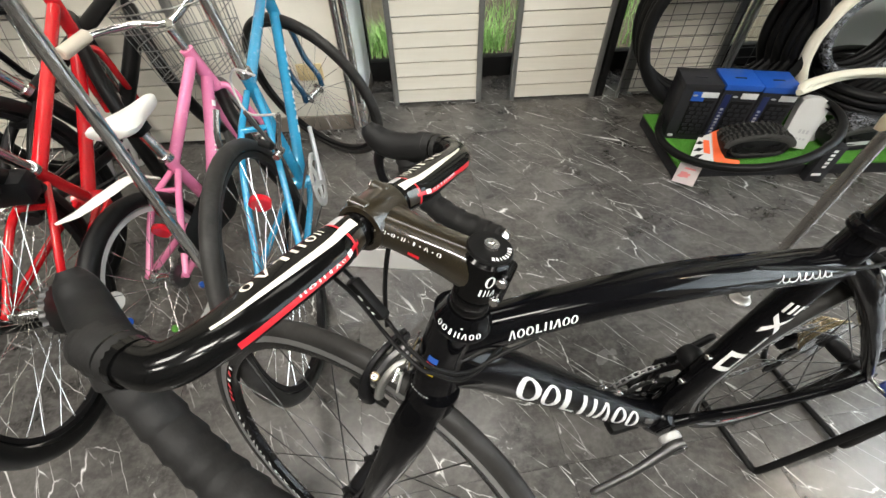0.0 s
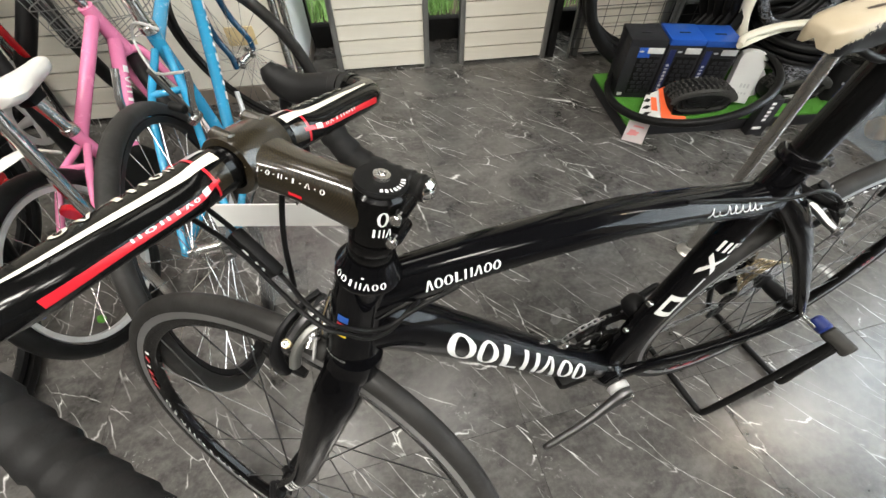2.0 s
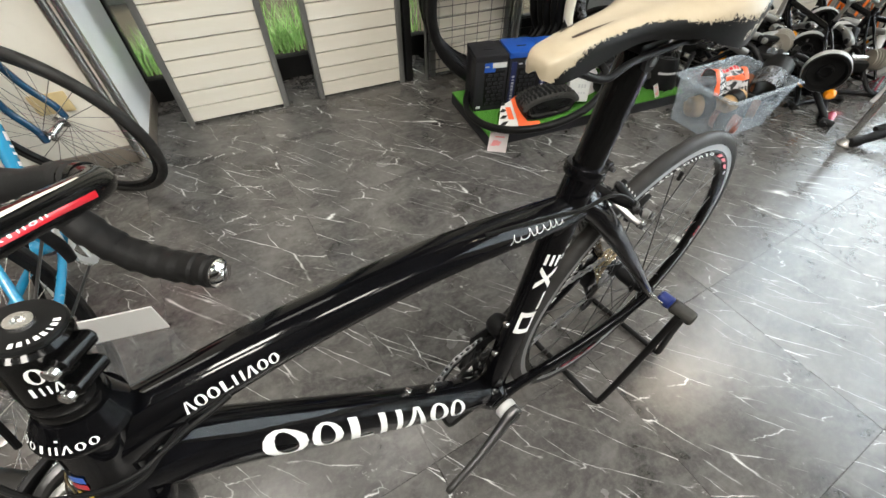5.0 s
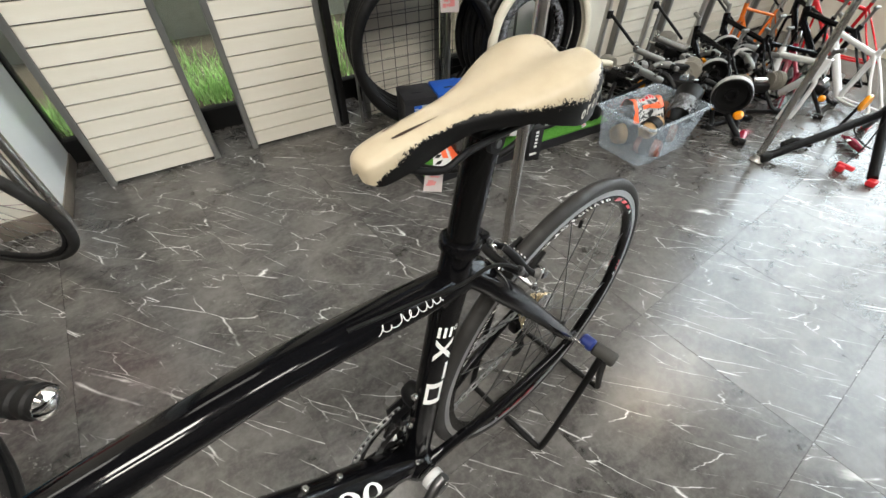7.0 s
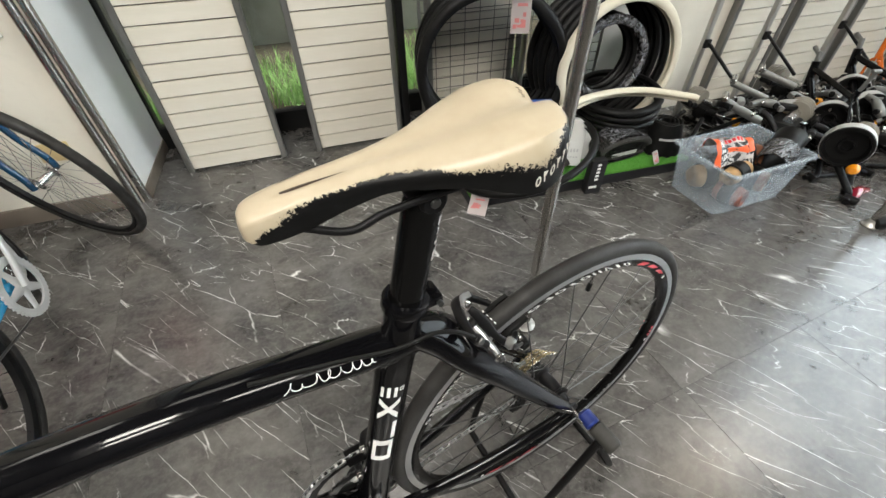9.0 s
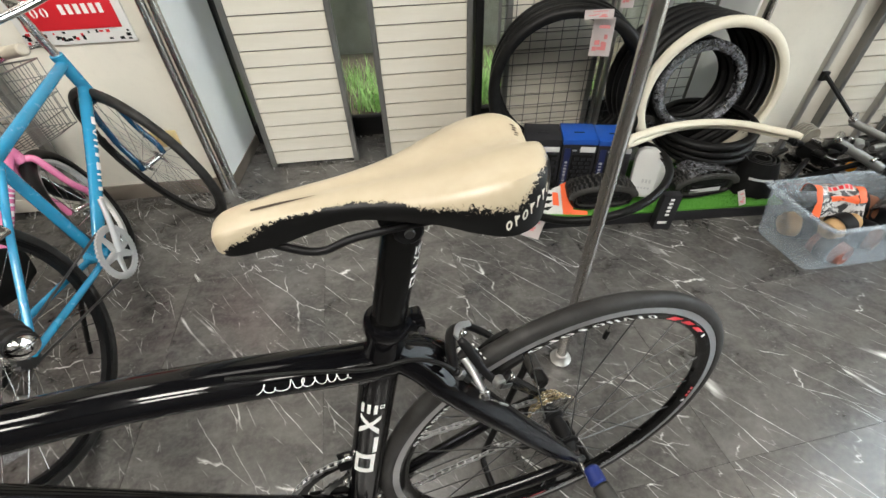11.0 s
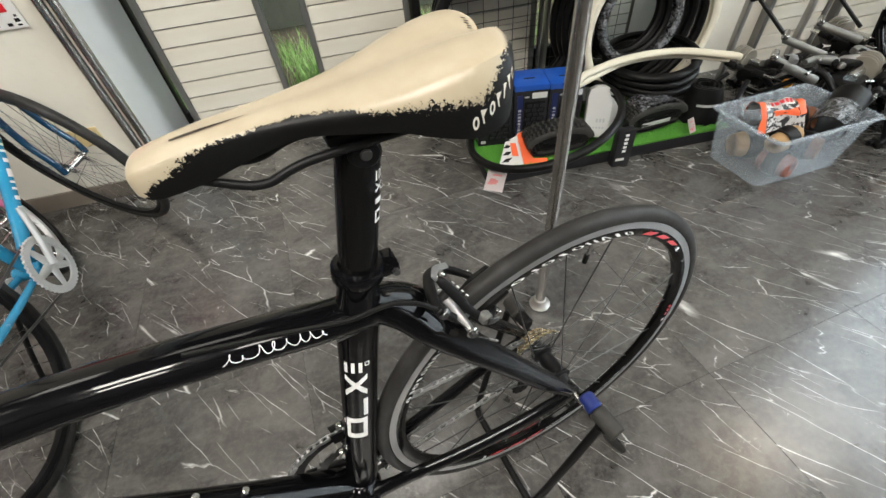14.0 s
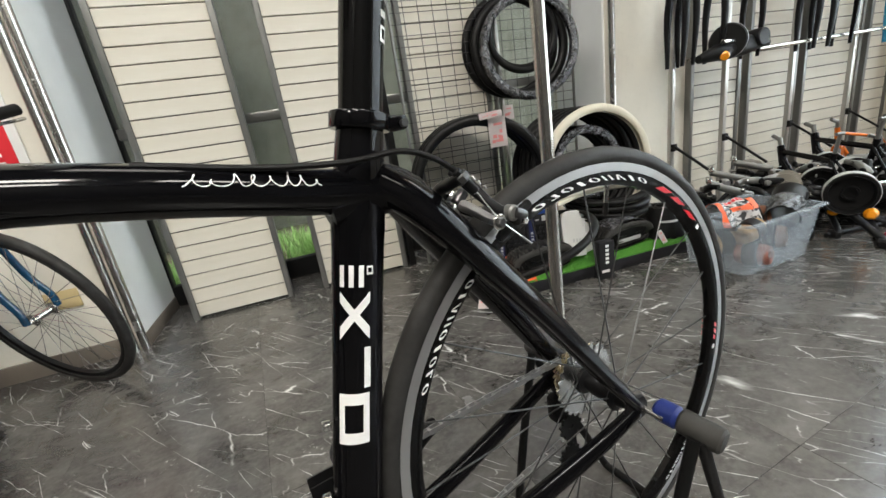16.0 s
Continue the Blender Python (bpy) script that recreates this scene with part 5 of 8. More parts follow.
    part("cable_barrel", bar(b0, b0.lerp(b1, 0.55), 0.0034, 12, 0.0006), M_POST_PALE, c, "pale alloy cable adjuster")
    part("barrel_nut", bar(b0.lerp(b1, 0.50), b1, 0.0062, 12, 0.0012), M_SILVER, c, "knurled silver adjuster nut")
    part("barrel_nut", bar(b0.lerp(b1, 0.62), b0.lerp(b1, 0.70), 0.0074, 12, 0.0006), M_BRAKE_TRACK, c)
    part("anchor_bolt", bar(q(0.027, 0.0215, -0.0070), q(0.035, 0.0200, -0.0045), 0.0046, 12, 0.001), M_SILVER, c, "silver cable anchor bolt")
    for s in (1, -1):
        pad = q(-0.0535, 0.0385, 0.0250 * s)
        part("brake_pad", Sweep([(*(pad + out * 0.026), 0.0042, 0.0040), (*(pad + out * 0.010), 0.0062, 0.0055), (*(pad - out * 0.012), 0.0062, 0.0055), (*(pad - out * 0.028), 0.0042, 0.0040)], up=(0, 1, 0), per=4, power=3.5).mesh(12), M_BLACK_PLASTIC, c, "black brake pad holder")
        part("pad_bolt", bar(q(-0.0535, 0.0395, 0.031 * s), q(-0.0535, 0.0400, 0.0425 * s), 0.0052, 14, 0.001), M_SILVER, c, "silver pad bolt")
    tip = q(0.052, 0.016, -0.003)
    part("inner_cable", tube([q(0.062, 0.0165, -0.003), q(0.040, 0.016, 0.004), q(0.016, 0.014, 0.012), q(-0.006, 0.010, 0.017)], 0.0008, 6), M_SILVER, c, "bare steel brake cable")
    part("cable_crimp", Sweep([(*q(0.004, 0.012, 0.0165), 0.0022, 0.0016), (*q(-0.012, 0.0085, 0.021), 0.0030, 0.0016), (*q(-0.020, 0.0070, 0.023), 0.0024, 0.0014)], up=out, per=4).mesh(8), M_POST_PALE, c, "flattened pale cable end")
    part("inner_cable", tube([tip, q(0.034, 0.012, 0.010), q(0.012, 0.008, 0.012)], 0.0008, 6), M_GOLD_STEEL, c)
    return c


front_caliper()
RCAL = Vector((0.202, 0, 0.640))
_up = (RCAL - RA).normalized()
caliper(RCAL, _up, Vector((-_up.z, 0, _up.x)), "black rear rim brake with silver bolts")

# drive train on the far side
def ring_plate(r0, r1, teeth, thick):
    bm = bmesh.new()
    n = teeth * 4
    vs = []
    for i in range(n):
        a = 2 * math.pi * i / n
        rr = r1 + (0.0038 if i % 4 in (1, 2) else 0.0)
        c, s = math.cos(a), math.sin(a)
        vs.append([bm.verts.new((q * c, q * s, z)) for q, z in ((r0, 0), (rr, 0), (rr, thick), (r0, thick))])
    for i in range(n):
        p, q = vs[i], vs[(i + 1) % n]
        for k in range(4):
            bm.faces.new((p[k], p[(k + 1) % 4], q[(k + 1) % 4], q[k]))
    bmesh.ops.recalc_face_normals(bm, faces=bm.faces)
    return bm


RX = Matrix.Rotation(radians(90), 4, "X")
cassette = part("cassette", xf(rod(0.0175, 0.042, 24, 0.002), Matrix.Translation((0, -0.0195, 0.338)) @ RX), M_DARK_STEEL, bike, "tarnished gold-toned cassette")
for k in range(9):
    part("sprocket", xf(ring_plate(0.0165, 0.0530 - 0.0033 * k, 27 - 1 * k, 0.0018), Matrix.Translation((0, -0.0205 - 0.0043 * k, 0.338)) @ RX @ Matrix.Rotation(0.4 * k, 4, "Z")), M_GOLD_STEEL if k % 3 else M_SILVER, cassette)


part("chainring", xf(ring_plate(0.088, 0.109, 52, 0.003), Matrix.Translation(BB + Vector((0, -0.046, 0))) @ RX), M_MATT_BLACK, bike, "black large chainring")
part("chainring", xf(ring_plate(0.052, 0.067, 34, 0.003), Matrix.Translation(BB + Vector((0, -0.038, 0))) @ RX), M_DARK_STEEL, bike, "dark small chainring")
CR = Vector((0.88, 0, -0.48)).normalized()
for s in (1, -1):
    d = CR * s
    p = BB + Vector((0, 0.066 * s, 0))
    arm = Sweep([(*(p - d * 0.019), 0.013, 0.0085), (*p, 0.0185, 0.0105), (*(p + d * 0.03 + Vector((0, 0.004 * s, 0))), 0.0150, 0.0090), (*(p + d * 0.09 + Vector((0, 0.012 * s, 0))), 0.0110, 0.0075), (*(p + d * 0.150 + Vector((0, 0.016 * s, 0))), 0.0105, 0.0068), (*(p + d * 0.176 + Vector((0, 0.017 * s, 0))), 0.0110, 0.0068), (*(p + d * 0.185 + Vector((0, 0.017 * s, 0))), 0.0075, 0.005)], up=(0, 1, 0), per=6, power=2.6)
    crank = part("crank_arm", arm.mesh(18), M_DARK_STEEL if s > 0 else M_MATT_BLACK, bike, "dark grey worn crank arm without pedal")
    part("crank_collar", bar(p - Vector((0, 0.022 * s, 0)), p - Vector((0, 0.008 * s, 0)), 0.0205, 28, 0.002), M_POST_PALE, crank, "pale alloy collar of the crank")
    part("pinch_bolt", bar(p - d * 0.012 + Vector((0, 0.008 * s, 0)), p - d * 0.012 + Vector((0, 0.0122 * s, 0)), 0.0050, 14, 0.001), M_SILVER, crank, "silver pinch bolt")
    part("crank_bolt", bar(p + Vector((0, 0.010 * s, 0)), p + Vector((0, 0.0128 * s, 0)), 0.0125, 20, 0.001), M_DARK_STEEL, crank, "dark hollow crank bolt")
for k in range(5):
    a = radians(20 + 72 * k)
    part("chainring_bolt", bar(BB + Vector((0.058 * math.cos(a), -0.034, 0.058 * math.sin(a))), BB + Vector((0.058 * math.cos(a), -0.05, 0.058 * math.sin(a))), 0.0055, 10, 0.001), M_SILVER, bike)
    part("spider_arm", bar(BB + Vector((0, -0.044, 0)), BB + Vector((0.085 * math.cos(a), -0.044, 0.085 * math.sin(a))), 0.007, 8), M_MATT_BLACK, bike)


def chain_run(points, name):
    """Separate plates along a line, joined into one mesh."""
    rows = spline(points, 40)
    bm = None
    acc, last, flip = 0.0, Vector(rows[0]), False
    link = []
    for r in rows[1:]:
        p = Vector(r)
        acc += (p - last).length
        if acc >= 0.0127:
            link.append(p)
            acc = 0.0
        last = p
    out = bmesh.new()
    for a, b in zip(link, link[1:]):
        flip = not flip
        w = 0.0034 if flip else 0.0022
        for s in (1, -1):
            m = box(0.0150, 0.0011, 0.0078, 0.0, (0, 0, 0))
            d = (b - a).normalized()
            up = Vector((0, 1, 0)).cross(d)
            mm = Matrix.Translation((a + b) / 2 + Vector((0, w * s, 0))) @ Matrix((d, (0, 1, 0), up)).transposed().to_4x4()
            join(out, xf(m, mm))
        join(out, xf(rod(0.0033, 0.0075, 6, 0, -0.00375), Matrix.Translation(a) @ RX))
    return part(name, out, M_BRAKE_TRACK, bike, "dull silver link chain")


chain_run([(0.384 - 0.02, -0.043, 0.262 + 0.111), (0.2, -0.042, 0.376), (0.02, -0.040, 0.338 + 0.037)], "chain")
chain_run([(0.36, -0.044, 0.262 - 0.111), (0.2, -0.042, 0.205), (0.035, -0.040, 0.236)], "chain")
chain_run([(0.384 + 0.112 * math.cos(radians(a)), -0.0445, 0.262 + 0.112 * math.sin(radians(a))) for a in range(102, -110, -18)], "chain")
rd = part("rear_derailleur", join(box(0.03, 0.03, 0.022, 0.005, (0.006, -0.070, 0.312)), box(0.035, 0.024, 0.045, 0.006, (0.018, -0.062, 0.278)), xf(plate([(-0.008, -0.07), (0.010, -0.07), (0.012, 0.0), (-0.010, 0.0)], 0.003, 0.0008), Matrix.Translation((0.018, -0.040, 0.262)) @ RX)), M_MATT_BLACK, bike, "black rear derailleur")
for dx, dz in ((0.020, 0.255), (0.026, 0.200)):
    part("jockey_wheel", xf(ring_plate(0.005, 0.019, 11, 0.004), Matrix.Translation((dx, -0.038, dz)) @ RX), M_BLACK_PLASTIC, rd)
part("front_derailleur", join(xf(lathe([(0, -0.024), (0.014, -0.021), (0.021, -0.010), (0.022, 0.006), (0.016, 0.019), (0, 0.023)], 20), Matrix.Translation((0.346, -0.031, 0.412)) @ RX), box(0.020, 0.018, 0.040, 0.006, (0.348, -0.016, 0.412)), boxz(0.330, 0.395, -0.053, -0.051, 0.362, 0.390, 0.0), boxz(0.330, 0.395, -0.037, -0.035, 0.362, 0.390, 0.0)), M_MATT_BLACK, bike, "black front derailleur")
for u, w in ((0.585, 0.4457), (0.542, 0.400), (0.343, 0.47), (0.360, 0.395)):
    q = Vector((u, 0, w))
    out = Vector((-0.7, 0, 0.7)) if u > 0.5 else Vector((0.97, 0, 0.23))
    part("bottle_boss", bar(q + out * 0.02, q + out * (0.046 if u > 0.5 else 0.028), 0.005, 12, 0.001), M_SILVER, bike, "silver bottle-cage bolt")
part("gear_cable_stop", box(0.068, 0.034, 0.028, 0.010, (0.466, 0.006, 0.284)), M_BLACK_PLASTIC, bike)

# prints on the frame
def along_down_tube(x):
    return float(np.interp(-x, [-0.822, -0.776, -0.70, -0.57, -0.46, -0.392], [0, 0.2, 0.4, 0.6, 0.8, 1.0]))


for piece in glyphs("OOlnwOO", 0.729, 0.474, -21, 47, -0.50, 0.10, apart=True):
    part("frame_print", down_tube.decal([[(along_down_tube(x), a) for x, a in poly] for poly in piece]), M_WHITE_DECAL, bike, "large white mark along the down tube")
for piece in glyphs("wOOlnwOO", 0.170, 0.328, 3, 29, 0.12, 0.10, apart=True):
    part("frame_print", top_tube.decal(piece), M_WHITE_DECAL, bike, "small white mark along the top tube")


def scribble(sw, s0, s1, a0, a1, seed, width=0.0010):
    """A thin wavy pen line on a tube."""
    rnd = random.Random(seed)
    pts = []
    n, loops = 120, 8
    tall = [rnd.choice((0.28, 0.34, 0.40, 0.95)) for _ in range(loops + 2)]
    tall[0], tall[3], tall[5] = 1.0, 1.05, 0.9
    for i in range(n + 1):
        f = i / n
        k = int(f * loops)
        amp = tall[k] + (tall[k + 1] - tall[k]) * (f * loops - k)
        turn = 2 * math.pi * loops * f
        pts.append((s0 + (s1 - s0) * (f + 0.034 * (0.35 + 0.65 * abs(math.sin(0.37 * turn))) * math.sin(turn) + 0.014 * math.sin(0.43 * turn)), a0 + (a1 - a0) * (0.15 + 0.12 * f + amp * 0.38 * (1 - math.cos(turn)))))
    rows = spline([sw.at(s, a, 0.0007) for s, a in pts], 2)
    return Sweep([(*r, width, 0.0003) for r in rows], up=(0, 1, 0), per=1).mesh(6)


part("frame_print", scribble(top_tube, 0.735, 0.87, 4, 54, 3, 0.00048), M_WHITE_DECAL, bike, "white pen-like flourish on the top tube")
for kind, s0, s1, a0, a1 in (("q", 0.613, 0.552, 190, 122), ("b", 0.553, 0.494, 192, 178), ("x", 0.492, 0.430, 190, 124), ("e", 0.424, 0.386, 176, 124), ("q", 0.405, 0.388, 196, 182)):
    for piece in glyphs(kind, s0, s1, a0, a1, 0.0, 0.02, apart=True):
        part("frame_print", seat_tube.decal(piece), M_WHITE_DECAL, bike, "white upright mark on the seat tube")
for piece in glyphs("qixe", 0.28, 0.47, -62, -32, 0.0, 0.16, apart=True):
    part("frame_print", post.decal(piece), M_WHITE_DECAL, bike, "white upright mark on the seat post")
for ds, da in ((0.0, 0), (0.030, -11), (0.030, 11)):
    part("frame_print", post.decal(glyphs("O", 0.845 + ds, 0.875 + ds, 62 + da, 82 + da, 0.0, 0.05)), M_GREY_DECAL, bike, "small pale ring on the seat post")
for a0, a1, sc, mat in ((0.555, 0.60, 0, M_BLUE_DECAL), (0.50, 0.545, 0, M_RED_DECAL), (0.425, 0.475, 0, M_YELLOW_DECAL)):
    part("head_band", head_tube.decal([[(a0, 34 + 6 * k), (a0, 40 + 6 * k), (a1, 40 + 6 * k), (a1, 34 + 6 * k)] for k in range(4)]), mat, bike, "coloured stripe on the head tube")
for piece in glyphs("nwOO", 82, 30, 0.015, 0.060, 0.0, 0.22, apart=True):
    part("frame_print", head_tube.decal([[(f, a) for a, f in poly] for poly in piece]), M_WHITE_DECAL, bike, "small white mark above the fork crown")

# cables
part("cable", tube([(0.905, -0.046, 0.846), (0.893, -0.043, 0.826), (0.877, -0.030, 0.800), (0.859, -0.009, 0.768), (0.848, 0.014, 0.760), (0.834, 0.032, 0.748), (0.8246, 0.037, 0.7405), (0.805, 0.039, 0.7252), (0.786, 0.037, 0.719), (0.770, 0.033, 0.7205), (0.750, 0.030, 0.7255), (0.733, 0.029, 0.7290), (0.715, 0.026, 0.7310)], 0.0021, 8, 8), M_BLACK_PLASTIC, bike, "black gear cable")
part("cable", tube([(0.912, -0.036, 0.842), (0.899, -0.034, 0.820), (0.882, -0.022, 0.794), (0.864, 0.000, 0.762), (0.852, 0.018, 0.752), (0.838, 0.034, 0.742), (0.826, 0.039, 0.7350), (0.807, 0.041, 0.7165), (0.788, 0.039, 0.7135), (0.774, 0.034, 0.7190), (0.762, 0.027, 0.7210), (0.752, 0.020, 0.7180)], 0.0021, 8, 8), M_BLACK_PLASTIC, bike, "black brake cable")
_blk = part("cable_block", xf(box(0.011, 0.017, 0.048, 0.003, (0, 0, 0.022)), aim((0.883, -0.034, 0.806), (0.859, -0.008, 0.768))), M_BLACK_PLASTIC, bike, "black in-line gear cable block")
part("block_mark", xf(join(box(0.0006, 0.005, 0.006, 0.0, (-0.0058, 0, 0.016)), box(0.0006, 0.003, 0.003, 0.0, (-0.0058, 0, 0.028)), box(0.0006, 0.003, 0.003, 0.0, (-0.0058, 0, 0.035))), aim((0.883, -0.034, 0.806), (0.859, -0.008, 0.768))), M_WHITE_DECAL, _blk, "small white marks")
part("cable", tube([(0.830, -0.085, 0.832), (0.845, -0.070, 0.80), (0.856, -0.055, 0.76), (0.862, -0.040, 0.715)], 0.0026, 8, 8), M_BLACK_PLASTIC, bike, "black front brake cable")
part("cable", tube([(0.44, 0.010, 0.7325), (0.36, 0.018, 0.7165), (0.30, 0.030, 0.710), (0.255, 0.034, 0.711), (0.228, 0.040, 0.701), (0.2110, 0.046, 0.687)], 0.0026, 8, 8), M_BLACK_PLASTIC, bike, "black rear brake cable")

# ---- the rear stand ----
stand = thing("bicycle_stand", BIKE, "black tubular rear-axle stand with blue hooks", "bicycle stand")
for s in (1, -1):
    part("hook_clip", xf(rod(0.0145, 0.030, 20, 0.004, -0.015), Matrix.Translation((-0.012, 0.098 * s, 0.341)) @ Matrix.Rotation(radians(90), 4, "X")), M_BLUE_CLIP if s > 0 else M_BLACK_PLASTIC, stand, "blue plastic axle hook" if s > 0 else "black plastic axle hook")
    part("hub_end", bar((-0.013, 0.112 * s, 0.340), (-0.018, 0.160 * s, 0.334), 0.0155, 20, 0.003), M_TYRE_SIDE, stand, "black rubber sleeve")
    part("leg", tube([(0.0, 0.136 * s, 0.335), (0.045, 0.130 * s, 0.19), (0.092, 0.120 * s, 0.03), (0.098, 0.112 * s, 0.011), (0.100, 0.095 * s, 0.009), (0.100, 0.0, 0.009)], 0.0075, 12, 6), M_BLACK_PLASTIC, stand, "black bent tube leg")
    part("leg", tube([(-0.004, 0.142 * s, 0.335), (-0.066, 0.134 * s, 0.19), (-0.140, 0.126 * s, 0.03), (-0.147, 0.118 * s, 0.011), (-0.149, 0.100 * s, 0.009), (-0.149, 0.0, 0.009)], 0.0075, 12, 6), M_BLACK_PLASTIC, stand, "black bent tube leg")
part("skewer", bar((0, 0.10, 0.340), (0, -0.10, 0.340), 0.0045, 10), M_SILVER, stand)

# ---- poles ----


def pole(x, y, r, label, mat):
    t = thing("pole", Matrix.Translation((x, y, 0)), label, "pole", "steel poles")
    part("shaft", rod(r, CEIL, 24), mat, t)
    part("floor_flange", lathe([(r, 0), (r + 0.016, 0), (r + 0.017, 0.004), (r + 0.009, 0.010), (r + 0.004, 0.026), (r, 0.028)], 28, True), M_POST_LIGHT, t, "pale floor flange")
    return t


pole(1.379, 1.158, 0.0145, "brushed steel pole from floor to ceiling", M_BRUSHED)
pole(2.92, 1.15, 0.0145, "brushed steel pole from floor to ceiling", M_BRUSHED)
pole(-0.235, 1.200, 0.0135, "polished steel pole beside the stored bicycles", M_CHROME)

# ---- stored bicycles ----


def small_wheel(parent, m, R, tyre_r, tyre_mat, rim_mat, n_spokes, tag="wheel", spoke_mat=None, label=""):
    rr = R - tyre_r * 2 + 0.002
    w = part(tag, ring_lathe([(rr - 0.012, -0.008), (rr, -0.011), (rr + 0.002, -0.009), (rr + 0.002, 0.009), (rr, 0.011), (rr - 0.012, 0.008)], 48), rim_mat, parent, label)
    w.matrix_basis = m
    prof = [(R - tyre_r + tyre_r * math.cos(radians(-125 + 250 * k / 12)), tyre_r * 0.95 * math.sin(radians(-125 + 250 * k / 12))) for k in range(13)]
    part("tyre", ring_lathe(prof, 56), tyre_mat, w)
    part("hub", xf(lathe([(0, -0.05), (0.008, -0.05), (0.008, -0.036), (0.022, -0.034), (0.022, -0.030), (0.012, -0.026), (0.012, 0.026), (0.022, 0.030), (0.022, 0.034), (0.008, 0.036), (0.008, 0.05), (0, 0.05)], 16), RX), M_SILVER, w)
    first = [None, None]
    for i in range(n_spokes):
        s = i % 2
        y = 0.031 if s else -0.031
        if first[s] is None:
            first[s] = part("spoke", bar((0.004, y, 0.020 * (1 if i < 2 else 1)), (rr - 0.008, 0, 0), 0.0011, 4), spoke_mat or M_SILVER, w)
            base = first[s]
            base.matrix_basis = Matrix.Rotation(2 * math.pi * i / n_spokes, 4, "Y")
        else:
            same("spoke", first[s], Matrix.Rotation(2 * math.pi * i / n_spokes, 4, "Y"), w)
    return w


def shop_bike(label, m, paint_mat, R, bb, seat, head_top, head_low, hub_x, steer, tr=0.016, tyre_r=0.018, tyre_mat=None, rim_mat=None, fork_mat=None, post=0.12, seat_mat=None, bars="none",
              crank=True, spokes=28, front_wheel=True, rear_hub_r=0.03, text_mat=None, low_step=None, reflector=False):
    """Diamond-frame bicycle: local x forward, y left, z up, origin under the rear axle."""
    tyre_mat, rim_mat, fork_mat = tyre_mat or M_TYRE_NEW, rim_mat or M_MATT_BLACK, fork_mat or paint_mat
    b = thing("bicycle", m, label, "bicycle", "bicycles in the shop")
    rh, bbv, st, ht, hl = Vector((0, 0, R)), Vector((bb[0], 0, bb[1])), Vector((seat[0], 0, seat[1])), Vector((head_top[0], 0, head_top[1])), Vector((head_low[0], 0, head_low[1]))
    seat_dir = (st - bbv).normalized()
    part("seat_tube", bar(bbv, st, tr, 16), paint_mat, b)
    dt = Sweep([(*(hl + (ht - hl) * 0.15), tr * 1.1, tr * 1.25), (*hl.lerp(bbv, 0.5), tr * 1.1, tr * 1.25), (*bbv, tr * 1.1, tr * 1.2)], per=4)
    part("down_tube", dt.mesh(16), paint_mat, b)
    if text_mat:
        for piece in glyphs("bwnibnib", 0.18, 0.72, -150, -205, 0.1, 0.2, apart=True):
            part("frame_print", dt.decal(piece), text_mat, b, "pale mark along the down tube")
    tt_end = st - seat_dir * 0.025 if low_step is None else bbv.lerp(st, low_step)
    part("top_tube", bar(ht - (ht - hl) * 0.22, tt_end, tr, 16), paint_mat, b)
    part("head_tube", bar(hl, ht, tr * 1.25, 18), paint_mat, b)
    for s in (1, -1):
        part("seat_stay", tube([(st.x - 0.008, 0.012 * s, st.z - 0.04), (st.x * 0.6, 0.042 * s, R + (st.z - R) * 0.62), (0.004, 0.058 * s, R)], tr * 0.55, 10), paint_mat, b)
        part("chain_stay", tube([(bbv.x - 0.01, 0.024 * s, bbv.z), (bbv.x * 0.6, 0.044 * s, bbv.z + (R - bbv.z) * 0.4), (0, 0.058 * s, R)], tr * 0.62, 10), paint_mat, b)
    part("seat_stay_bridge", bar((st.x * 0.72, 0.034, R + (st.z - R) * 0.72), (st.x * 0.72, -0.034, R + (st.z - R) * 0.72), tr * 0.5, 10), paint_mat, b)
    part("bottom_bracket", xf(rod(tr * 1.35, 0.075, 20, 0.002, -0.0375), Matrix.Translation(bbv) @ RX), paint_mat, b)
    part("seat_clamp", bar(st - seat_dir * 0.006, st + seat_dir * 0.014, tr * 1.2, 16, 0.002), M_SILVER, b)
    pt = st + seat_dir * post
    part("seat_post", bar(st - seat_dir * 0.03, pt, tr * 0.82, 16), M_CHROME, b, "chrome seat post")
    if seat_mat is not None:
        L = 0.095
        sd = part("saddle", Sweep([(pt.x + L * 1.15, 0, pt.z + 0.030, 0.010, 0.012), (pt.x + L, 0, pt.z + 0.034, 0.018, 0.018), (pt.x + 0.03, 0, pt.z + 0.034, 0.031, 0.022), (pt.x - 0.05, 0, pt.z + 0.040, 0.064, 0.024), (pt.x - L * 0.9, 0, pt.z + 0.046, 0.060, 0.020), (pt.x - L, 0, pt.z + 0.046, 0.030, 0.010)], per=6).mesh(18), seat_mat, b, "saddle")
        part("saddle_clamp", box(0.05, 0.04, 0.03, 0.006, (pt.x, 0, pt.z + 0.006)), M_MATT_BLACK, sd)
    small_wheel(b, Matrix.Translation(rh), R, tyre_r, tyre_mat, rim_mat, spokes, "rear_wheel")
    part("sprocket", xf(ring_plate(0.01, rear_hub_r, 18, 0.012), Matrix.Translation((0, -0.036, R)) @ RX), M_DARK_STEEL, b)
    ax = (ht - hl).normalized()
    turn = Matrix.Translation(hl) @ Matrix.Rotation(radians(steer), 4, ax) @ Matrix.Translation(-hl)
    fh = Vector((hub_x, 0, R))
    fork = part("fork", bar(hl - ax * 0.035, hl + ax * 0.004, tr * 1.3, 18, 0.004), fork_mat, b)
    fork.matrix_basis = turn
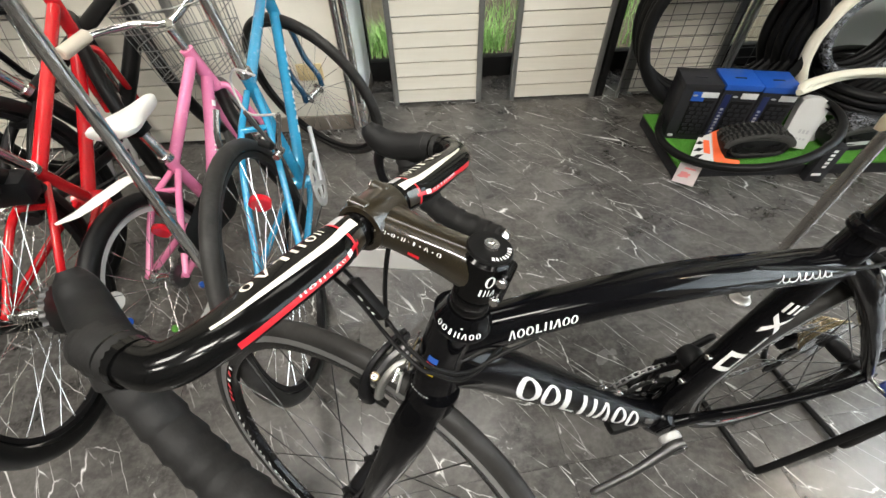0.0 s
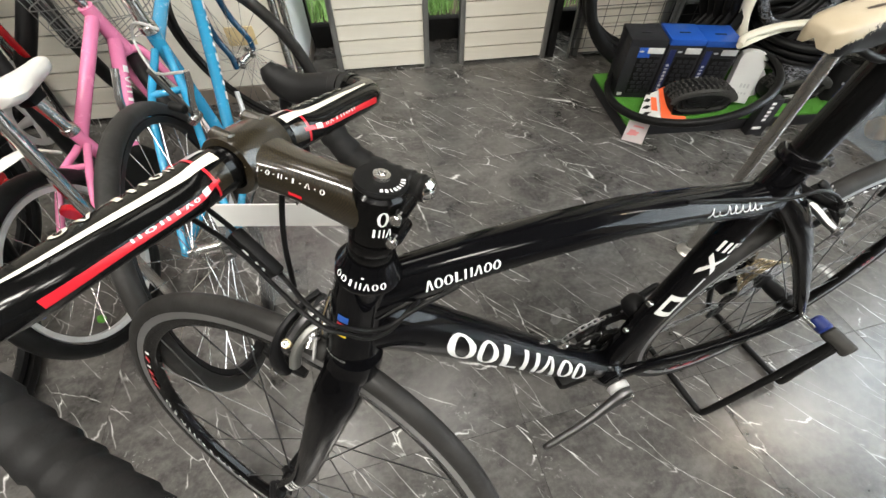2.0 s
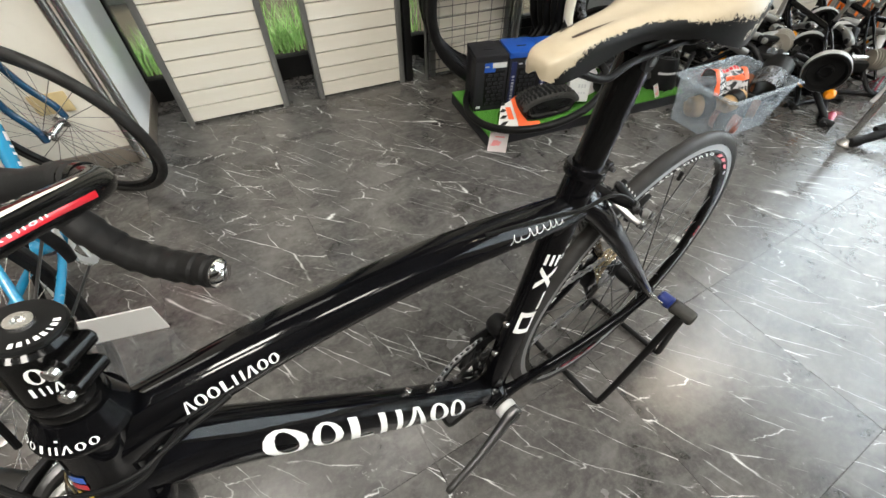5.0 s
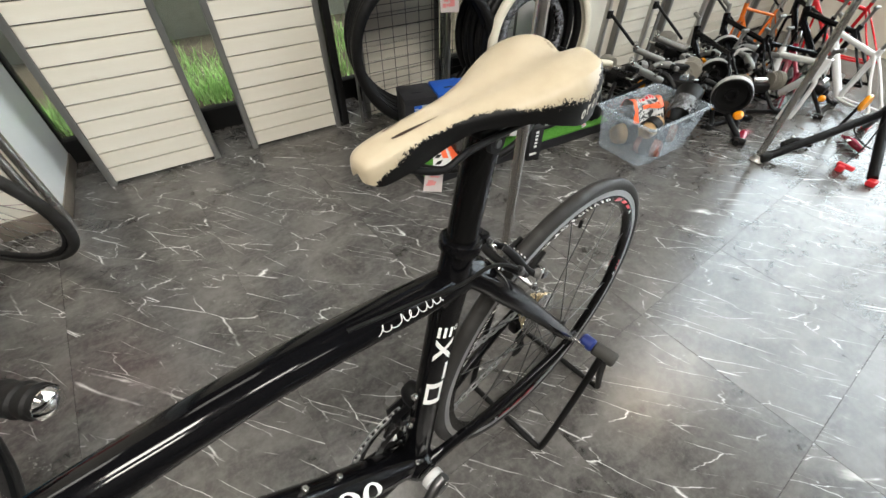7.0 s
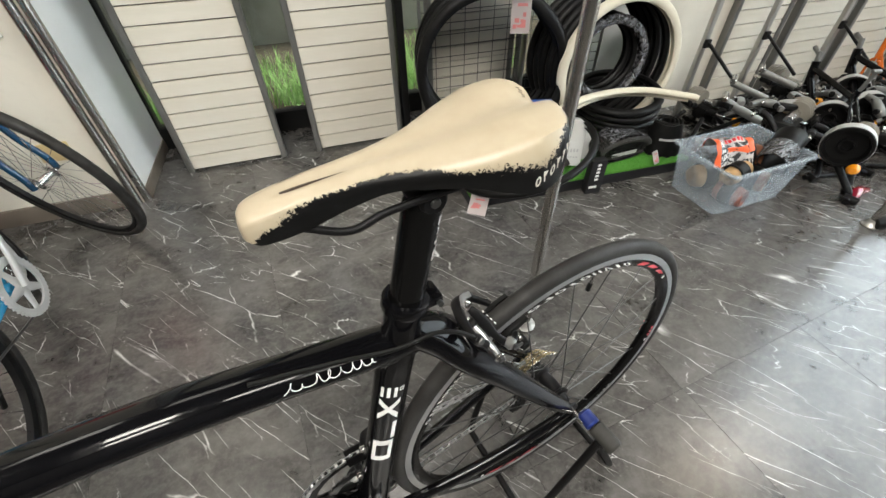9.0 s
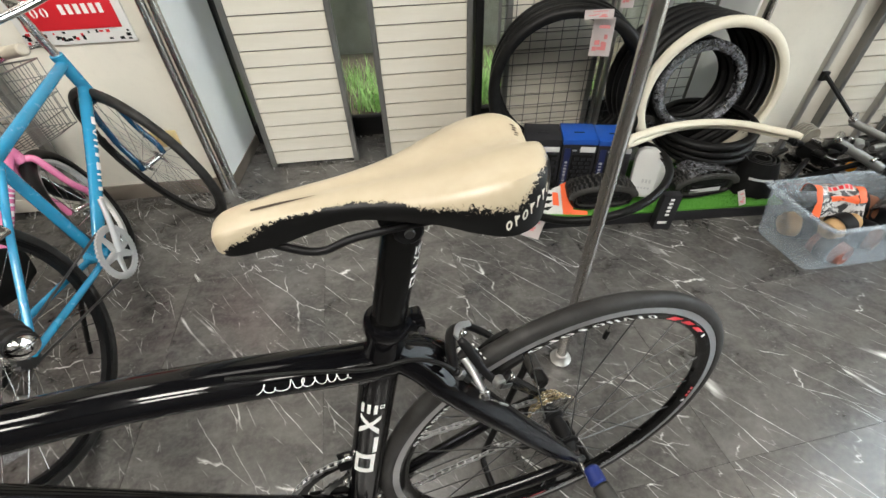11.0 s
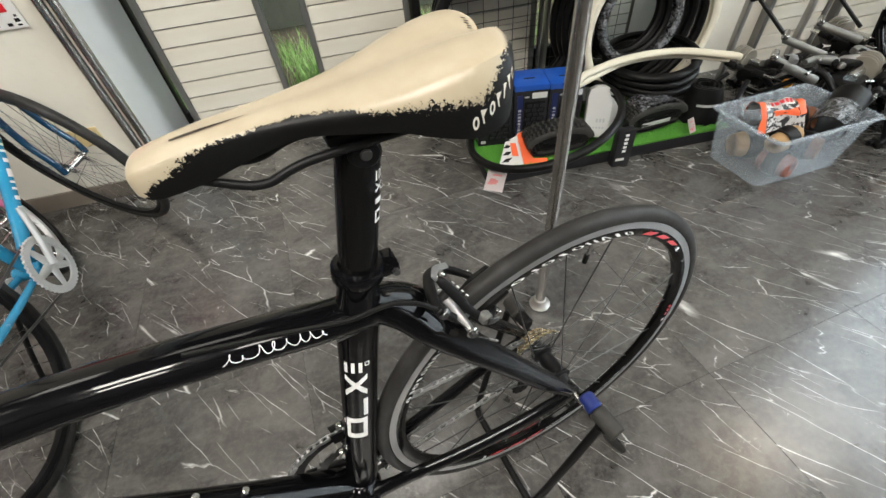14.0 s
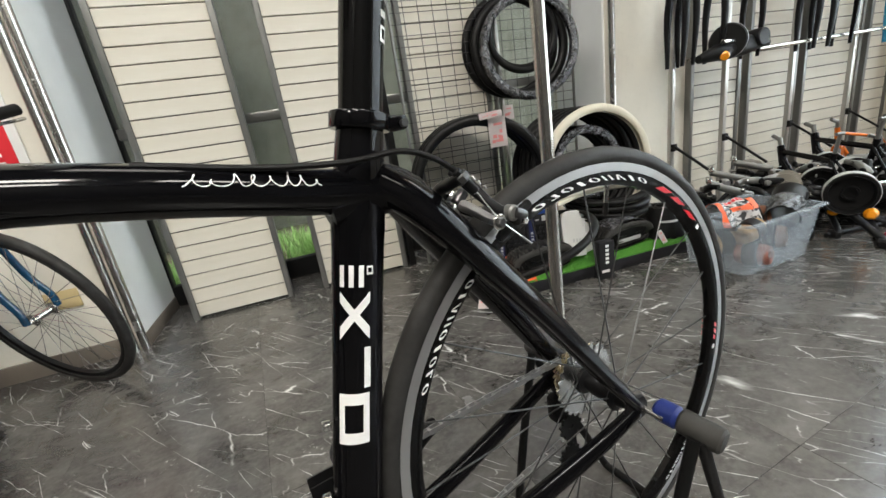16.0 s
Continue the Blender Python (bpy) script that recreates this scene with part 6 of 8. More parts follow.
    for s in (1, -1):
        k = hl - ax * 0.03
        part("fork_leg", tube([(k.x, 0.006 * s, k.z), (k.x + 0.004, 0.034 * s, k.z - 0.018), (*Vector((k.x, 0.046 * s, k.z)).lerp(Vector((fh.x - 0.03, 0.048 * s, R)), 0.55),), (fh.x - 0.008, 0.052 * s, R + 0.05), (fh.x, 0.053 * s, R)], tr * 0.72, 10), fork_mat, fork)
    if front_wheel:
        small_wheel(b, turn @ Matrix.Translation(fh), R, tyre_r, tyre_mat, rim_mat, spokes, "front_wheel")
    if bars != "none":
        top = ht + ax * (0.06 if bars == "city" else 0.16)
        st_ = part("bar_stem", join(bar(ht, top + ax * 0.01, 0.0125, 14), bar(top, top + Vector((0.07, 0, 0.012)), 0.013, 14)), M_SILVER, b, "silver handlebar stem")
        st_.matrix_basis = turn
        c = top + Vector((0.07, 0, 0.012))
        hbm = part("handlebar", tube([(c.x - 0.10, 0.27, c.z + 0.05), (c.x - 0.03, 0.22, c.z + 0.055), (c.x + 0.012, 0.10, c.z + 0.03), (c.x, 0.0, c.z), (c.x + 0.012, -0.10, c.z + 0.03), (c.x - 0.03, -0.22, c.z + 0.055), (c.x - 0.10, -0.27, c.z + 0.05)] if bars == "city" else
                           [(c.x - 0.02, 0.28, c.z + 0.01), (c.x, 0.08, c.z), (c.x, -0.08, c.z), (c.x - 0.02, -0.28, c.z + 0.01)], 0.0112, 12, 8), M_CHROME, b, "chrome handlebar")
        hbm.matrix_basis = turn
        for s in (1, -1):
            e = Vector((c.x - 0.10, 0.27 * s, c.z + 0.05)) if bars == "city" else Vector((c.x - 0.02, 0.28 * s, c.z + 0.01))
            d = Vector((0.62, -0.55 * s, 0.05)).normalized() if bars == "city" else Vector((0.08, -1.0 * s, 0)).normalized()
            part("grip", bar(e - d * 0.005, e + d * 0.10, 0.0175, 16, 0.004), M_GRIP if bars == "city" else M_BLACK_PLASTIC, hbm)
            q = e + d * 0.115
            part("brake_lever", tube([q, q + Vector((0.035, -0.01 * s, -0.01)), q + Vector((0.045, 0.05 * s, -0.012)), q + Vector((0.035, 0.095 * s, -0.016))], 0.005, 8), M_SILVER, hbm)
    if crank:
        cr = part("chainring", xf(ring_plate(0.066, 0.084, 42, 0.006), Matrix.Translation(bbv + Vector((0, -0.050, 0))) @ RX), M_POST_PALE, b, "silver-grey chainring")
        for k in range(5):
            a = radians(100 + 72 * k)
            part("spider_arm", Sweep([(*(bbv + Vector((0, -0.052, 0))), 0.017, 0.004), (*(bbv + Vector((0.074 * math.cos(a), -0.052, 0.074 * math.sin(a)))), 0.008, 0.003)], up=(0, 1, 0), per=2).mesh(8), M_POST_PALE, cr)
        for s, d in ((-1, Vector((0.42, 0, 0.9))), (1, Vector((-0.42, 0, -0.9)))):
            p = bbv + Vector((0, 0.060 * s, 0))
            part("crank_arm", Sweep([(*p, 0.014, 0.008), (*(p + d * 0.08 + Vector((0, 0.008 * s, 0))), 0.011, 0.007), (*(p + d * 0.168 + Vector((0, 0.012 * s, 0))), 0.011, 0.006)], up=(0, 1, 0), per=4).mesh(12), M_POST_PALE, cr, "silver-grey crank arm")
        part("chain", join(bar(bbv + Vector((0, -0.044, 0.08)), (0, -0.042, R + rear_hub_r), 0.0035, 6), bar(bbv + Vector((0, -0.044, -0.08)), (0, -0.042, R - rear_hub_r), 0.0035, 6)), M_DARK_STEEL, b, "dark chain")
    if reflector:
        part("reflector", bar((0.10, 0, R + (st.z - R) * 0.45), (0.082, 0, R + (st.z - R) * 0.45 - 0.004), 0.026, 24, 0.003), M_REFLECTOR_RED, b, "round red reflector")
    return b


def stand_at(x, y, heading, lean):
    return Matrix.Translation((x, y, 0)) @ Matrix.Rotation(radians(heading), 4, "Z") @ Matrix.Rotation(radians(lean), 4, "X")


blue = shop_bike("sky-blue bicycle with thin black tyres, parked with its fork turned", stand_at(0.049, 1.112, 95.6, -4.8), M_SKY_PAINT, 0.324, (0.42, 0.272), (0.375, 0.655), (0.858, 0.745), (0.888, 0.62), 0.985, -128, 0.0155, 0.017, tyre_mat=M_TYRE,
                 post=0.26, text_mat=M_WHITE_DECAL, spokes=32, rim_mat=M_MATT_BLACK, bars="flat", reflector=True, fork_mat=M_DEEP_BLUE)
_in = blue.matrix_basis.inverted()
arm = part("brake_arm", xf(Sweep([(0.090, 1.262, 0.660, 0.006, 0.004), (0.082, 1.268, 0.632, 0.007, 0.005), (0.064, 1.280, 0.590, 0.007, 0.005), (0.050, 1.292, 0.545, 0.009, 0.006)], per=5).mesh(10), _in), M_SILVER, blue, "silver brake arm")
part("brake_arm", xf(Sweep([(0.004, 1.300, 0.648, 0.006, 0.004), (0.012, 1.302, 0.620, 0.007, 0.005), (0.030, 1.300, 0.580, 0.007, 0.005), (0.042, 1.300, 0.550, 0.008, 0.006)], per=5).mesh(10), _in), M_DARK_STEEL, blue)
part("brake_bolt", xf(bar((0.046, 1.270, 0.545), (0.052, 1.305, 0.545), 0.010, 14, 0.002), _in), M_SILVER, arm)
part("brake_pad", xf(bar((0.020, 1.275, 0.585), (0.052, 1.262, 0.580), 0.010, 10, 0.003), _in), M_BLACK_PLASTIC, blue)
part("brake_cable", xf(tube([(0.020, 1.385, 0.690), (-0.035, 1.42, 0.690), (-0.070, 1.45, 0.648), (-0.045, 1.40, 0.618), (0.004, 1.325, 0.628), (0.085, 1.268, 0.655)], 0.0028, 8, 8), _in), M_POST_PALE, blue, "pale brake cable housing")
part("brake", tube([(0.20, 0.03, 0.66), (0.17, 0.05, 0.60), (0.16, 0.042, 0.55)], 0.007, 8), M_SILVER, blue, "silver rear brake arm")
part("kick_stand", tube([(0.36, 0.05, 0.26), (0.30, 0.10, 0.12), (0.27, 0.14, 0.012), (0.29, 0.15, 0.008)], 0.007, 8), M_BLACK_PLASTIC, blue, "black kick stand")

pink = shop_bike("small pink bicycle with white saddle, grips and mudguards", stand_at(-0.306, 1.182, 84.4, -7.5), M_PINK_PAINT, 0.237, (0.300, 0.235), (0.267, 0.442), (0.603, 0.609), (0.630, 0.50), 0.70, 30, 0.0165, 0.022,
                 rim_mat=M_POST_PALE, post=0.10, seat_mat=M_WHITE_PLASTIC, bars="city", text_mat=M_WHITE_DECAL, spokes=20, crank=False, reflector=True)
fender = Sweep([(0.131, -0.069, 0.469, 0.015, 0.004), (0.089, -0.056, 0.506, 0.019, 0.004), (0.014, -0.044, 0.518, 0.020, 0.004), (-0.056, -0.031, 0.525, 0.015, 0.004), (-0.095, -0.023, 0.536, 0.007, 0.003), (-0.102, -0.021, 0.538, 0.003, 0.002)], up=(0, 0, 1), per=5)
part("mudguard", fender.mesh(12), M_WHITE_PLASTIC, pink, "white plastic mudguard")
part("chain_guard", Sweep([(0.05, -0.056, 0.25, 0.05, 0.008), (0.16, -0.058, 0.27, 0.055, 0.010), (0.30, -0.058, 0.27, 0.075, 0.010), (0.37, -0.056, 0.25, 0.04, 0.008)], up=(0, 1, 0), per=5).mesh(14), M_BLACK_PLASTIC, pink, "black chain guard")
for k, (a, mat) in enumerate(((150, M_WHITE_PLASTIC), (175, M_BLUE_DECAL), (235, M_TURF), (300, M_BLUE_DECAL))):
    part("wheel_ornament", bar((0.15 * math.cos(radians(a)), 0.012, 0.232 + 0.15 * math.sin(radians(a))), (0.15 * math.cos(radians(a)), 0.022, 0.232 + 0.15 * math.sin(radians(a))), 0.025 if k == 0 else 0.011, 10, 0.002), mat, pink)


def wire_basket(w, d, h, nx, nz, r, parent):
    """Tapered basket: a thick rim with separate thin wires under it."""
    def hoop(f, rr):
        s = 0.86 + 0.14 * f
        return tube([(-w / 2 * s, -d / 2 * s, h * f), (w / 2 * s, -d / 2 * s, h * f), (w / 2 * s, d / 2 * s, h * f), (-w / 2 * s, d / 2 * s, h * f), (-w / 2 * s, -d / 2 * s, h * f)], rr, 6, 4)
    basket = part("wire_basket", hoop(1.0, r * 1.8), M_POST, parent, "grey wire front basket")
    for k in range(nz):
        part("wire", hoop(k / nz, r), M_POST, basket)
    for i in range(nx + 1):
        x = -w / 2 + w * i / nx
        for y in (-d / 2, d / 2):
            part("wire", bar((x * 0.86, y * 0.86, 0), (x, y, h), r, 5), M_POST, basket)
        part("wire", bar((x * 0.86, -d * 0.43, 0), (x * 0.86, d * 0.43, 0), r, 5), M_POST, basket)
    for i in range(1, nx - 1):
        y = -d / 2 + d * i / (nx - 1)
        for x in (-w / 2, w / 2):
            part("wire", bar((x * 0.86, y * 0.86, 0), (x, y, h), r, 5), M_POST, basket)
    return basket


bk = wire_basket(0.30, 0.22, 0.22, 9, 4, 0.0016, pink)
bk.matrix_basis = Matrix.Translation((0.80, 0.10, 0.485)) @ Matrix.Rotation(radians(90), 4, "Z")

red = shop_bike("red bicycle with black tyres leaning among the others", stand_at(-0.549, 1.009, 104, 5.7), M_RED_PAINT, 0.332, (0.433, 0.325), (0.305, 0.518), (0.86, 0.758), (0.895, 0.61), 1.0, 20, 0.0165, 0.024,
                rim_mat=M_MATT_BLACK, post=0.22, bars="flat", spokes=32, crank=False, rear_hub_r=0.055)
part("brake", box(0.07, 0.10, 0.07, 0.02, (0.20, 0.0, 0.54)), M_MATT_BLACK, red, "black rear brake")
part("chain_cover", box(0.34, 0.012, 0.05, 0.006, (0.22, -0.07, 0.33)), M_RED_PAINT, red, "red chain cover")
shop_bike("black bicycle with black tyres behind the red one", stand_at(-0.98, 1.12, 99, -5.0), M_BLACK_PAINT, 0.335, (0.43, 0.29), (0.30, 0.60), (0.90, 0.72), (0.935, 0.58), 1.03, -12, 0.018, 0.024, rim_mat=M_MATT_BLACK, post=0.16, seat_mat=M_BLACK_PLASTIC, bars="flat", spokes=32)
shop_bike("black bicycle with thick down tube and black tyres", stand_at(-0.74, 1.36, 84, -7.0), M_MATT_BLACK, 0.335, (0.43, 0.29), (0.30, 0.56), (0.88, 0.70), (0.92, 0.56), 1.02, 25, 0.024, 0.026, rim_mat=M_MATT_BLACK, post=0.10, spokes=32)

slat_panel("slat_wall_panel", -1.12, -0.56, 2.235, 2.3, 0.0705, "cream slat-wall panel behind the stored bicycles")
slat_panel("slat_wall_panel", -1.72, -1.15, 2.235, 2.3, 0.0705, "cream slat-wall panel behind the stored bicycles")
slat_panel("slat_wall_panel", -2.32, -1.75, 2.235, 2.3, 0.0705, "cream slat-wall panel behind the stored bicycles")

# red notice on the white wall, a blank socket plate, a white plank on the floor
sign = thing("wall_sign", Matrix.Translation((-0.215, 2.305, 0.885)), "red notice with white marks and a speckled border", "sign")
part("board", boxz(-0.21, 0.19, -0.004, 0.003, -0.19, 0.30, 0.001), M_CARD_WHITE, sign, "white speckled border")
part("panel", boxz(-0.18, 0.16, -0.0075, -0.004, -0.14, 0.28, 0.0005), M_CARD_RED, sign, "red panel")
rnd = random.Random(5)
for k in range(34):
    part("speck", box(rnd.uniform(0.006, 0.016), 0.0012, rnd.uniform(0.005, 0.012), 0.0, (rnd.uniform(-0.2, 0.18), -0.0048, -0.165 + rnd.uniform(-0.016, 0.016))), M_FRAME_BLACK if k % 4 else M_CARD_RED, sign)
_m = marks("bbbbbb", 0.16, 0.032)
part("sign_mark", xf(_m, Matrix.Translation((0.05, -0.0082, -0.075)) @ Matrix.Rotation(radians(90), 4, "X")), M_CARD_WHITE, sign, "row of white marks")
part("sign_mark", xf(marks("bbbbbbbbbb", 0.15, 0.012), Matrix.Translation((0.05, -0.0082, -0.035)) @ Matrix.Rotation(radians(90), 4, "X")), M_CARD_WHITE, sign)
for dx, dz in ((-0.10, -0.05), (-0.118, -0.082), (-0.082, -0.082)):
    part("sign_mark", xf(marks("o", 0.034, 0.03), Matrix.Translation((dx, -0.0082, dz)) @ Matrix.Rotation(radians(90), 4, "X")), M_CARD_WHITE, sign)
tagged(part("socket_plate", box(0.115, 0.008, 0.075, 0.003, (-0.114, 2.306, 0.29)), paint("aged_ivory_plastic", (0.55, 0.43, 0.22), 0.5)), "aged ivory blank socket plate on the wall", "socket plate")

# clear bag with a white header hanging below the handlebar
bag = thing("plastic_bag", Matrix.Translation((0.455, 0.765, 0.722)) @ Matrix.Rotation(radians(172), 4, "Z"), "clear plastic bag with a white header strip hanging under the stem", "plastic bag")
part("header", box(0.20, 0.0015, 0.034, 0.0, (0.10, 0, 0)), M_CARD_WHITE, bag, "white header strip")


def crumpled(w, h, nx, nz, amp, seed):
    rnd = random.Random(seed)
    bm = bmesh.new()
    g = []
    for i in range(nx + 1):
        g.append([bm.verts.new((w * i / nx, amp * (j / nz) * (math.sin(i * 1.9 + j * 0.8) * 0.5 + rnd.uniform(-0.6, 0.6)), -0.016 - h * j / nz * (1 - 0.12 * math.sin(3 * i / nx)))) for j in range(nz + 1)])
    for i in range(nx):
        for j in range(nz):
            bm.faces.new((g[i][j], g[i + 1][j], g[i + 1][j + 1], g[i][j + 1]))
    bmesh.ops.solidify(bm, geom=bm.faces[:], thickness=0.0004)
    return bm


part("film", crumpled(0.20, 0.15, 9, 7, 0.022, 2), M_BAG, bag, "clear crinkled film")
part("hook", tube([(0.10, 0, 0.016), (0.10, 0.004, 0.06), (0.09, 0.01, 0.10)], 0.0012, 6), M_SILVER, bag)

# ---- display of tyres along the back wall ----
structure("wall_return", boxz(2.548, 2.56, 2.36, 2.80, 0.0, CEIL), M_PALE_BLUE, "pale blue-white board on the wall's return", "wall")
structure("trim", bar((2.572, 2.318, 0), (2.572, 2.318, CEIL), 0.017, 14), M_BRUSHED, "steel corner trim of the wall", "trim")
structure("trim", boxz(1.325, 1.36, 2.50, 2.60, 0, CEIL, 0.003), M_FRAME_BLACK, "black edge of the window bay", "trim")


def grid_panel(x0, x1, y, z0, z1, px, pz):
    t = thing("wire_grid_panel", Matrix.Translation((x0, y, 0)), "grey wire grid display panel in front of the window", "grid panel")
    w = x1 - x0
    for p in (0, w):
        part("frame_bar", bar((p, 0, 0), (p, 0, z1), 0.008, 10), M_POST, t)
    first = None
    n = int(w / px)
    for i in range(1, n):
        if first is None:
            first = part("wire", bar((0, 0, z0), (0, 0, z1), 0.0018, 6), M_DARK_STEEL, t)
            first.matrix_basis = Matrix.Translation((i * w / n, 0, 0))
        else:
            same("wire", first, Matrix.Translation((i * w / n, 0, 0)), t)
    first = None
    k = int((z1 - z0) / pz)
    for i in range(k + 1):
        m = Matrix.Translation((0, -0.003, z0 + i * pz))
        if first is None:
            first = part("wire", bar((0, 0, 0), (w, 0, 0), 0.0018, 6), M_DARK_STEEL, t)
            first.matrix_basis = m
        else:
            same("wire", first, m, t)
    return t


GRID_Y = PANEL_Y - 0.03
slat_panel("slat_wall_panel", 1.467, 1.93, PANEL_Y, 2.3, 0.0705, "cream slat-wall panel behind the wire grid")
grid_panel(1.43, 1.95, GRID_Y, 0.05, 2.2, 0.072, 0.05)
grid_panel(1.98, 2.50, 2.56, 0.05, 2.2, 0.072, 0.05)
for x in (1.985, 2.22):
    tagged(part("display_upright", boxz(x, x + 0.02, 2.50, 2.53, 0, 2.3, 0.003), M_POST_LIGHT), "pale slotted metal upright of the display", "upright")

# turf-covered low platform
PLAT = Matrix.Translation((1.430, 1.780, 0)) @ Matrix.Rotation(radians(-2.5), 4, "Z")
plat = thing("display_platform", PLAT, "low black platform covered with green artificial turf", "platform")
part("base", boxz(0, 1.09, 0, 0.42, 0, 0.05, 0.003), M_BOX_BLACK, plat)


def turf_mesh():
    rnd = random.Random(4)
    bm = boxz(0.002, 1.088, 0.002, 0.418, 0.0505, 0.058)
    for _ in range(7000):
        x, y = rnd.uniform(0.004, 1.086), rnd.uniform(0.0, 0.30)
        a, h = rnd.uniform(0, 6.28), rnd.uniform(0.006, 0.013)
        dx, dy = math.cos(a), math.sin(a)
        v = [bm.verts.new((x - dy * 0.0011, y + dx * 0.0011, 0.057)), bm.verts.new((x + dy * 0.0011, y - dx * 0.0011, 0.057)), bm.verts.new((x + dx * h * 0.5, y + dy * h * 0.5, 0.057 + h))]
        bm.faces.new(v)
    return bm


part("turf", turf_mesh(), M_TURF, plat, "green artificial turf")
TOP = 0.058


def tyre_ring(name, label, m, R, r, mat, category="tyre", tread=0, seg=64, flat=1.0, group="tyres for sale", open_in=True):
    """A loose tyre: an open, thin-walled casing about z."""
    prof = []
    for k in range(15):
        a = radians(-140 + 280 * k / 14)
        prof.append((R - r + r * math.cos(a), r * flat * math.sin(a)))
    for k in range(14, -1, -1):
        a = radians(-140 + 280 * k / 14)
        prof.append((R - r + (r - 0.003) * math.cos(a), (r - 0.003) * flat * math.sin(a)))
    bm = lathe(prof, seg, True)
    ob = tagged(part(name, bm, mat), label, category, group)
    ob.matrix_basis = m
    if tread:
        first = None
        for i in range(tread):
            a = 2 * math.pi * i / tread
            for j, off in enumerate((-0.55, 0.0, 0.55)):
                mm = Matrix.Rotation(a + j * math.pi / tread, 4, "Z") @ Matrix.Translation((R - r + r * math.cos(off), 0, r * flat * math.sin(off))) @ Matrix.Rotation(-off, 4, "Y")
                if first is None:
                    first = part("tread_knob", box(0.005, 2.2 * R / tread, r * 0.42, 0.001, seg=1), mat, ob)
                    first.matrix_basis = mm
                else:
                    same("tread_knob", first, mm, ob)
    return ob


def upright(x, y, z, yaw, tilt=0.0):
    """Axle of the tyre along the wall's normal, turned by yaw and leaned back by tilt."""
    return Matrix.Translation((x, y, z)) @ Matrix.Rotation(radians(yaw), 4, "Z") @ Matrix.Rotation(radians(90 - tilt), 4, "X")


# wide black tyres standing one behind another
for k in range(5):
    tyre_ring("tyre", "wide black tyre standing in a stack on the platform", upright(1.665 + 0.012 * k, 2.16 + 0.052 * k, 0.412, -18 + 1.5 * (k % 2), 7), 0.335 - 0.004 * (k % 2), 0.026, M_TYRE_NEW)
# ivory and black tyres standing to their side
tyre_ring("tyre", "ivory-coloured tyre standing in front of black ones", upright(2.225, 2.035, 0.412, -4, 3), 0.298, 0.022, M_WHITE_TYRE)
for k in range(5):
    tyre_ring("tyre", "black tyre standing behind the ivory one", upright(2.228 - 0.006 * (k + 1), 2.045 + 0.046 * (k + 1), 0.412, -4 + 2 * (k % 2), 3), 0.297, 0.021, M_TYRE_NEW)
for k in range(3):
    tyre_ring("tyre", "small tyre wrapped in shiny film", upright(2.195 - 0.006 * k, 2.075 + 0.045 * k, 0.440, -8, 6), 0.180, 0.022, M_FILM if k == 0 else M_TYRE_NEW)
# hanging coils
for k, mat in enumerate((M_FILM, M_TYRE_NEW, M_TYRE_NEW)):
    tyre_ring("tyre", "tyre wrapped in shiny film hanging on the grid" if k == 0 else "black tyre hanging on the grid", upright(2.10 - 0.028 * k, 2.36 + 0.05 * k, 1.030 + 0.012 * k, -12, 4), 0.258, 0.024, mat)
for k in range(2):
    tyre_ring("tyre", "smaller black tyre hanging inside the coil", upright(2.075 + 0.02 * k, 2.38 + 0.05 * k, 1.09 + 0.02 * k, -12, 4), 0.185, 0.017, M_TYRE_NEW)
# tyres lying flat
ft = thing("folded_tyre", Matrix.Translation((0, 0, 0)), "ivory-coloured tyre folded flat on a pile of black ones", "tyre", "folded tyres")
part("casing", Sweep([(1.80, 1.83, 0.335, 0.012, 0.010), (1.87, 1.885, 0.342, 0.017, 0.012), (2.07, 1.935, 0.348, 0.018, 0.013), (2.28, 1.915, 0.348, 0.018, 0.013), (2.43, 1.80, 0.346, 0.018, 0.013), (2.455, 1.765, 0.345, 0.012, 0.010)], per=8).mesh(14), M_WHITE_TYRE, ft)
part("casing", Sweep([(1.82, 1.85, 0.320, 0.010, 0.010), (2.08, 1.955, 0.325, 0.016, 0.012), (2.29, 1.935, 0.325, 0.016, 0.012), (2.44, 1.80, 0.328, 0.012, 0.010)], per=8).mesh(14), M_WHITE_TYRE, ft)
for k in range(4):
    tyre_ring("tyre", "black tyre lying in a pile", Matrix.Translation((2.27 + 0.012 * k, 2.045 + 0.01 * k, 0.292 - 0.040 * k)) @ Matrix.Rotation(radians(-4 + 3 * k), 4, "Y") @ Matrix.Rotation(radians(6), 4, "X"), 0.205, 0.020, M_TYRE_NEW, flat=0.8)
tyre_ring("tyre", "black road tyre lying round the boxes with a price tag", Matrix.Translation((1.697, 1.885, 0.178)) @ Matrix.Rotation(radians(-15.2), 4, "Y") @ Matrix.Rotation(radians(-4.5), 4, "X"), 0.320, 0.016, M_TYRE_NEW)


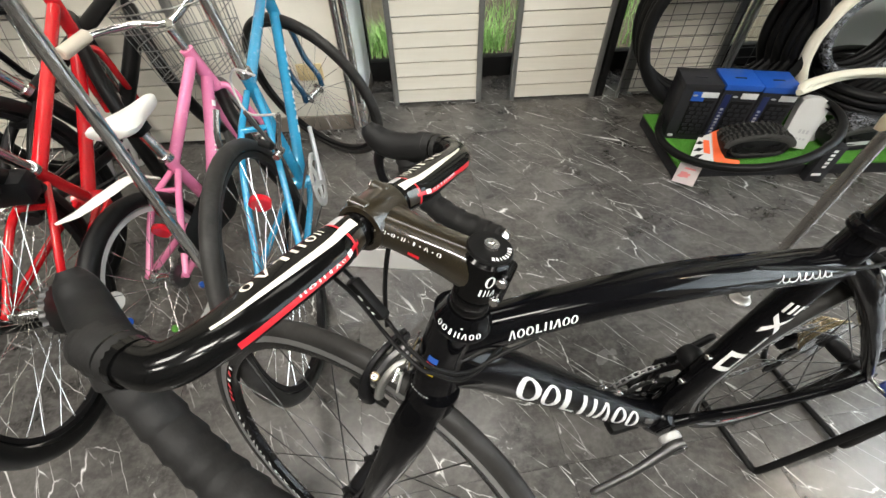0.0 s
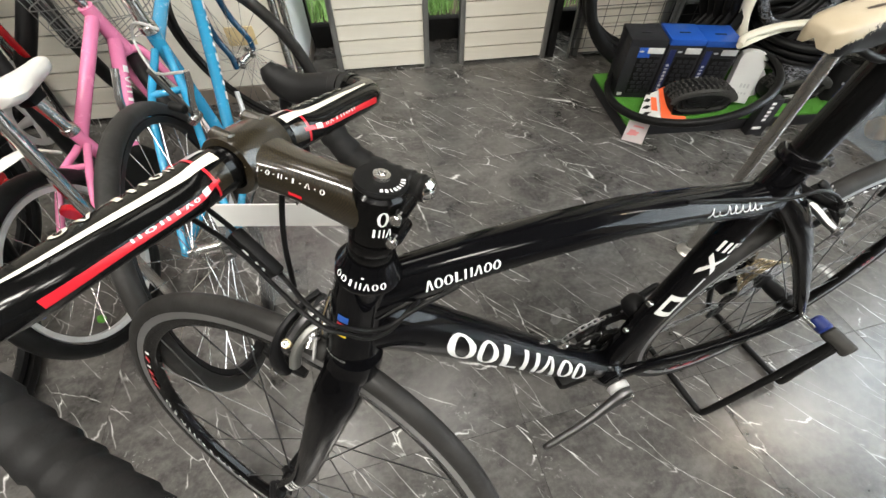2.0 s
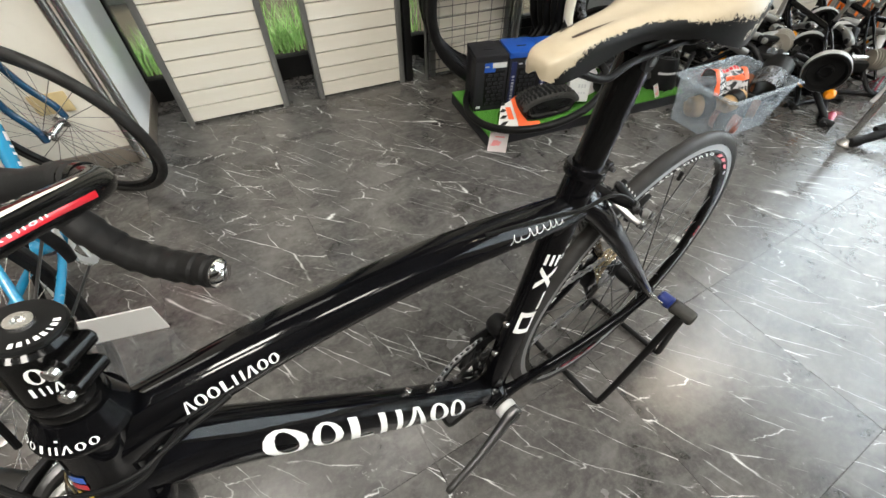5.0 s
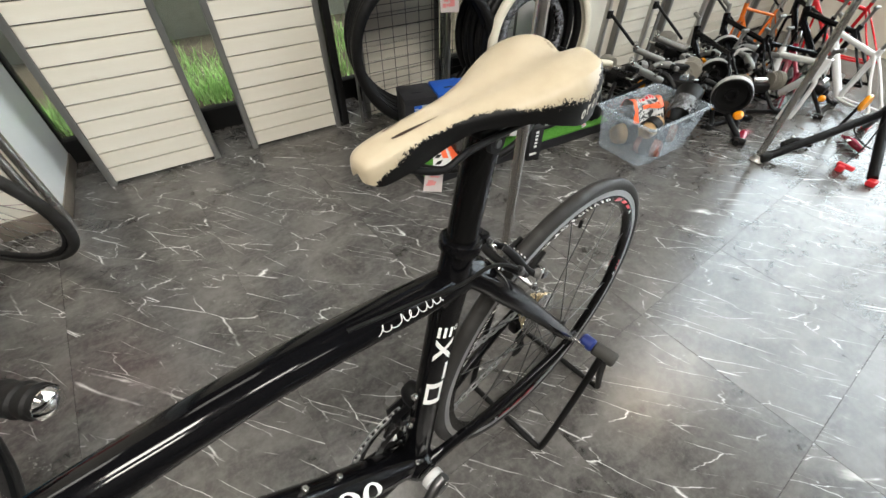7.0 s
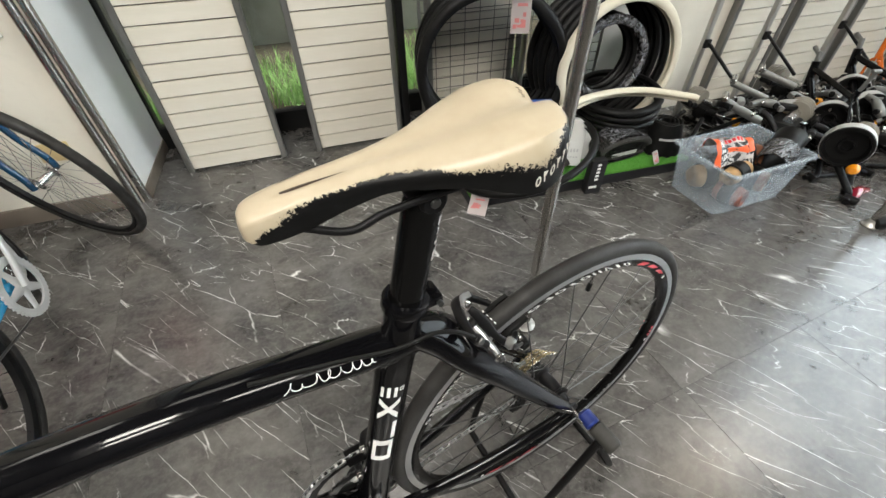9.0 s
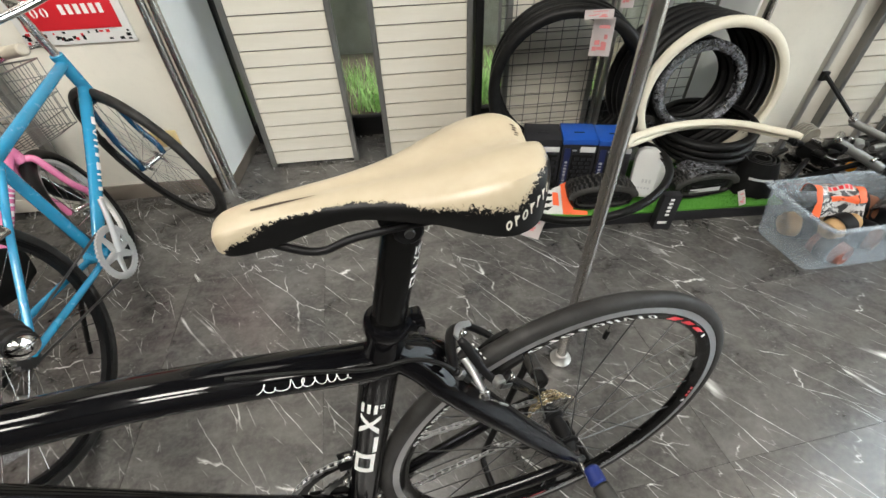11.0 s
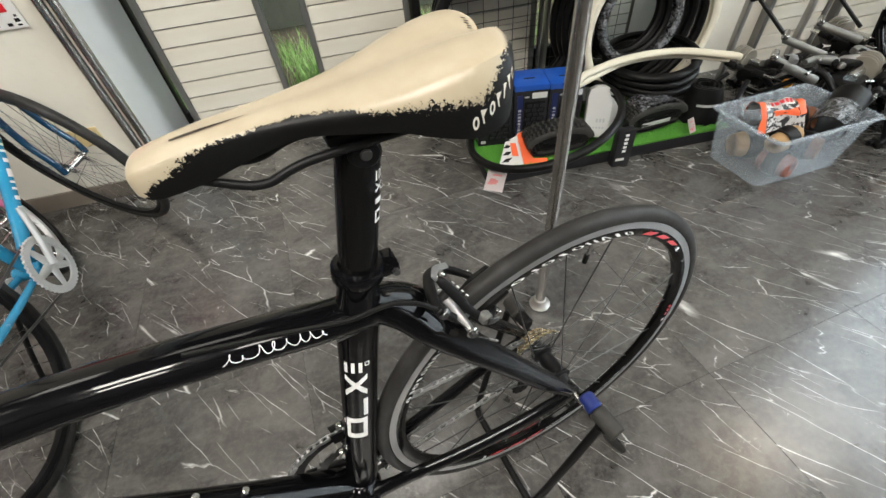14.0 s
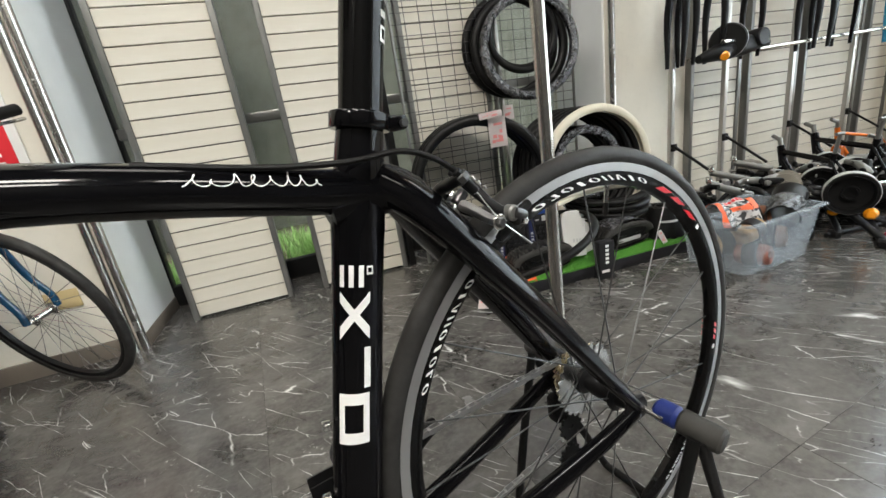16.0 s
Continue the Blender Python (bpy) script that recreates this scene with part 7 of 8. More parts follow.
def carton(x, y, yaw, w, d, h, mat, top_mat, band=True, label="tall card tyre box"):
    t = thing("tyre_box", Matrix.Translation((x, y, TOP)) @ Matrix.Rotation(radians(yaw), 4, "Z"), label, "box", "tyre boxes")
    part("carton", boxz(-w / 2, w / 2, 0, d, 0, h, 0.002), mat, t)
    part("lid", boxz(-w / 2 - 0.001, w / 2 + 0.001, -0.0015, d + 0.001, h - 0.022, h + 0.0015, 0.0015), top_mat, t, "coloured box lid")
    part("lid_tab", boxz(-w * 0.16, w * 0.16, d * 0.40, d * 0.46, h + 0.001, h + 0.0035, 0.0008), M_BOX_BLACK, t, "dark lid tab")
    part("tread_view", boxz(-w * 0.20, w * 0.42, -0.0022, -0.0005, h * 0.10, h * 0.74, 0.0004), M_TYRE_NEW, t, "black rubber seen in the cut-out")
    knobs = bmesh.new()
    for r in range(8):
        for c in range(3):
            join(knobs, box(w * 0.13, 0.003, h * 0.05, 0.0, (w * (-0.08 + 0.19 * c + 0.05 * (r % 2)), -0.0030, h * (0.14 + 0.075 * r))))
    part("tread_block", knobs, M_BOX_BLACK, t, "knobbly tread behind the cut-out")
    if band:
        part("box_band", xf(boxz(-w * 0.09, w * 0.09, -0.0026, -0.0005, -h * 0.38, h * 0.40, 0.0004), Matrix.Translation((-w * 0.34, 0, h * 0.45))), M_BOX_NAVY, t, "dark blue band")
        part("box_mark", xf(marks("bbobbbib", h * 0.46, w * 0.085), Matrix.Translation((-w * 0.34, -0.0030, h * 0.40)) @ Matrix.Rotation(radians(90), 4, "X") @ Matrix.Rotation(radians(90), 4, "Z")), M_GREY_DECAL, t, "row of pale marks")
    else:
        part("box_band", boxz(-w * 0.22, w * 0.12, -0.0026, -0.0005, h * 0.72, h * 0.88, 0.0004), M_BOX_BLUE, t, "blue printed patch")
        part("box_mark", boxz(-w * 0.42, -w * 0.28, -0.0026, -0.0005, h * 0.05, h * 0.10, 0.0004), M_GREY_DECAL, t, "small pale mark")
    part("price_label", boxz(w * 0.02, w * 0.46, -0.0034, -0.001, h * 0.79, h * 0.88, 0.0003), M_CARD_PALE, t, "pale price label")
    part("oval_mark", xf(lathe([(0, 0), (0.010, 0), (0.010, 0.0006), (0, 0.0006)], 20), Matrix.Translation((-w * 0.14, -0.0030, h * 0.82)) @ RX @ Matrix.Diagonal((1, 0.38, 1, 1))), M_GREY_DECAL, t)
    return t


carton(1.530, 1.976, -12, 0.146, 0.15, 0.250, M_BOX_BLACK, M_BOX_BLACK, False, "black card tyre box with a blue patch on turf")
carton(1.672, 1.940, -12, 0.136, 0.15, 0.256, M_BOX_BLACK, M_BOX_BLUE, label="black and blue card tyre box on turf")
carton(1.810, 1.908, -12, 0.136, 0.15, 0.254, M_BOX_BLACK, M_BOX_BLUE, label="black and blue card tyre box on turf")
xr = thing("tyre_sleeve", Matrix.Translation((1.950, 1.880, TOP + 0.012)) @ Matrix.Rotation(radians(-24), 4, "Z") @ Matrix.Rotation(radians(-14), 4, "X"), "white card tyre sleeve with small print, leaning", "box", "tyre boxes")
part("card", xf(plate([(-0.048, 0), (0.045, 0), (0.052, 0.165), (0.045, 0.19), (0.02, 0.203), (-0.02, 0.203), (-0.044, 0.19), (-0.05, 0.165)], 0.05, 0.002), RX), M_CARD_PALE, xr)
part("card_mark", xf(marks("bbb", 0.04, 0.016), Matrix.Translation((0.01, -0.0508, 0.07)) @ RX), M_GREY_DECAL, xr)
part("card_mark", xf(marks("bbbb", 0.05, 0.008), Matrix.Translation((0.005, -0.0508, 0.04)) @ RX), M_GREY_DECAL, xr)


def arched_bundle(x, y, z, yaw, length, h, label, card=False, film=False):
    """A folding tyre lying folded: nested flat-bottomed loops with tread blocks over the top."""
    t = thing("folded_tyre", Matrix.Translation((x, y, z)) @ Matrix.Rotation(radians(yaw), 4, "Z"), label, "tyre", "folded tyres")

    def loop(a, b, q):
        s = math.sin(radians(q))
        return a * math.cos(radians(q)) * (1.0 + 0.10 * s), b * (1.0 + math.copysign(abs(s) ** (0.85 if s > 0 else 0.35), s))
    for k in range(4):
        a, b = length / 2 - 0.010 - 0.017 * k, h / 2 - 0.009 - 0.0115 * k
        pts = []
        for q in range(0, 360, 20):
            px, pz = loop(a, b, q)
            pts.append((px, 0.003 * k * math.sin(radians(3 * q)), 0.009 + 0.011 * k + pz, 0.009 - 0.0012 * k, 0.052 + 0.002 * k + 0.003 * math.sin(radians(2 * q))))
        part("casing", Sweep(pts, up=(0, 1, 0), per=3, closed=True).mesh(12), M_TYRE_NEW if k != 1 else M_TYRE_SIDE, t)
    # tread blocks in a paler rubber: the lit top is put into their colour
    first = None
    for i in range(17):
        q = 10 + 10 * i
        px, pz = loop(length / 2 - 0.002, h / 2 - 0.004, q)
        for c in range(6):
            off = -0.040 + 0.016 * c
            mm = Matrix.Translation((px + 0.004 * (c % 2), off, 0.006 + pz)) @ Matrix.Rotation(radians(90 - q), 4, "Y")
            if first is None:
                first = part("tread_knob", box(0.0095, 0.011, 0.0065, 0.0010, seg=1), M_TYRE_SIDE, t)
                first.matrix_basis = mm
            else:
                same("tread_knob", first, mm, t)
    wall = [loop(length / 2 - 0.006, h / 2 - 0.004, q) for q in range(-8, 189, 14)]
    part("sidewall", Sweep([(px, -0.050 - 0.006 * (1 - pz / h), 0.012 + pz * 0.93 - 0.012, 0.014, 0.004) for px, pz in wall[1:-1]], up=(0, 1, 0), per=3).mesh(10), M_TYRE_SIDE, t, "folded grey-black sidewall")
    part("sidewall", xf(plate([(px * 0.93, pz * 0.86) for px, pz in wall], 0.006, 0.002), Matrix.Translation((0, -0.046, 0.016)) @ RX), M_TYRE_NEW, t)
    part("tie", Sweep([(0.05 + 0.03 * math.sin(radians(q)), 0.056 * math.cos(radians(q)), h * 0.5 + h * 0.49 * math.sin(radians(q)), 0.0015, 0.003) for q in range(0, 360, 30)], up=(1, 0, 0), per=3, closed=True).mesh(6), M_BLACK_PLASTIC, t)
    if film:
        pts = [(*loop(length / 2 - 0.03, h / 2 + 0.006, q), q) for q in range(40, 150, 15)]
        part("film_band", Sweep([(px, 0, pz + 0.002, 0.003, 0.058) for px, pz, q in pts], up=(0, 1, 0), per=3).mesh(10), M_FILM, t, "clear shiny film")
        part("side_print", boxz(-length * 0.28, length * 0.22, -0.0575, -0.0555, h * 0.30, h * 0.44, 0.0004), M_GREY_DECAL, t, "pale side print")
    if card:
        m = Matrix.Translation((-0.075, -0.012, 0.040)) @ Matrix.Rotation(radians(-8), 4, "Z") @ Matrix.Rotation(radians(34), 4, "X") @ Matrix.Scale(1.18, 4)
        part("card", xf(plate([(-0.065, -0.068), (0.020, -0.070), (0.020, -0.050), (-0.028, -0.046), (-0.052, 0.040), (-0.005, 0.062), (-0.012, 0.078), (-0.075, 0.048)], 0.003), m), M_CARD_ORANGE, t, "orange card header")
        part("card", xf(plate([(-0.150, -0.062), (-0.062, -0.067), (-0.072, 0.046), (-0.118, 0.026)], 0.003), m), M_CARD_PALE, t, "white card panel")
        for q in range(4):
            part("card_mark", xf(plate([(-0.140 + 0.006 * q, -0.050 + 0.026 * q), (-0.118 + 0.004 * q, -0.052 + 0.026 * q), (-0.100, -0.036 + 0.022 * q), (-0.122 + 0.004 * q, -0.038 + 0.026 * q)], 0.0008), m @ Matrix.Translation((0, 0, 0.0031))), M_FRAME_BLACK, t, "black printed flash")
        part("card_mark", xf(plate([(-0.100, -0.030), (-0.078, -0.034), (-0.082, 0.016), (-0.102, 0.018)], 0.0008), m @ Matrix.Translation((0, 0, 0.0040))), M_CARD_ORANGE, t, "orange printed patch")
    return t


arched_bundle(1.752, 1.850, TOP, -3, 0.275, 0.122, "black knobbly folding tyre with an orange card on turf", card=True)
arched_bundle(2.205, 1.870, TOP, 3, 0.275, 0.122, "black folded tyre in clear film on turf", film=True)
fl = thing("tyre_sleeve", Matrix.Translation((2.06, 1.90, TOP + 0.004)) @ Matrix.Rotation(radians(15), 4, "Z"), "white folded card sleeve between tyres", "box", "tyre boxes")
part("card", xf(plate([(-0.05, 0), (0.035, 0), (0.075, 0.075), (0.03, 0.135), (-0.05, 0.15)], 0.002, 0.0005), Matrix.Rotation(radians(-22), 4, "X") @ RX), M_CARD_PALE, fl)
part("card", xf(plate([(-0.05, 0), (0.03, -0.015), (0.045, 0.05), (-0.045, 0.06)], 0.002, 0.0005), Matrix.Translation((0.005, 0.055, 0.142)) @ Matrix.Rotation(radians(12), 4, "Y")), M_CARD_PALE, fl)
sb = thing("small_box", Matrix.Translation((1.990, 1.728, 0.0)) @ Matrix.Rotation(radians(-6), 4, "Z"), "narrow black card box with white print", "box")
part("carton", boxz(-0.035, 0.035, -0.02, 0.018, 0, 0.165, 0.002), M_BOX_BLACK, sb)
part("box_mark", xf(marks("bbbbb", 0.09, 0.016), Matrix.Translation((0, -0.0208, 0.11)) @ RX @ Matrix.Rotation(radians(90), 4, "Z")), M_WHITE_DECAL, sb)
part("box_mark", boxz(-0.026, 0.010, -0.0212, -0.0203, 0.03, 0.042), M_CARD_WHITE, sb)


def coil(x, y, z, R, h, turns, mat, label):
    """A tyre rolled up: spiral band with a serrated lower edge."""
    t = thing("rolled_tyre", Matrix.Translation((x, y, z)), label, "tyre")
    bm = bmesh.new()
    n = int(turns * 28)
    rows = []
    for i in range(n + 1):
        a = 2 * math.pi * i / 28
        r = R * (0.35 + 0.65 * i / n)
        jag = 0.008 * (i % 2)
        rows.append([bm.verts.new((rr * math.cos(a), rr * math.sin(a), zz)) for rr, zz in ((r * 1.22, jag), (r + 0.004, h * 0.5), (r * 0.80, h), (r * 0.80 - 0.005, h), (r - 0.003, h * 0.5), (r * 1.22 - 0.006, jag))])
    for p, q in zip(rows, rows[1:]):
        for k in range(6):
            bm.faces.new((p[k], p[(k + 1) % 6], q[(k + 1) % 6], q[k]))
    bm.faces.new(rows[0])
    bm.faces.new(rows[-1])
    bmesh.ops.recalc_face_normals(bm, faces=bm.faces)
    part("casing", bm, mat, t)
    part("side_print", Sweep([((R + 0.0045) * math.cos(radians(q)), (R + 0.0045) * math.sin(radians(q)), h * 0.6, 0.0004, 0.006) for q in range(-140, -70, 14)], per=3).mesh(6), M_GREY_DECAL, t)
    return t


coil(2.445, 1.87, TOP, 0.088, 0.145, 3.0, M_TYRE_NEW, "black tyre rolled into a coil on turf")


def price_tag(m, w, h, label):
    """A creased card with a smudged band of print."""
    t = thing("price_tag", m, label, "price tag", "price tags")
    rnd = random.Random(len(label))

    def sag(x, y):
        return 0.10 * w * math.sin(2.3 * x / w + 0.4) * math.cos(1.7 * y / h)

    def sheet_of(x0, x1, y0, y1, lift):
        bm = sheet(x0, x1, y0, y1, 0.0, 6, 6)
        for v in bm.verts:
            v.co.z = sag(v.co.x, v.co.y) + lift
        bmesh.ops.solidify(bm, geom=bm.faces[:], thickness=0.0006)
        return bm
    part("card", sheet_of(-w / 2, w / 2, -h / 2, h / 2, 0.0), M_CARD_TAG, t)
    for _ in range(7):
        x, y, a = rnd.uniform(-0.30, 0.20) * w, rnd.uniform(-0.34, 0.02) * h, rnd.uniform(0.15, 0.30) * w
        part("print", sheet_of(x - a / 2, x + a / 2, y - 0.05 * h, y + rnd.uniform(0.02, 0.07) * h, 0.0012), M_CARD_PINK, t, "smudged red print")
    part("print", sheet_of(-0.20 * w, 0.30 * w, 0.22 * h, 0.30 * h, 0.0012), M_CARD_PINK, t, "faded red line")
    return t


price_tag(Matrix.Translation((1.440, 1.722, 0.062)) @ Matrix.Rotation(radians(-38), 4, "Z") @ Matrix.Rotation(radians(40), 4, "X"), 0.080, 0.085, "white price tag with faded red print")
price_tag(Matrix.Translation((1.735, 2.085, 0.655)) @ Matrix.Rotation(radians(-20), 4, "Z") @ Matrix.Rotation(radians(78), 4, "X"), 0.075, 0.13, "white and red price tag tied to the wide tyres")
price_tag(Matrix.Translation((1.71, 2.09, 0.73)) @ Matrix.Rotation(radians(-20), 4, "Z") @ Matrix.Rotation(radians(50), 4, "X"), 0.10, 0.035, "red folded price tag on the tyre's crown")
price_tag(Matrix.Translation((1.93, 2.33, 0.73)) @ Matrix.Rotation(radians(-12), 4, "Z") @ Matrix.Rotation(radians(85), 4, "X"), 0.05, 0.07, "white and red price tag hanging from a coil")
price_tag(Matrix.Translation((2.31, 1.735, 0.105)) @ Matrix.Rotation(radians(20), 4, "Z") @ Matrix.Rotation(radians(60), 4, "X"), 0.035, 0.06, "small pale price tag on a folded tyre")

# ---- clear bin with tyre bundles ----
BIN = Matrix.Translation((2.550, 1.535, 0)) @ Matrix.Rotation(radians(2), 4, "Z")
tub = thing("plastic_bin", BIN, "milky clear plastic bin full of folded tyres", "storage bin")


def bin_mesh(w, d, h, t):
    bm = bmesh.new()

    def ring(sx, sy, z):
        r = 0.03
        out = []
        for cx, cy, a0 in ((1, 1, 0), (-1, 1, 90), (-1, -1, 180), (1, -1, 270)):
            for k in range(4):
                a = radians(a0 + 30 * k)
                out.append(bm.verts.new((cx * (sx / 2 - r) + r * math.cos(a), cy * (sy / 2 - r) + r * math.sin(a), z)))
        return out
    rings = [ring(w * 0.86, d * 0.84, 0.002), ring(w * 0.985, d * 0.98, h - 0.012), ring(w * 0.985 - t, d * 0.98 - t, h - 0.012), ring(w * 0.86 - t, d * 0.84 - t, 0.002 + t)]
    for a, b in zip(rings, rings[1:]):
        for i in range(16):
            bm.faces.new((a[i], a[(i + 1) % 16], b[(i + 1) % 16], b[i]))
    bm.faces.new(rings[0])
    bm.faces.new(rings[-1])
    bmesh.ops.recalc_face_normals(bm, faces=bm.faces)
    return bm


part("tub", bin_mesh(0.44, 0.30, 0.215, 0.004), M_BIN, tub)


def bin_rim(w, d, z):
    pts = []
    r = 0.032
    for cx, cy, a0 in ((1, 1, 0), (-1, 1, 90), (-1, -1, 180), (1, -1, 270)):
        for k in range(4):
            a = radians(a0 + 30 * k)
            pts.append((cx * (w / 2 - r) + r * math.cos(a), cy * (d / 2 - r) + r * math.sin(a), z, 0.008, 0.005))
    return Sweep(pts, per=2, closed=True, power=4).mesh(8)


part("rim", bin_rim(0.443, 0.303, 0.2085), M_BIN, tub, "rolled rim of the bin")
for k in (1, -1):
    part("grip", box(0.012, 0.10, 0.022, 0.004, (0.224 * k, 0, 0.198)), M_BIN, tub, "moulded end grip")


def rolled_bundle(x, y, z, yaw, tip, r, length, mat, label):
    """A folding tyre rolled up: a thick band wound in three turns, with its bead standing proud at the ends."""
    t = thing("rolled_tyre", Matrix.Translation((x, y, z)) @ Matrix.Rotation(radians(yaw), 4, "Z") @ Matrix.Rotation(radians(tip), 4, "X"), label, "tyre", "rolled tyres in the bin")
    bm = bmesh.new()
    rows = []
    n = 66
    for i in range(n + 1):
        a = 2 * math.pi * i / 22
        rr = r * (0.42 + 0.58 * i / n)
        rows.append([bm.verts.new((q * math.cos(a), q * math.sin(a), zz)) for q, zz in ((rr, -length / 2), (rr + 0.006, -length * 0.30), (rr + 0.009, 0), (rr + 0.006, length * 0.30), (rr, length / 2), (rr - 0.003, length / 2), (rr + 0.003, 0), (rr - 0.003, -length / 2))])
    for p, q in zip(rows, rows[1:]):
        for k in range(8):
            bm.faces.new((p[k], p[(k + 1) % 8], q[(k + 1) % 8], q[k]))
    bm.faces.new(rows[0])
    bm.faces.new(rows[-1])
    bmesh.ops.recalc_face_normals(bm, faces=bm.faces)
    part("casing", bm, mat, t)
    part("tread_band", lathe([(r + 0.0065, -length * 0.24), (r + 0.0105, -length * 0.20), (r + 0.0115, 0), (r + 0.0105, length * 0.20), (r + 0.0065, length * 0.24)], 26, True), M_TYRE_NEW, t, "black tread band")
    return t


rolled_bundle(2.475, 1.470, 0.150, 100, 78, 0.034, 0.105, M_TAN_TYRE, "tan-walled rolled tyre under an orange wrapper in the bin")
rolled_bundle(2.595, 1.560, 0.155, 60, 82, 0.052, 0.120, M_BROWN_TYRE, "brown-walled rolled tyre near the top of the bin")
rolled_bundle(2.575, 1.465, 0.105, 25, 86, 0.042, 0.110, M_BROWN_TYRE, "brown-walled rolled tyre against the bin's side")
rolled_bundle(2.460, 1.580, 0.075, 75, 88, 0.048, 0.120, M_TAN_TYRE, "tan-walled rolled tyre low in the bin")
rolled_bundle(2.480, 1.455, 0.055, 15, 84, 0.040, 0.110, M_PINK_TYRE, "dull pink-brown rolled tyre at the bottom of the bin")
oc = thing("tyre_wrapper", Matrix.Translation((2.475, 1.555, 0.205)) @ Matrix.Rotation(radians(-14), 4, "Z"), "crumpled orange and grey printed wrapper over rolled tyres", "wrapper")


def wrapper(x0, x1, y0, y1, lift, nx=10, ny=14):
    """A piece of a film sheet hung over a hump, in the sheet's own x, y."""
    bm = sheet(x0, x1, y0, y1, 0.0, nx, ny)
    for v in bm.verts:
        a, b = v.co.x, v.co.y
        r = 0.052 + lift
        crease = 0.006 * math.sin(46 * a + 20 * b) + 0.004 * math.sin(95 * a - 60 * b)
        t = b / 0.052
        if t < -0.9:
            v.co = Vector((a, -r * math.sin(0.9) + (t + 0.9) * 0.020 - crease, r * math.cos(0.9) + (t + 0.9) * 0.047 + lift * 0.3))
        else:
            v.co = Vector((a + 0.10 * b, r * math.sin(t), (r + crease) * math.cos(t)))
    return bm


part("film", wrapper(-0.078, 0.078, -0.115, 0.085, 0.0), M_WRAP_GREY, oc, "grey shiny film with dark patches")
part("border", wrapper(-0.080, -0.058, -0.118, 0.085, 0.0016, 3), M_CARD_ORANGE, oc, "orange border")
part("border", wrapper(0.052, 0.080, -0.060, 0.085, 0.0016, 3), M_CARD_ORANGE, oc, "orange border")
part("border", wrapper(-0.058, 0.052, 0.045, 0.085, 0.0016), M_CARD_ORANGE, oc, "orange border")
part("border", wrapper(-0.030, 0.050, -0.062, -0.040, 0.0016), M_CARD_ORANGE, oc, "orange band")
part("print", wrapper(-0.040, 0.044, -0.022, 0.006, 0.0018), M_CARD_PALE, oc, "pale panel")
for k in range(5):
    part("print", wrapper(-0.034 + 0.015 * k, -0.023 + 0.015 * k, -0.017, 0.001, 0.0030, 2, 4), M_CARD_RED, oc, "red mark")

fx = thing("tyre_roll", Matrix.Translation((2.690, 1.482, 0.205)) @ Matrix.Rotation(radians(25), 4, "Z") @ Matrix.Rotation(radians(70), 4, "Y"), "grey-black tyre roll sticking out of the bin", "tyre")
part("casing", lathe([(0.052, -0.09), (0.056, -0.08), (0.058, 0.05), (0.060, 0.08), (0.056, 0.08), (0.050, -0.08)], 28, True), M_TYRE_NEW, fx)
part("film", lathe([(0.060, -0.095), (0.064, 0.0), (0.063, 0.0), (0.058, -0.095)], 28, True), M_FILM, fx, "clear film")

# ---- trainers, frames and parts along the right-hand wall ----


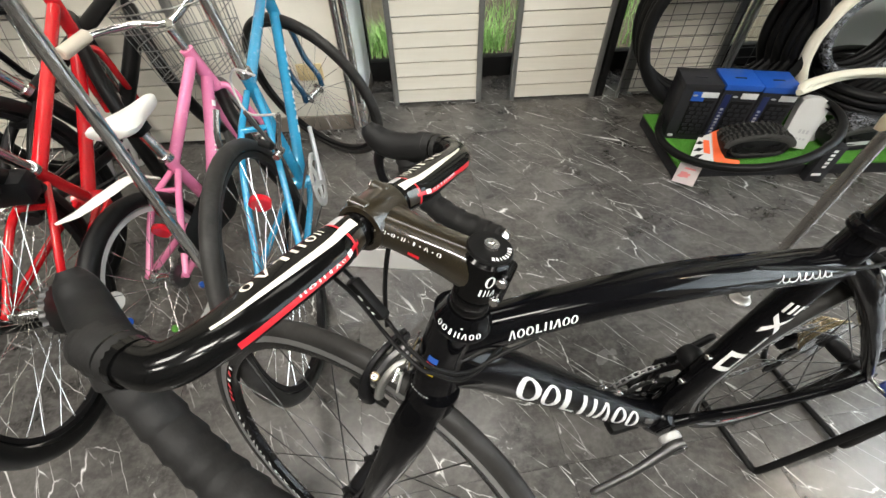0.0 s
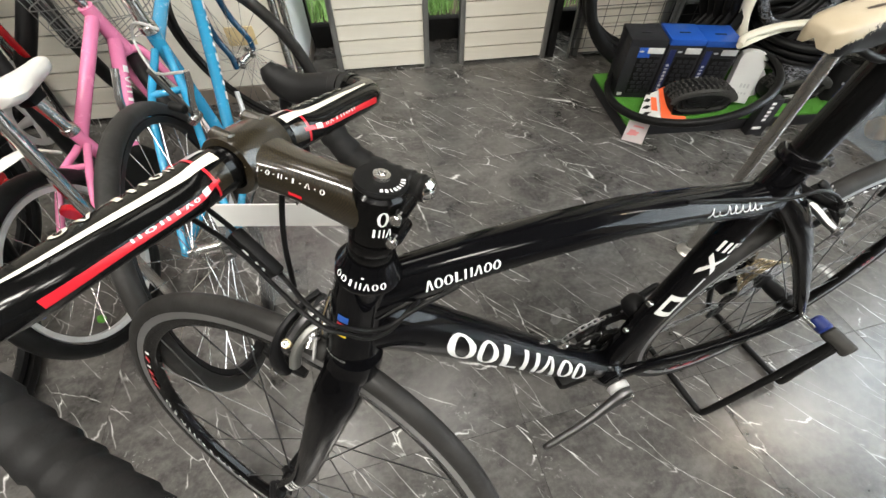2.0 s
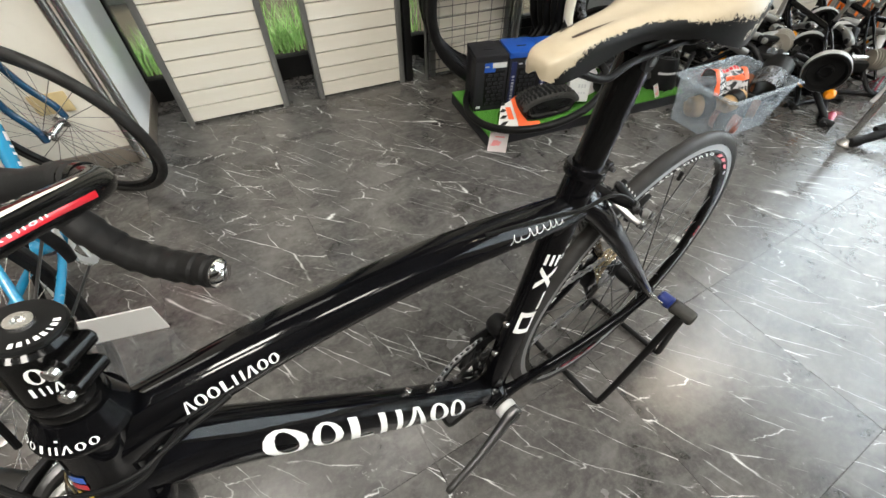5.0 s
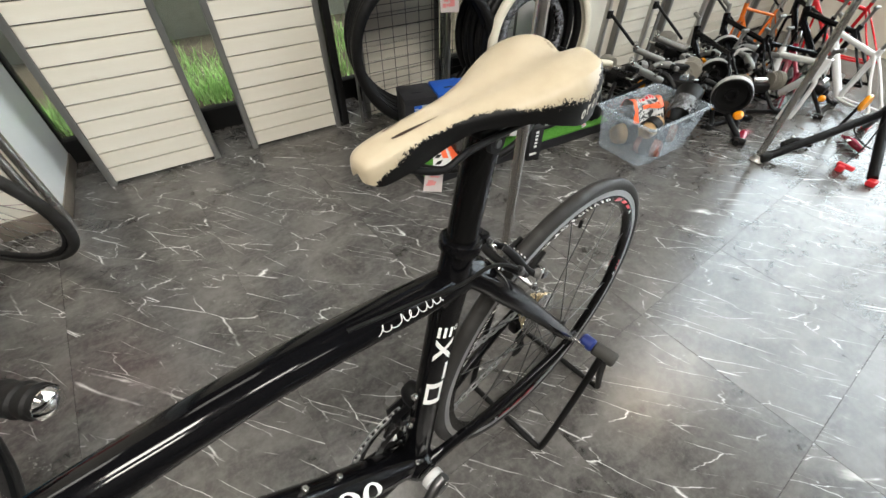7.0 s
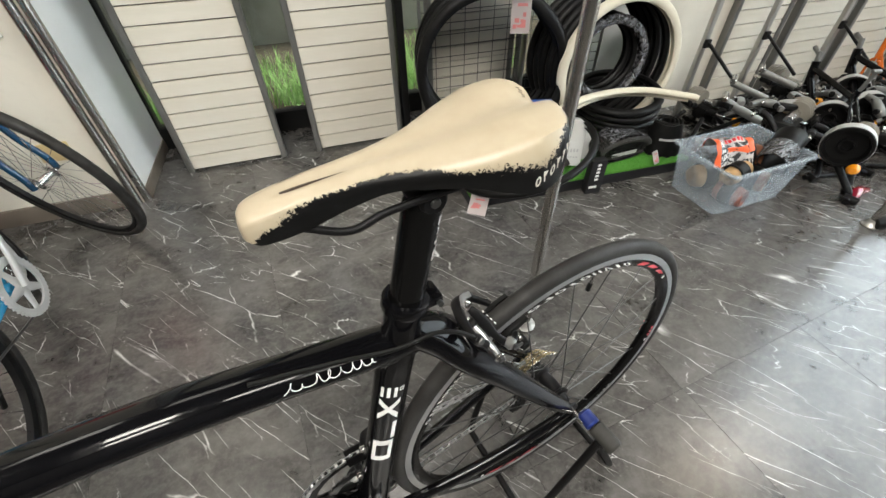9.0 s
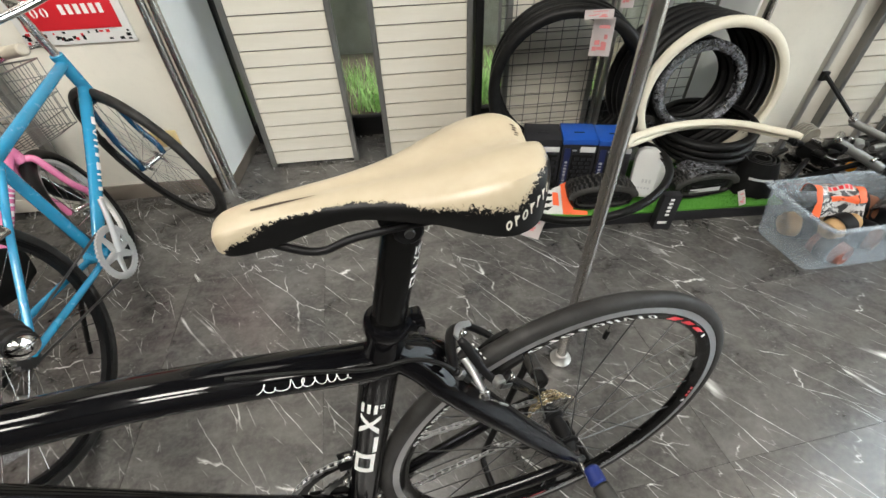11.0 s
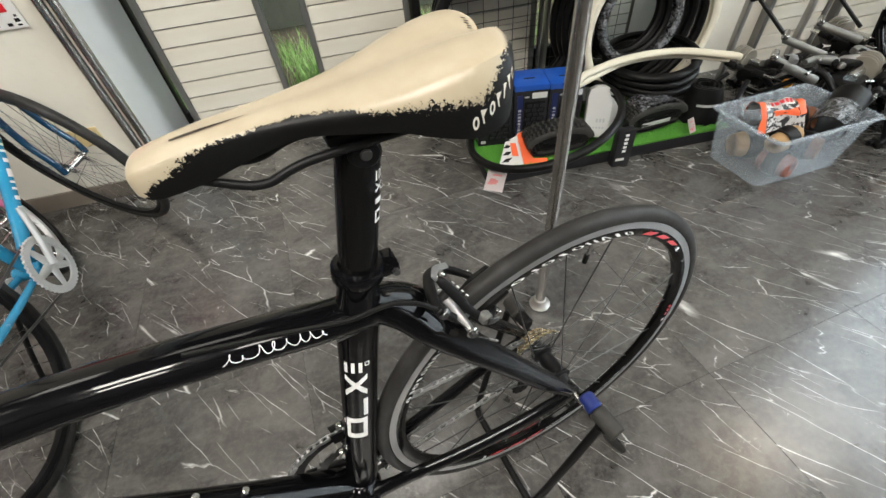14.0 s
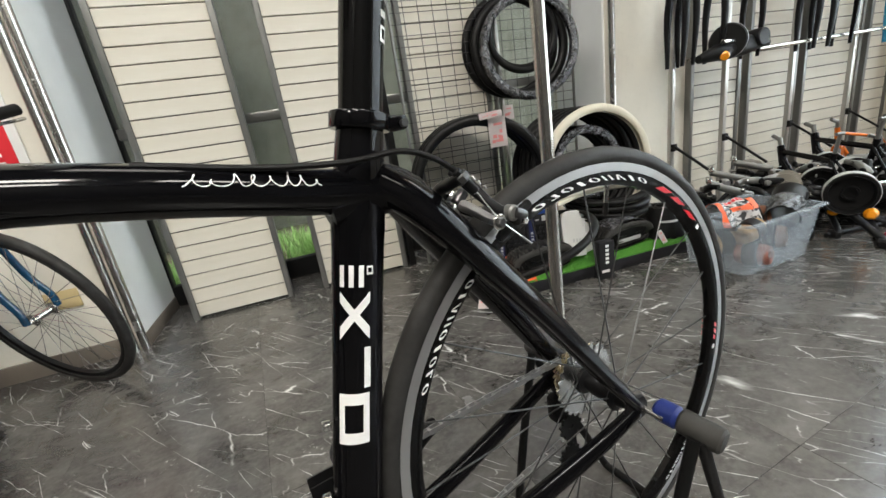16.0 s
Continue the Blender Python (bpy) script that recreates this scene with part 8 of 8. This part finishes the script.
def roller_trainer(x, y, yaw, s=1.0, disc=True, cog=False, label="folded black bicycle trainer with grey roller"):
    t = thing("bicycle_trainer", Matrix.Translation((x, y, 0)) @ Matrix.Rotation(radians(yaw), 4, "Z") @ Matrix.Scale(s, 4), label, "bicycle trainer", "bicycle trainers")
    for k in (1, -1):
        part("leg", tube([(-0.22, 0.17 * k, 0.014), (-0.19, 0.12 * k, 0.04), (-0.04, 0.06 * k, 0.175), (0.03, 0.05 * k, 0.20)], 0.014, 10), M_MATT_BLACK, t)
        part("leg", tube([(0.24, 0.15 * k, 0.014), (0.21, 0.12 * k, 0.03), (0.05, 0.055 * k, 0.17)], 0.012, 10), M_MATT_BLACK, t)
        part("foot", bar((-0.245, 0.175 * k, 0.0175), (-0.19, 0.165 * k, 0.0175), 0.0175, 12, 0.003), M_BLACK_PLASTIC, t)
        part("foot", bar((0.26, 0.155 * k, 0.0175), (0.21, 0.145 * k, 0.0175), 0.0175, 12, 0.003), M_BLACK_PLASTIC, t)
        part("axle_cup", bar((0.03, 0.05 * k, 0.205), (0.03, 0.105 * k, 0.208), 0.016, 16, 0.004), M_BLACK_PLASTIC, t)
        part("axle_screw", bar((0.03, 0.10 * k, 0.208), (0.03, 0.15 * k, 0.209), 0.008, 10, 0.002), M_SILVER, t)
    part("cross_bar", bar((-0.205, -0.2, 0.016), (-0.205, 0.2, 0.016), 0.013, 12), M_MATT_BLACK, t)
    part("roller", bar((-0.10, -0.06, 0.19), (-0.10, 0.05, 0.19), 0.024, 20, 0.003), M_SILVER, t, "silver roller")
    part("unit", box(0.12, 0.14, 0.07, 0.02, (-0.09, 0.0, 0.15)), M_BLACK_PLASTIC, t)
    if disc:
        wm = Matrix.Translation((-0.10, 0.125, 0.205)) @ RX
        part("flywheel", xf(lathe([(0.0, 0.034), (0.020, 0.034), (0.022, 0.012), (0.028, 0.012), (0.030, 0.034), (0.068, 0.030), (0.074, 0.0), (0.084, 0.0), (0.0865, 0.004), (0.0865, 0.052), (0.080, 0.056), (0.0, 0.056)], 40), wm), M_BLACK_PLASTIC, t, "black hollow flywheel")
        part("flywheel_rim", xf(lathe([(0.0866, 0.006), (0.0885, 0.008), (0.0885, 0.048), (0.0866, 0.050)], 40, True), wm), M_POST_PALE, t, "grey flywheel rim")
    if cog:
        for q in range(6):
            part("cooling_fin", bar((-0.10, -0.07 - 0.014 * q, 0.19), (-0.10, -0.078 - 0.014 * q, 0.19), 0.066 - 0.003 * abs(q - 3), 24, 0.002), M_FIN, t)
    part("knob", xf(lathe([(0, -0.022), (0.014, -0.019), (0.023, -0.008), (0.0245, 0.004), (0.019, 0.017), (0, 0.021)], 14), Matrix.Translation((-0.165, 0.125, 0.125)) @ RX), M_AMBER, t, "yellow adjusting knob")
    part("knob_stem", bar((-0.165, 0.11, 0.125), (-0.12, 0.03, 0.14), 0.007, 10), M_BLACK_PLASTIC, t)
    return t


M_FIN = paint("grey_brown_cast_alloy", (0.26, 0.24, 0.20), 0.5, 0.0, 90, 0.2, 0.2)
roller_trainer(3.01, 1.56, 122, 1.0, True, False, "black bicycle trainer with hollow flywheel and yellow knob")
roller_trainer(2.98, 1.80, 115, 1.0, False, True, "folded bicycle trainer with finned grey roller")
roller_trainer(3.22, 1.78, 125, 0.9, True, False, "black bicycle trainer with grey-rimmed flywheel")
roller_trainer(3.30, 2.00, 185, 1.0, False, True, "folded bicycle trainer with finned roller")
roller_trainer(3.62, 1.98, 130, 0.9, True, False, "black bicycle trainer with grey-rimmed flywheel")
roller_trainer(3.16, 1.62, 80, 0.85, False, True, "folded bicycle trainer with finned grey roller")
roller_trainer(3.44, 1.80, 150, 0.9, True, False, "black bicycle trainer with grey-rimmed flywheel")
roller_trainer(3.46, 1.58, 60, 0.8, False, True, "small folded trainer with finned roller")
roller_trainer(3.88, 1.86, 120, 0.9, False, False, "folded black bicycle trainer near the wall")
roller_trainer(3.72, 1.40, 100, 0.75, False, False, "small folded black trainer on the floor")
roller_trainer(2.74, 1.96, 190, 0.9, False, True, "small folded trainer behind the bin")
for (ax, ay, az), (bx, by, bz), r in (((2.76, 1.88, 0.245), (2.90, 1.76, 0.17), 0.019), ((2.92, 2.00, 0.265), (3.05, 1.88, 0.21), 0.016), ((3.14, 2.04, 0.28), (3.26, 1.91, 0.23), 0.017)):
    gp = thing("spare_post", Matrix(), "grey alloy seat post with clamp lying on the trainers", "seat post", "loose parts on the trainers")
    part("shaft", bar((ax, ay, az), (bx, by, bz), r, 18, 0.003), M_POST, gp)
    part("clamp_head", bar((ax - 0.03, ay - 0.025, az + 0.018), (ax + 0.03, ay + 0.025, az + 0.018), 0.014, 12, 0.004), M_SILVER, gp, "silver clamp head")

rnd = random.Random(31)
for k in range(12):
    # brake bodies, stems and levers heaped on the folded trainers
    x, y = 2.80 + 0.075 * k + rnd.uniform(-0.03, 0.03), 1.96 - 0.035 * k + rnd.uniform(-0.10, 0.10)
    lp = thing("loose_part", Matrix.Translation((x, y, 0.205 + rnd.uniform(0, 0.03))) @ Matrix.Rotation(rnd.uniform(0, 6.3), 4, "Z") @ Matrix.Rotation(rnd.uniform(-0.5, 0.5), 4, "Y"),
               ("black", "silvery", "grey")[k % 3] + " loose bicycle part heaped on the trainers", "bicycle part", "loose parts on the trainers")
    mat = (M_MATT_BLACK, M_BRAKE_TRACK, M_POST)[k % 3]
    part("body", Sweep([(-0.06, 0, 0.0, 0.013, 0.013), (-0.03, 0.006, 0.008, 0.021, 0.019), (0.025, -0.008, 0.006, 0.016, 0.015), (0.07, 0.004, -0.004, 0.011, 0.012)], per=4, power=2.6).mesh(12), mat, lp)
    part("collar", bar((-0.035, -0.026, 0.008), (-0.035, 0.030, 0.008), 0.014, 14, 0.003), M_MATT_BLACK if k % 3 else M_POST, lp)
    part("bolt", bar((0.03, 0.010, 0.012), (0.03, 0.022, 0.016), 0.006, 10, 0.001), M_SILVER, lp)


def frame_set(x, y, yaw, pitch, mat, label, s=1.0, rest=0.0, fork=True, thick=1.0):
    """A loose bicycle frame with its fork, standing on its fork ends and tipped."""
    t = thing("stripped_bicycle", Matrix.Translation((x, y, rest)) @ Matrix.Rotation(radians(yaw), 4, "Z") @ Matrix.Rotation(radians(pitch), 4, "Y") @ Matrix.Scale(s, 4), label, "bicycle", "stripped bicycles")
    part("top_tube", bar((0.02, 0, 0.50), (0.50, 0, 0.46), 0.016 * thick, 14), mat, t)
    part("down_tube", bar((0.04, 0, 0.42), (0.44, 0, 0.06), 0.021 * thick, 14), mat, t)
    part("seat_tube", bar((0.44, 0, 0.06), (0.52, 0, 0.52), 0.016 * thick, 14), mat, t)
    part("head_tube", bar((0.045, 0, 0.38), (0.0, 0, 0.55), 0.022 * thick, 16), mat, t)
    part("seat_post", bar((0.52, 0, 0.52), (0.545, 0, 0.66), 0.0135, 14), M_POST, t)
    part("post_head", bar((0.545, -0.03, 0.665), (0.545, 0.03, 0.665), 0.014, 12, 0.003), M_POST, t)
    for k in (1, -1):
        part("chain_stay", tube([(0.44, 0.025 * k, 0.06), (0.60, 0.045 * k, 0.075), (0.84, 0.06 * k, 0.11)], 0.009 * thick, 10), mat, t)
        part("seat_stay", tube([(0.51, 0.015 * k, 0.47), (0.66, 0.045 * k, 0.30), (0.84, 0.06 * k, 0.11)], 0.0075 * thick, 10), mat, t)
        if fork:
            part("fork_leg", tube([(0.055, 0.012 * k, 0.36), (0.06, 0.048 * k, 0.34), (0.09, 0.052 * k, 0.15), (0.13, 0.053 * k, 0.0)], 0.011 * thick, 10), mat, t)
    part("bar_stem", join(bar((0.0, 0, 0.55), (-0.02, 0, 0.62), 0.017, 14, 0.003), bar((-0.015, 0, 0.60), (-0.10, 0, 0.63), 0.016, 14, 0.003)), M_POST, t, "grey alloy stem")
    part("frame_print", boxz(0.2, 0.34, 0.0225, 0.0228, 0.19, 0.23), M_GREY_DECAL, t)
    return t


frame_set(3.43, 1.25, 60, 6, M_WHITE_PAINT, "white small bicycle frame with grey stem standing on its fork", 0.62, thick=1.6)
frame_set(3.34, 1.93, -110, 0, M_BLACK_PAINT, "black small bicycle frame with pale print and bare seat post", 0.62, thick=1.3)
frame_set(3.64, 1.95, -108, 0, M_BLACK_PAINT, "black small bicycle frame with bare seat post", 0.66, thick=1.3)
frame_set(3.60, 1.66, -40, 4, M_BLACK_PAINT, "black small bicycle frame leaning among the trainers", 0.56, thick=1.4)
frame_set(3.86, 1.62, -140, 14, M_MAROON_PAINT, "maroon small bicycle frame among the others", 0.50, thick=1.4)
frame_set(4.02, 2.08, -12, 8, M_ORANGE_PAINT, "orange small bicycle frame near the wall", 0.62)
frame_set(4.05, 1.50, -120, 0, M_WHITE_PAINT, "white small bicycle frame with grey print", 0.62, thick=1.5)
frame_set(4.22, 1.78, -100, 0, M_BLACK_PAINT, "black small bicycle frame near the wall", 0.66, thick=1.4)
frame_set(4.42, 1.95, -120, 4, M_BLACK_PAINT, "black small bicycle frame beside the shop front", 0.70, thick=1.3)
frame_set(4.70, 1.95, -105, 0, M_RED_PAINT, "red small bicycle frame near the wall", 0.72)

# dark folding work stand with red feet
ws = thing("work_stand", Matrix.Translation((3.22, 0.93, 0)), "dark grey folding trainer stand with red feet", "work stand")
part("leg", bar((-0.28, 0.20, 0.018), (0.22, 0.02, 0.20), 0.020, 16), M_MATT_BLACK, ws)
part("leg", tube([(0.22, 0.02, 0.30), (0.19, 0.0, 0.20), (-0.06, -0.15, 0.03)], 0.020, 14), M_MATT_BLACK, ws)
part("leg", bar((0.20, 0.02, 0.22), (0.50, 0.10, 0.02), 0.018, 14), M_MATT_BLACK, ws)
part("foot", bar((-0.31, 0.212, 0.016), (-0.26, 0.195, 0.024), 0.025, 16, 0.004), M_BLACK_PLASTIC, ws)
part("foot", box(0.045, 0.036, 0.028, 0.008, (-0.065, -0.16, 0.0145)), M_CARD_RED, ws, "red rubber foot")
part("foot", box(0.038, 0.036, 0.026, 0.008, (0.51, 0.10, 0.0135)), M_CARD_RED, ws, "red rubber foot")
part("clamp", join(box(0.05, 0.03, 0.03, 0.006, (-0.05, -0.03, 0.015)), box(0.02, 0.07, 0.02, 0.006, (-0.045, -0.04, 0.025))), M_CARD_RED, ws, "red lever clamp")
part("cable", tube([(0.2, 0.02, 0.27), (0.08, -0.02, 0.24), (0.0, -0.04, 0.12), (-0.04, -0.03, 0.03)], 0.003, 8), M_BLACK_PLASTIC, ws)
part("cable", tube([(0.2, 0.0, 0.25), (0.05, 0.05, 0.16), (0.1, -0.06, 0.08), (0.25, -0.08, 0.16), (0.22, 0.0, 0.22)], 0.003, 8), M_BLACK_PLASTIC, ws)
rf = thing("reflector_lamp", Matrix.Translation((3.5, 1.06, 0.19)), "round amber reflector on a stem", "reflector")
part("lens", bar((0, -0.02, 0), (0, 0.0, 0), 0.042, 28, 0.006), M_AMBER, rf)
part("stem", bar((0, 0.0, 0), (0.02, 0.03, -0.188), 0.008, 10), M_BLACK_PLASTIC, rf)
for k, (x, y, yaw) in enumerate(((3.05, 1.30, 20), (3.2, 1.12, -30), (3.45, 0.98, 60))):
    lw = thing("small_part", Matrix.Translation((x, y, 0)) @ Matrix.Rotation(radians(yaw), 4, "Z"), "black and silver loose bicycle part on the floor", "bicycle part", "loose parts")
    part("body", Sweep([(-0.07, 0, 0.016, 0.014, 0.014), (0.0, 0.01, 0.03, 0.022, 0.018), (0.07, -0.01, 0.018, 0.014, 0.012)], per=5).mesh(12), M_BLACK_PLASTIC if k % 2 else M_MAROON_PAINT, lw)
    part("bolt", bar((0.0, 0.02, 0.03), (0.0, 0.045, 0.03), 0.012, 12, 0.002), M_SILVER, lw)

# slat wall, posts with angled arms and the hanging rail
WALL_Y = 2.30
for x0 in (3.10, 3.56, 4.06, 4.68):
    x1 = {3.10: 3.50, 3.56: 4.0, 4.06: 4.62, 4.68: 4.98}[x0]
    slat_panel("slat_wall_panel", x0, x1, WALL_Y, 2.3, 0.0705, "cream slat-wall panel on the right-hand wall")


def arm_post(x, y):
    t = thing("display_post", Matrix.Translation((x, y, 0)), "pale metal post with a black angled arm", "display post", "display posts")
    part("post", boxz(-0.013, 0.013, -0.013, 0.013, 0, 2.3, 0.003), M_POST_LIGHT, t)
    part("bracket", boxz(-0.016, 0.016, -0.03, -0.012, 0.385, 0.425, 0.003), M_FRAME_BLACK, t)
    part("arm", xf(boxz(-0.010, 0.010, -0.006, 0.006, 0, 0.26, 0.002), aim((0.004, -0.022, 0.41), (0.09, -0.19, 0.26))), M_FRAME_BLACK, t, "black angled arm")


for x in (2.86, 3.25, 3.80, 4.36, 4.90):
    arm_post(x, 2.20)
rail = thing("hanging_rail", Matrix.Translation((0, 2.10, 0)), "steel rail carrying hung bicycle parts", "rail")
part("rail_bar", bar((2.86, 0, 0.845), (4.76, 0.02, 0.890), 0.011, 14), M_BRUSHED, rail)
part("rail_end", bar((4.70, 0.02, 0.889), (4.78, 0.021, 0.891), 0.016, 14, 0.003), M_MATT_BLACK, rail)
hang = thing("hung_trainer", Matrix.Translation((3.10, 2.08, 0.86)), "black trainer unit with round flywheel hung on the rail", "bicycle trainer")
part("flywheel", bar((0.024, 0.018, 0.05), (-0.024, -0.018, 0.05), 0.085, 36, 0.008), M_BLACK_PLASTIC, hang)
part("flywheel_rim", xf(lathe([(0.0852, -0.018), (0.0868, -0.016), (0.0868, 0.016), (0.0852, 0.018)], 36, True), aim((0.0, 0.0, 0.05), (-0.8, -0.6, 0.05))), M_GREY_DECAL, hang, "grey flywheel rim")
part("axle", bar((-0.10, -0.05, 0.045), (0.0, -0.035, 0.05), 0.012, 12, 0.002), M_SILVER, hang)
part("body", Sweep([(-0.20, 0, -0.02, 0.02, 0.02), (-0.08, -0.01, 0.0, 0.045, 0.04), (0.10, 0, 0.02, 0.04, 0.05), (0.22, 0, 0.03, 0.03, 0.035), (0.30, 0, 0.02, 0.015, 0.015)], per=6).mesh(14), M_BLACK_PLASTIC, hang)
part("knob", bar((-0.09, -0.06, -0.025), (-0.07, -0.03, -0.01), 0.022, 14, 0.005), M_AMBER, hang, "yellow knob")
part("roller", bar((0.20, -0.05, 0.05), (0.20, 0.05, 0.05), 0.045, 24, 0.006), M_MATT_BLACK, hang)
for x, mat, w in ((2.80, M_MATT_BLACK, 0.022), (2.87, M_MATT_BLACK, 0.018), (3.06, M_MATT_BLACK, 0.020), (3.33, M_MATT_BLACK, 0.016), (3.78, M_MATT_BLACK, 0.022), (3.90, M_MATT_BLACK, 0.024), (4.10, M_BLACK_PAINT, 0.02)):
    f = thing("spare_fork", Matrix.Translation((x, 2.12, 0.80)), "black bicycle fork hung from the rail", "fork", "hung forks")
    part("blade", Sweep([(0, -0.035, 0.02, 0.009, w * 0.5), (0.004, -0.045, 0.25, 0.014, w), (0.0, -0.03, 0.42, 0.016, w), (0, 0, 0.46, 0.02, w)], up=(1, 0, 0), per=5).mesh(12), mat, f)
    part("blade", Sweep([(0, 0.055, 0.02, 0.009, w * 0.5), (0.004, 0.06, 0.25, 0.014, w), (0.0, 0.03, 0.42, 0.016, w), (0, 0, 0.46, 0.02, w)], up=(1, 0, 0), per=5).mesh(12), mat, f)
    part("steerer", bar((0, 0, 0.45), (-0.02, 0, 0.70), 0.0143, 14), M_SILVER, f)
for x in (4.56, 4.68):
    f = thing("spare_fork", Matrix.Translation((x, 2.10, 0.80)), "blue bicycle fork hung from the rail", "fork", "hung forks")
    for s in (-1, 1):
        part("blade", Sweep([(0, 0.045 * s, 0.0, 0.011, 0.014), (0.0, 0.05 * s, 0.25, 0.016, 0.024), (0.0, 0.02 * s, 0.46, 0.018, 0.024)], up=(1, 0, 0), per=5).mesh(12), M_SKY_PAINT, f)
    part("blade_mark", xf(marks("bbo", 0.12, 0.02), Matrix.Translation((0, -0.085, 0.28)) @ RX @ Matrix.Rotation(radians(90), 4, "Z")), M_WHITE_DECAL, f)

# ceiling light fittings
sp = thing("ceiling_light", Matrix.Translation((4.1, 1.14, CEIL)), "small round warm ceiling spot", "ceiling light", "ceiling lights")
part("housing", lathe([(0.055, -0.08), (0.062, -0.08), (0.062, 0.0), (0.0, 0.0), (0.0, -0.006), (0.055, -0.006)], 24), M_WHITE_PLASTIC, sp)
for lx, ly, watts in CEILING_LIGHTS:
    cl = thing("ceiling_light", Matrix.Translation((lx, ly, CEIL)), "unseen flat white ceiling light fitting, lit", "ceiling light", "ceiling lights")
    part("housing", boxz(-0.43, 0.43, -0.31, 0.31, -0.055, 0, 0.006), M_WHITE_PLASTIC, cl)
    part("diffuser", boxz(-0.41, 0.41, -0.29, 0.29, -0.062, -0.055, 0.002), M_GLOW, cl, "glowing diffuser")

# ---- floor tiles ----
TILE = 0.5
_turn = radians(6.0)
_first = None
for i in range(-7, 16):
    for j in range(-10, 8):
        cx = 1.70 + TILE * ((i + 0.5) * math.cos(_turn) - (j + 0.5) * math.sin(_turn)) - 0.0
        cy = 0.815 + TILE * ((i + 0.5) * math.sin(_turn) + (j + 0.5) * math.cos(_turn))
        if not (X0 - 0.3 < cx < X1 + 0.3 and Y0 + 1.2 < cy < YW + 0.25):
            continue
        m = Matrix.Translation((cx, cy, -0.002)) @ Matrix.Rotation(_turn, 4, "Z")
        if _first is None:
            _first = part("tile", box(TILE - 0.0007, TILE - 0.0007, 0.004, 0.0004, seg=1), M_FLOOR, floor)
            _first.matrix_basis = m
        else:
            same("tile", _first, m, floor)
